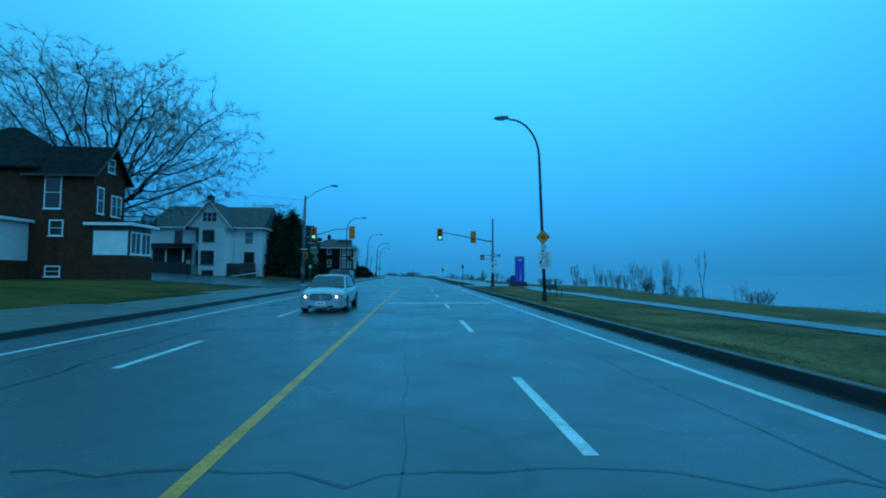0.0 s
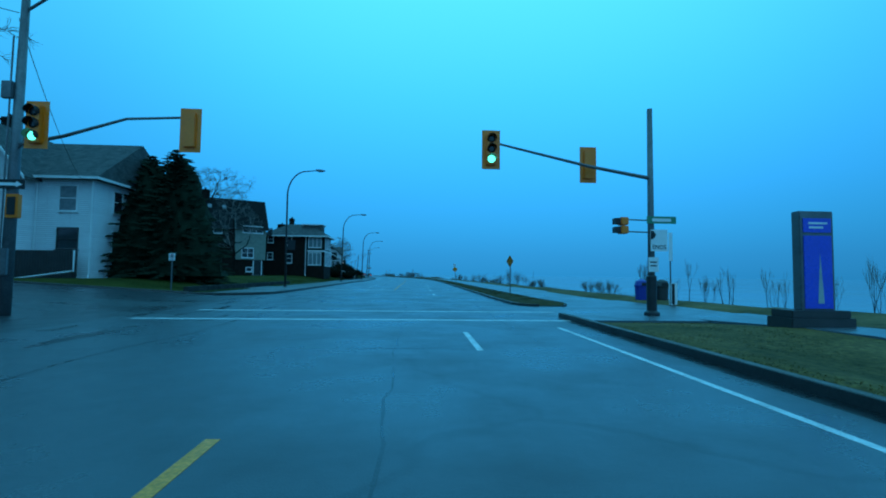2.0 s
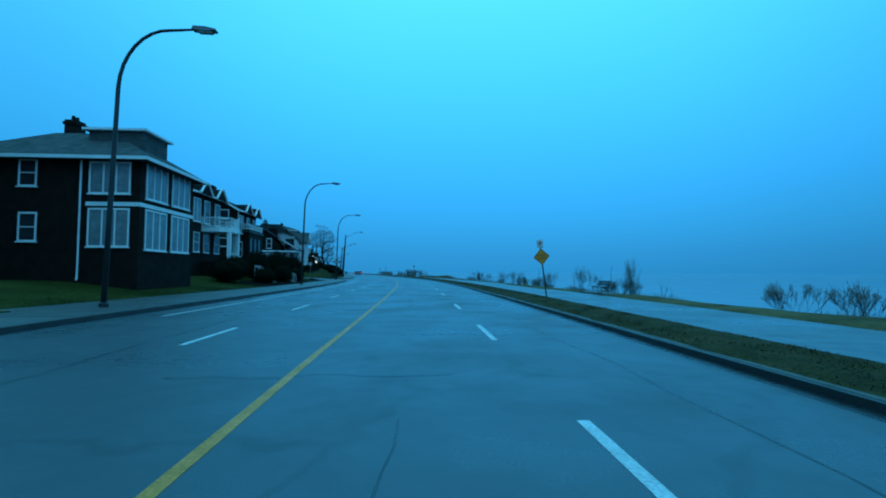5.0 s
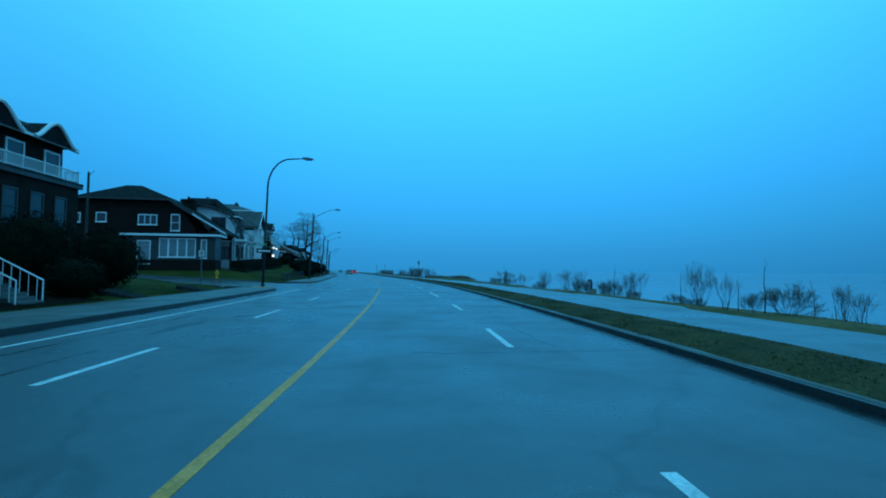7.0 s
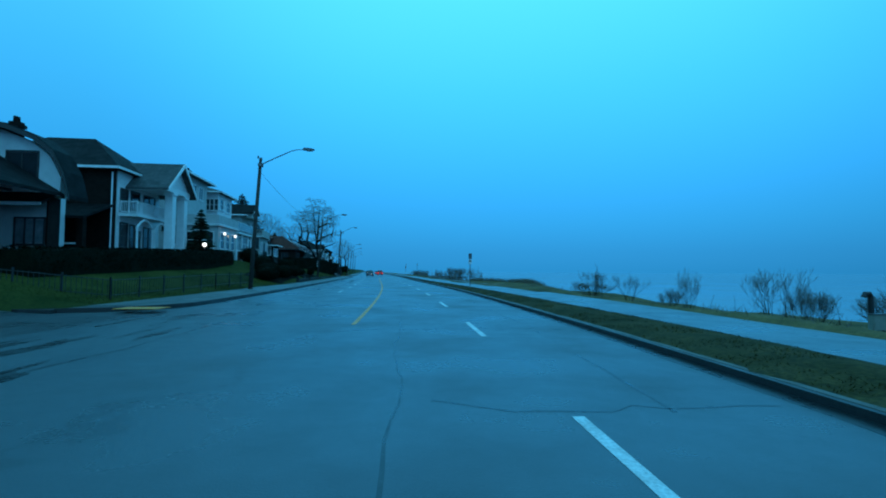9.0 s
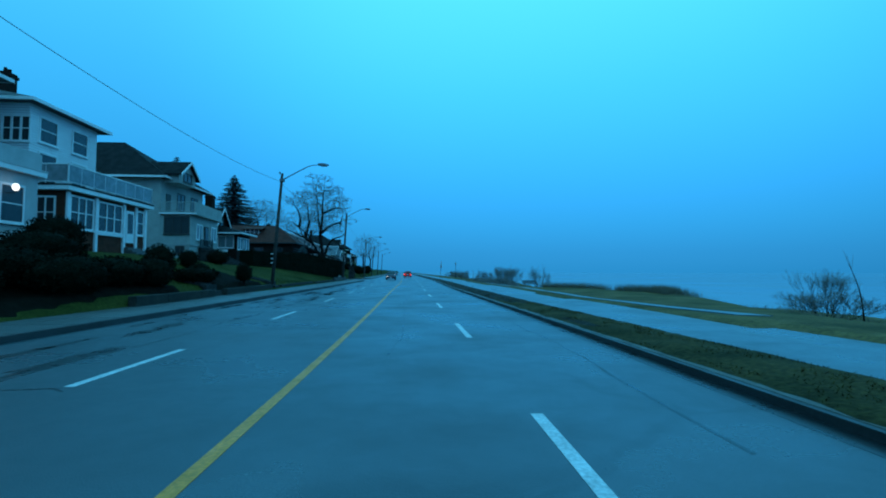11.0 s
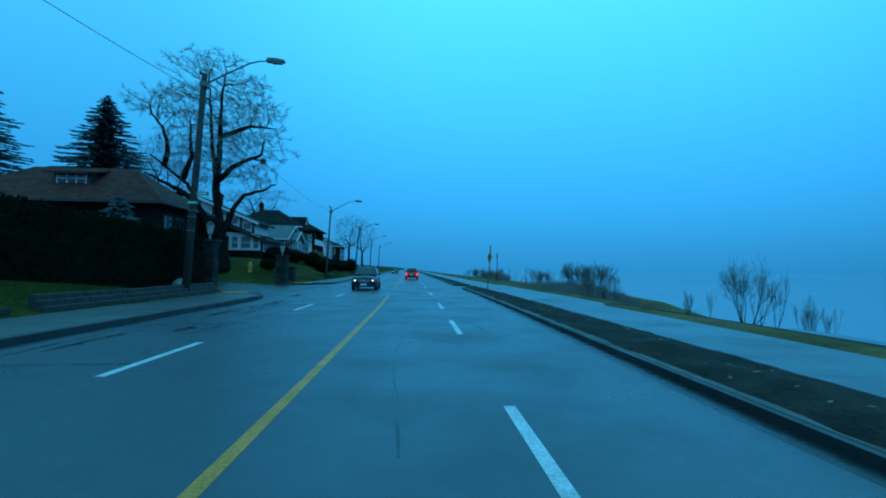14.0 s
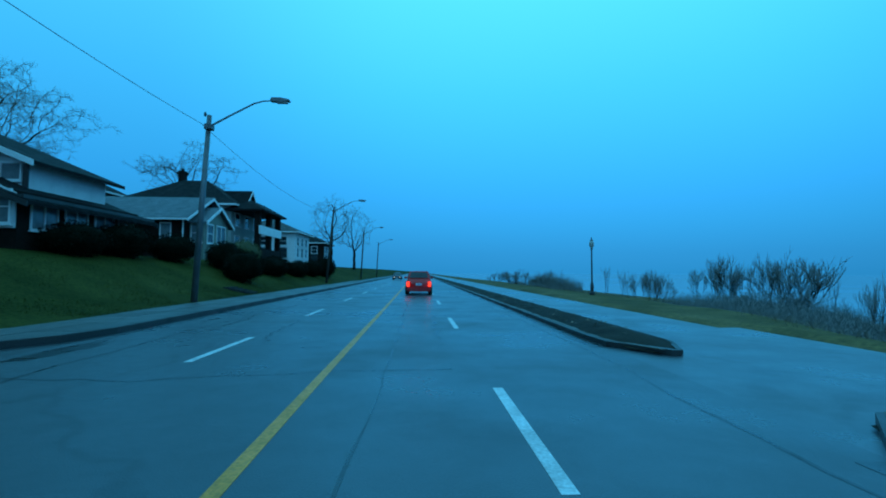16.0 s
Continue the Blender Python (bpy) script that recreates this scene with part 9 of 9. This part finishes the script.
def low_wall(s0, s1, d, h, label, mat, st=1.2, w=0.35):
    """A low wall of blocks along the road."""
    mid = (s0 + s1) / 2
    r = thing("low_wall", M(mid, d, 0.0), label, "wall")
    inv = r.matrix_world.inverted()
    rng = random.Random(int(s0 * 3))
    s = s0
    while s < s1 - 0.2:
        e = min(s1, s + st * rng.uniform(0.8, 1.2))
        bm = bmesh.new()
        hh = h * rng.uniform(0.96, 1.04)
        a, b, c, dd = P(s + 0.01, d), P(e - 0.01, d), P(e - 0.01, d - w), P(s + 0.01, d - w)
        z0 = 0.05
        vs = [bm.verts.new(inv @ Vector((p.x, p.y, zz))) for zz in (z0, z0 + hh) for p in (a, b, c, dd)]
        for f in ((0, 3, 2, 1), (4, 5, 6, 7), (0, 1, 5, 4), (1, 2, 6, 5), (2, 3, 7, 6), (3, 0, 4, 7)):
            bm.faces.new([vs[i] for i in f])
        bmesh.ops.bevel(bm, geom=list(bm.edges), offset=0.02, segments=1, affect="EDGES")
        part("block", bm, mat, r)
        s = e


low_wall(236.0, 243.7, -9.35, 0.5, "low dark concrete garden wall beside the sidewalk", CONCRETE_D, 3.0)
low_wall(245.5, 255.0, -9.35, 0.5, "low dark concrete garden wall beside the sidewalk", CONCRETE_D, 3.0)
low_wall(257.0, 270.0, -9.2, 0.42, "low dark concrete garden wall beside the sidewalk", CONCRETE_D)
low_wall(270.5, 284.0, -9.05, 0.34, "low weathered garden wall beside the sidewalk", STONE)
for z, dd in ((0.0, -8.95), (0.17, -9.1), (0.34, -9.25)):
    low_wall(285.0, 297.6, dd, 0.28 + z, "stepped dark timber retaining wall below the hedge", TIMBER, 2.4, 0.2)
low_wall(73.5, 99.0, -13.4, 0.5, "low dark garden wall beside the sidewalk", STONE)

fn_ = thing("iron_fence", M(212, -11.2, 0.0), "black iron fence along the corner lawn", "fence")
inv_f = fn_.matrix_world.inverted()
FENCE = [P(201.8, -22.0, 1.2), P(202.2, -11.8, 0.15), P(214.0, -11.4, 0.3), P(222.0, -11.2, 0.3)]
for a, b in zip(FENCE, FENCE[1:]):
    n = int((b - a).length / 2.0)
    for k in (0.25, 0.95):
        part("rail", tubes(([inv_f @ (a + Vector((0, 0, k))), inv_f @ (b + Vector((0, 0, k)))], 0.018), n=4), BLACK, fn_)
    for i in range(n + 1):
        p = inv_f @ a.lerp(b, i / max(1, n))
        part("post", boxes((p.x - 0.03, p.x + 0.03, p.y - 0.03, p.y + 0.03, p.z - 0.2, p.z + 1.1)), BLACK, fn_)
    m_ = int((b - a).length / 0.22)
    for i in range(m_):
        p = inv_f @ a.lerp(b, (i + 0.5) / m_)
        part("picket", boxes((p.x - 0.009, p.x + 0.009, p.y - 0.009, p.y + 0.009, p.z + 0.1, p.z + 1.0)), BLACK, fn_)


def garden_steps(s, d0, n, w, label, rail=True):
    z = ground_z(s, d0)
    r = thing("garden_steps", M(s, d0, z), label, "steps", "garden steps")
    tops = []
    for i in range(n):
        tops.append(max(0.16 if rail else 0.08 + (tops[-1] if tops else 0), 0.16 * (i + 1) if rail else ground_z(s, d0 - 0.32 * (i + 1)) - z + 0.07))
        part("step", boxes((-w / 2, w / 2, 0.32 * i, 0.32 * (i + 1) + 0.1, tops[-1] - 0.5, tops[-1]), bev=0.015), CONCRETE if rail else STONE, r)
    if rail:
        for x in (-w / 2, w / 2):
            part("handrail", tubes(([(x, 0.1, 0), (x, 0.1, 0.95), (x, 0.32 * n, 0.16 * n + 0.95), (x, 0.32 * n, 0.16 * n)], 0.03), n=6), TRIM, r)
            for i in range(1, n):
                part("baluster", tubes(([(x, 0.32 * i, 0.16 * i), (x, 0.32 * i, 0.16 * i + 0.92)], 0.012), n=4), TRIM, r)


garden_steps(152.9, -13.0, 6, 1.3, "concrete garden steps with white railing")
garden_steps(160.0, -12.3, 6, 1.3, "concrete garden steps with white railing")
garden_steps(166.0, -11.5, 5, 1.4, "concrete garden steps through the lawn", False)
garden_steps(173.4, -11.0, 5, 1.4, "concrete garden steps through the lawn", False)
garden_steps(256.0, -9.3, 7, 1.4, "concrete garden steps through the low wall", False)
garden_steps(336.3, -8.6, 5, 1.4, "concrete garden steps through the lawn", False)
garden_steps(244.6, -9.6, 7, 1.4, "concrete garden steps through the lawn", False)

up = thing("utility_pole", M(80.5, -44, 0.8), "distant dark utility pole behind houses", "utility pole")
part("pole", tubes(([(0, 0, -0.3), (0, 0, 10)], [0.16, 0.11]), n=8), TIMBER, up)
part("crossarm", boxes((-0.06, 0.06, -1.1, 1.1, 9.2, 9.35)), TIMBER, up)
up2 = thing("utility_pole", M(200, -33, 1.2), "timber utility pole in the side street", "utility pole")
part("pole", tubes(([(0, 0, -0.3), (0, 0, 11.5)], [0.17, 0.12]), n=8), TIMBER, up2)
part("lamp_arm", tubes(([(0, 0, 11), (0, -0.6, 11.7)], 0.03), n=6), STEEL, up2)


def boulder(s, d, z, r, label):
    rng = random.Random(int(s))
    root = thing("boulder", M(s, d, z), label, "rock")
    bm = bmesh.new()
    bmesh.ops.create_icosphere(bm, subdivisions=3, radius=1.0)
    for v in bm.verts:
        k = 1 + 0.28 * noise.noise(v.co * 1.3 + Vector((s, 0, 0))) + 0.08 * noise.noise(v.co * 4.0)
        v.co = Vector((v.co.x * r[0] * k, v.co.y * r[1] * k, (v.co.z * 0.9 + 0.45) * r[2] * k))
    part("rock", bm, ROCK, root, smooth=True)


boulder(294.9, -9.9, 0.5, (0.36, 0.34, 0.32), "pale grey boulder above the timber wall")


# ---- vehicles: local x forwards, y to the vehicle's left ----
def quad_panel(bm, a, b, c, d, u0, u1, v0, v1, out, n=4):
    """A pane on the quad a b c d (a-b below, d-c above) between fractions of it, lifted by out."""
    a, b, c, d = (Vector(p) for p in (a, b, c, d))
    nor = (b - a).cross(d - a).normalized() * out

    def at(u, v):
        return a.lerp(b, u).lerp(d.lerp(c, u), v) + nor
    lo = [bm.verts.new(at(u, v)) for u, v in ((u0, v0), (u1, v0), (u1, v1), (u0, v1))]
    hi = [bm.verts.new(at(u, v) + nor * 0.6) for u, v in ((u0, v0), (u1, v0), (u1, v1), (u0, v1))]
    bm.faces.new(hi)
    bm.faces.new(lo[::-1])
    for i in range(4):
        bm.faces.new((lo[i], lo[(i + 1) % 4], hi[(i + 1) % 4], hi[i]))


def car(name, s, d, turn, paint, label, L, W, H, stations, cab, wheel_x, wheel_r, clear, boxy=False, lit_front=False, lit_rear=False, rim=None, group=""):
    """stations: (x, belt height, half width); cab: (x base rear, x base front, x roof rear, x roof front, belt height)."""
    r = thing(name, M(s, d, 0.0, turn), label, "car", group)
    bm = bmesh.new()
    rings = []
    for x, zt, hw in stations:
        cr = 0.02 if boxy else 0.05
        pts = [(0, clear), (hw * 0.86, clear), (hw * 0.97, clear + 0.14), (hw, (clear + zt) / 2), (hw * 0.985, zt - 0.14), (hw * (0.96 if boxy else 0.9), zt - 0.02), (hw * 0.5, zt + cr * 0.7), (0, zt + cr)]
        full = pts + [(-y, z) for y, z in pts[-2:0:-1]]
        rings.append([bm.verts.new((x, y, z)) for y, z in full])
    n = len(rings[0])
    for r0, r1 in zip(rings, rings[1:]):
        for k in range(n):
            bm.faces.new((r0[k], r1[k], r1[(k + 1) % n], r0[(k + 1) % n]))
    bm.faces.new(rings[0])
    bm.faces.new(rings[-1][::-1])
    body = part("body", bm, paint, r, smooth=not boxy)
    if not boxy:
        md = body.modifiers.new("smooth", "SUBSURF")
        md.levels = md.render_levels = 1
    x0, x1, t0, t1, zb = cab
    hw = W / 2 * (0.97 if boxy else 0.9)
    ht = W / 2 * (0.86 if boxy else 0.68)
    zt = H - 0.03
    lo = [(x0, -hw, zb), (x1, -hw, zb), (x1, hw, zb), (x0, hw, zb)]
    hi = [(t0, -ht, zt), (t1, -ht, zt), (t1, ht, zt), (t0, ht, zt)]
    bm = bmesh.new()
    lv = [bm.verts.new((p[0], p[1], p[2] - 0.12)) for p in lo]
    hv = [bm.verts.new(p) for p in hi]
    for i in range(4):
        j = (i + 1) % 4
        bm.faces.new((lv[i], lv[j], hv[j], hv[i]))
    rc = bm.verts.new(((t0 + t1) / 2, 0, H + 0.02))
    for i in range(4):
        bm.faces.new((hv[i], hv[(i + 1) % 4], rc))
    bm.faces.new(lv[::-1])
    bmesh.ops.bevel(bm, geom=[e for e in bm.edges if rc not in e.verts], offset=0.035, segments=2, affect="EDGES")
    part("cabin", bm, paint, r)
    bm = bmesh.new()
    quad_panel(bm, lo[1], lo[2], hi[2], hi[1], 0.05, 0.95, 0.06, 0.93, 0.012)
    part("windshield", bm, PANE, r)
    bm = bmesh.new()
    quad_panel(bm, lo[3], lo[0], hi[0], hi[3], 0.09, 0.91, 0.2, 0.88, 0.012)
    part("rear_window", bm, PANE, r)
    cuts = ((0.05, 0.24), (0.27, 0.56), (0.59, 0.93)) if H > 1.55 else ((0.12, 0.5), (0.53, 0.9))
    for side in (0, 1):
        for a, b in cuts:
            bm = bmesh.new()
            if side == 0:
                quad_panel(bm, lo[0], lo[1], hi[1], hi[0], a, b, 0.12, 0.9, 0.012)
            else:
                quad_panel(bm, lo[2], lo[3], hi[3], hi[2], 1 - b, 1 - a, 0.12, 0.9, 0.012)
            part("side_window", bm, PANE, r)
    for wx in wheel_x:
        for sgn in (-1, 1):
            yy = sgn * (W / 2 - 0.11)
            w = part("tyre", lathed((wheel_r * 0.62, -0.11), (wheel_r * 0.93, -0.115), (wheel_r, -0.08), (wheel_r, 0.08), (wheel_r * 0.93, 0.115), (wheel_r * 0.62, 0.11), n=24), RUBBER, r, smooth=False)
            w.matrix_basis = Matrix.Translation((wx, yy, wheel_r)) @ Matrix.Rotation(math.pi / 2, 4, "X")
            bm = bmesh.new()
            lathe(bm, ((0.05, 0.125), (wheel_r * 0.15, 0.128), (wheel_r * 0.55, 0.10), (wheel_r * 0.66, 0.125), (wheel_r * 0.66, -0.125), (wheel_r * 0.2, -0.128)), 20)
            part("rim", bm, rim or ALLOY, w)
            for k in range(5):
                a = k * math.tau / 5
                bm = bmesh.new()
                tube(bm, [(0.04 * math.cos(a), 0.04 * math.sin(a), -sgn * 0.13), (wheel_r * 0.62 * math.cos(a), wheel_r * 0.62 * math.sin(a), -sgn * 0.115)], 0.03, 5)
                part("spoke", bm, rim or ALLOY, w)
            bm = bmesh.new()
            ar = wheel_r + (0.13 if boxy else 0.06)
            pts = [(wx + ar * math.cos(math.radians(q)), wheel_r + ar * math.sin(math.radians(q))) for q in range(-20, 201, 20)]
            prism(bm, pts, sgn * (W / 2 - 0.3), sgn * (W / 2 - (0.14 if boxy else 0.02)), "y")
            part("wheel_arch", bm, BLACK, r)
            if boxy:
                fl = [(wx + ar * math.cos(math.radians(q)), sgn * (W / 2 - 0.03), wheel_r + ar * math.sin(math.radians(q))) for q in range(0, 181, 15)]
                part("fender_flare", tubes((fl, 0.07), n=6), BLACK, r)
    f = stations[-1][0]
    zf = stations[-1][1]
    if boxy:
        part("bumper", boxes((f - 0.25, f + 0.07, -W / 2 * 0.86, W / 2 * 0.86, clear, clear + 0.25), bev=0.06), BLACK, r)
    else:
        nose = [(f - 0.75, 0.99), (f - 0.35, 0.95), (f - 0.12, 0.8), (f + 0.03, 0.55), (f + 0.08, 0.25)]
        nose = [(x, y * W / 2) for x, y in nose]
        bm = prism(bmesh.new(), nose + [(x, -y) for x, y in nose[::-1]], clear, clear + 0.27, "z")
        bmesh.ops.bevel(bm, geom=[e for e in bm.edges if abs(e.verts[0].co.z - e.verts[1].co.z) < 0.01], offset=0.05, segments=2, affect="EDGES")
        part("bumper", bm, paint, r)
    part("rear_bumper", boxes((-0.07, 0.25, -W / 2 * 0.9, W / 2 * 0.9, clear + 0.02, clear + 0.32), bev=0.06), BLACK if boxy else paint, r)
    if boxy:
        gr = part("grille", boxes((f - 0.05, f + 0.035, -0.42, 0.42, zf - 0.34, zf - 0.1), bev=0.02), BLACK, r)
        for k in range(7):
            y = -0.36 + 0.12 * k
            part("grille_bar", boxes((f + 0.036, f + 0.05, y - 0.03, y + 0.03, zf - 0.32, zf - 0.12)), paint, gr)
    else:
        gr = part("grille", boxes((f - 0.05, f + 0.03, -0.43, 0.43, zf - 0.28, zf - 0.03), bev=0.04), STEEL, r)
        for k in range(15):
            y = -0.37 + 0.74 * k / 14
            part("grille_bar", boxes((f + 0.031, f + 0.04, y - 0.009, y + 0.009, zf - 0.25, zf - 0.06)), CHROME, gr)
        part("badge", tubes(([(f + 0.03, 0, zf - 0.155), (f + 0.05, 0, zf - 0.155)], 0.07), n=14), CHROME, gr)
        part("lower_grille", boxes((f + 0.04, f + 0.075, -0.5, 0.5, clear + 0.03, clear + 0.11), bev=0.02), BLACK, r)
    for sgn in (-1, 1):
        if boxy:
            hl = part("headlight", tubes(([(f - 0.05, sgn * 0.56, zf - 0.22), (f + 0.045, sgn * 0.56, zf - 0.22)], 0.095), n=16), HEADLIGHT if lit_front else PANE_C, r)
            part("turn_signal", boxes((f - 0.45, f - 0.1, sgn * (W / 2 - 0.02) - 0.05, sgn * (W / 2 - 0.02) + 0.06, zf - 0.26, zf - 0.18)), HYDRANT, r)
        else:
            hl = part("headlight", boxes((f - 0.5, f - 0.012, sgn * W / 2 * 0.68 - 0.16, sgn * W / 2 * 0.68 + 0.19, zf - 0.23, zf - 0.02), bev=0.06), CHROME, r)
            if lit_front:
                part("bulb", tubes(([(f - 0.06, sgn * W / 2 * 0.66, zf - 0.15), (f - 0.004, sgn * W / 2 * 0.66, zf - 0.15)], 0.045), n=12), HEADLIGHT, hl)
        part("tail_light", boxes((-0.035, 0.12, sgn * W / 2 * 0.80 - 0.1, sgn * W / 2 * 0.80 + 0.1, stations[0][1] - 0.38, stations[0][1] - 0.04), bev=0.03), TAIL if lit_rear else RED_S, r)
        mi = part("mirror", boxes((x1 - 0.42, x1 - 0.28, sgn * (W / 2 + 0.07) - 0.11, sgn * (W / 2 + 0.07) + 0.11, zb + 0.02, zb + 0.17), bev=0.045), BLACK if boxy else paint, r)
        part("mirror_arm", tubes(([(x1 - 0.35, sgn * (W / 2 - 0.14), zb + 0.03), (x1 - 0.35, sgn * (W / 2 + 0.06), zb + 0.05)], 0.03), n=6), BLACK, mi)
        for hx in ((x0 + x1) / 2 - 0.45, (x0 + x1) / 2 + 0.55):
            part("door_handle", boxes((hx - 0.09, hx + 0.09, sgn * W / 2 - 0.02, sgn * W / 2 + 0.02, zb - 0.2, zb - 0.16)), BLACK if boxy else paint, r)
    pf = part("plate", boxes((f + 0.075, f + 0.085, -0.2, 0.2, clear + 0.12, clear + 0.27)), SIGN_W, r)
    part("plate_mark", boxes((f + 0.086, f + 0.09, -0.12, 0.12, clear + 0.175, clear + 0.21)), STEEL, pf)
    pr = part("plate", boxes((-0.055, -0.03, -0.2, 0.2, stations[0][1] - 0.3, stations[0][1] - 0.15)), SIGN_W, r)
    part("plate_mark", boxes((-0.06, -0.056, -0.14, 0.14, stations[0][1] - 0.25, stations[0][1] - 0.2)), BLUE_D, pr)
    return r


SEDAN = [(0.0, 0.86, 0.78), (0.25, 1.0, 0.88), (1.2, 1.0, 0.925), (2.6, 0.96, 0.93), (3.7, 0.98, 0.92), (4.4, 0.92, 0.9), (4.68, 0.87, 0.83), (4.8, 0.8, 0.62)]
SUV = [(0.0, 0.98, 0.82), (0.2, 1.08, 0.9), (1.3, 1.1, 0.93), (2.7, 1.07, 0.93), (3.5, 1.05, 0.92), (4.2, 0.98, 0.89), (4.44, 0.93, 0.8), (4.55, 0.86, 0.6)]
JEEP = [(0.0, 1.2, 0.8), (0.06, 1.22, 0.83), (1.5, 1.22, 0.83), (3.0, 1.22, 0.83), (3.05, 1.2, 0.78), (4.2, 1.16, 0.7), (4.25, 1.14, 0.69)]
car("sedan", 23.5, -1.95, 180, CAR_SILVER, "silver sedan with lit headlights, oncoming", 4.8, 1.86, 1.52, SEDAN, (0.7, 3.75, 1.35, 2.75, 0.97), (0.95, 3.8), 0.33, 0.2, lit_front=True)
jp = car("off_road_vehicle", 41.7, -4.5, 180, CAR_BLACK, "black boxy off-road vehicle with round headlights", 4.3, 1.88, 1.86, JEEP, (0.03, 2.95, 0.1, 2.7, 1.22), (0.75, 3.75), 0.42, 0.45, boxy=True, lit_front=True, rim=BLACK)
part("spare_wheel", tubes(([(-0.28, 0.05, 0.98), (-0.04, 0.05, 0.98)], 0.4), n=20), RUBBER, jp)
red = car("suv", 337.8, 2.0, 0, CAR_RED, "red compact SUV with glowing tail lights", 4.55, 1.86, 1.68, SUV, (0.12, 3.5, 0.5, 2.6, 1.08), (0.85, 3.6), 0.35, 0.24, lit_rear=True)
nv = car("suv", 308.6, -1.6, 180, CAR_NAVY, "dark navy SUV with lit headlights, oncoming", 4.55, 1.86, 1.68, SUV, (0.12, 3.5, 0.5, 2.6, 1.08), (0.85, 3.6), 0.35, 0.24, lit_front=True)
for ob in (red, nv):
    for sgn in (-1, 1):
        part("roof_rail", tubes(([(0.75, sgn * 0.6, 1.66), (0.9, sgn * 0.6, 1.73), (2.2, sgn * 0.6, 1.73), (2.4, sgn * 0.6, 1.66)], 0.022), n=6), CHROME, ob)
car("sedan", 372.0, 1.9, 0, CAR_NAVY, "dark sedan with glowing tail lights ahead", 4.8, 1.86, 1.52, SEDAN, (0.7, 3.75, 1.35, 2.75, 0.97), (0.95, 3.8), 0.33, 0.2, lit_rear=True)
car("sedan", 404.0, -2.2, 180, CAR_BLACK, "dark oncoming sedan with lit headlights", 4.8, 1.86, 1.52, SEDAN, (0.7, 3.75, 1.35, 2.75, 0.97), (0.95, 3.8), 0.33, 0.2, lit_front=True)
car("sedan", 66.0, -34.0, 100, CAR_SILVER, "silver car parked beside the brick house", 4.8, 1.86, 1.52, SEDAN, (0.7, 3.75, 1.35, 2.75, 0.97), (0.95, 3.8), 0.33, 0.2)
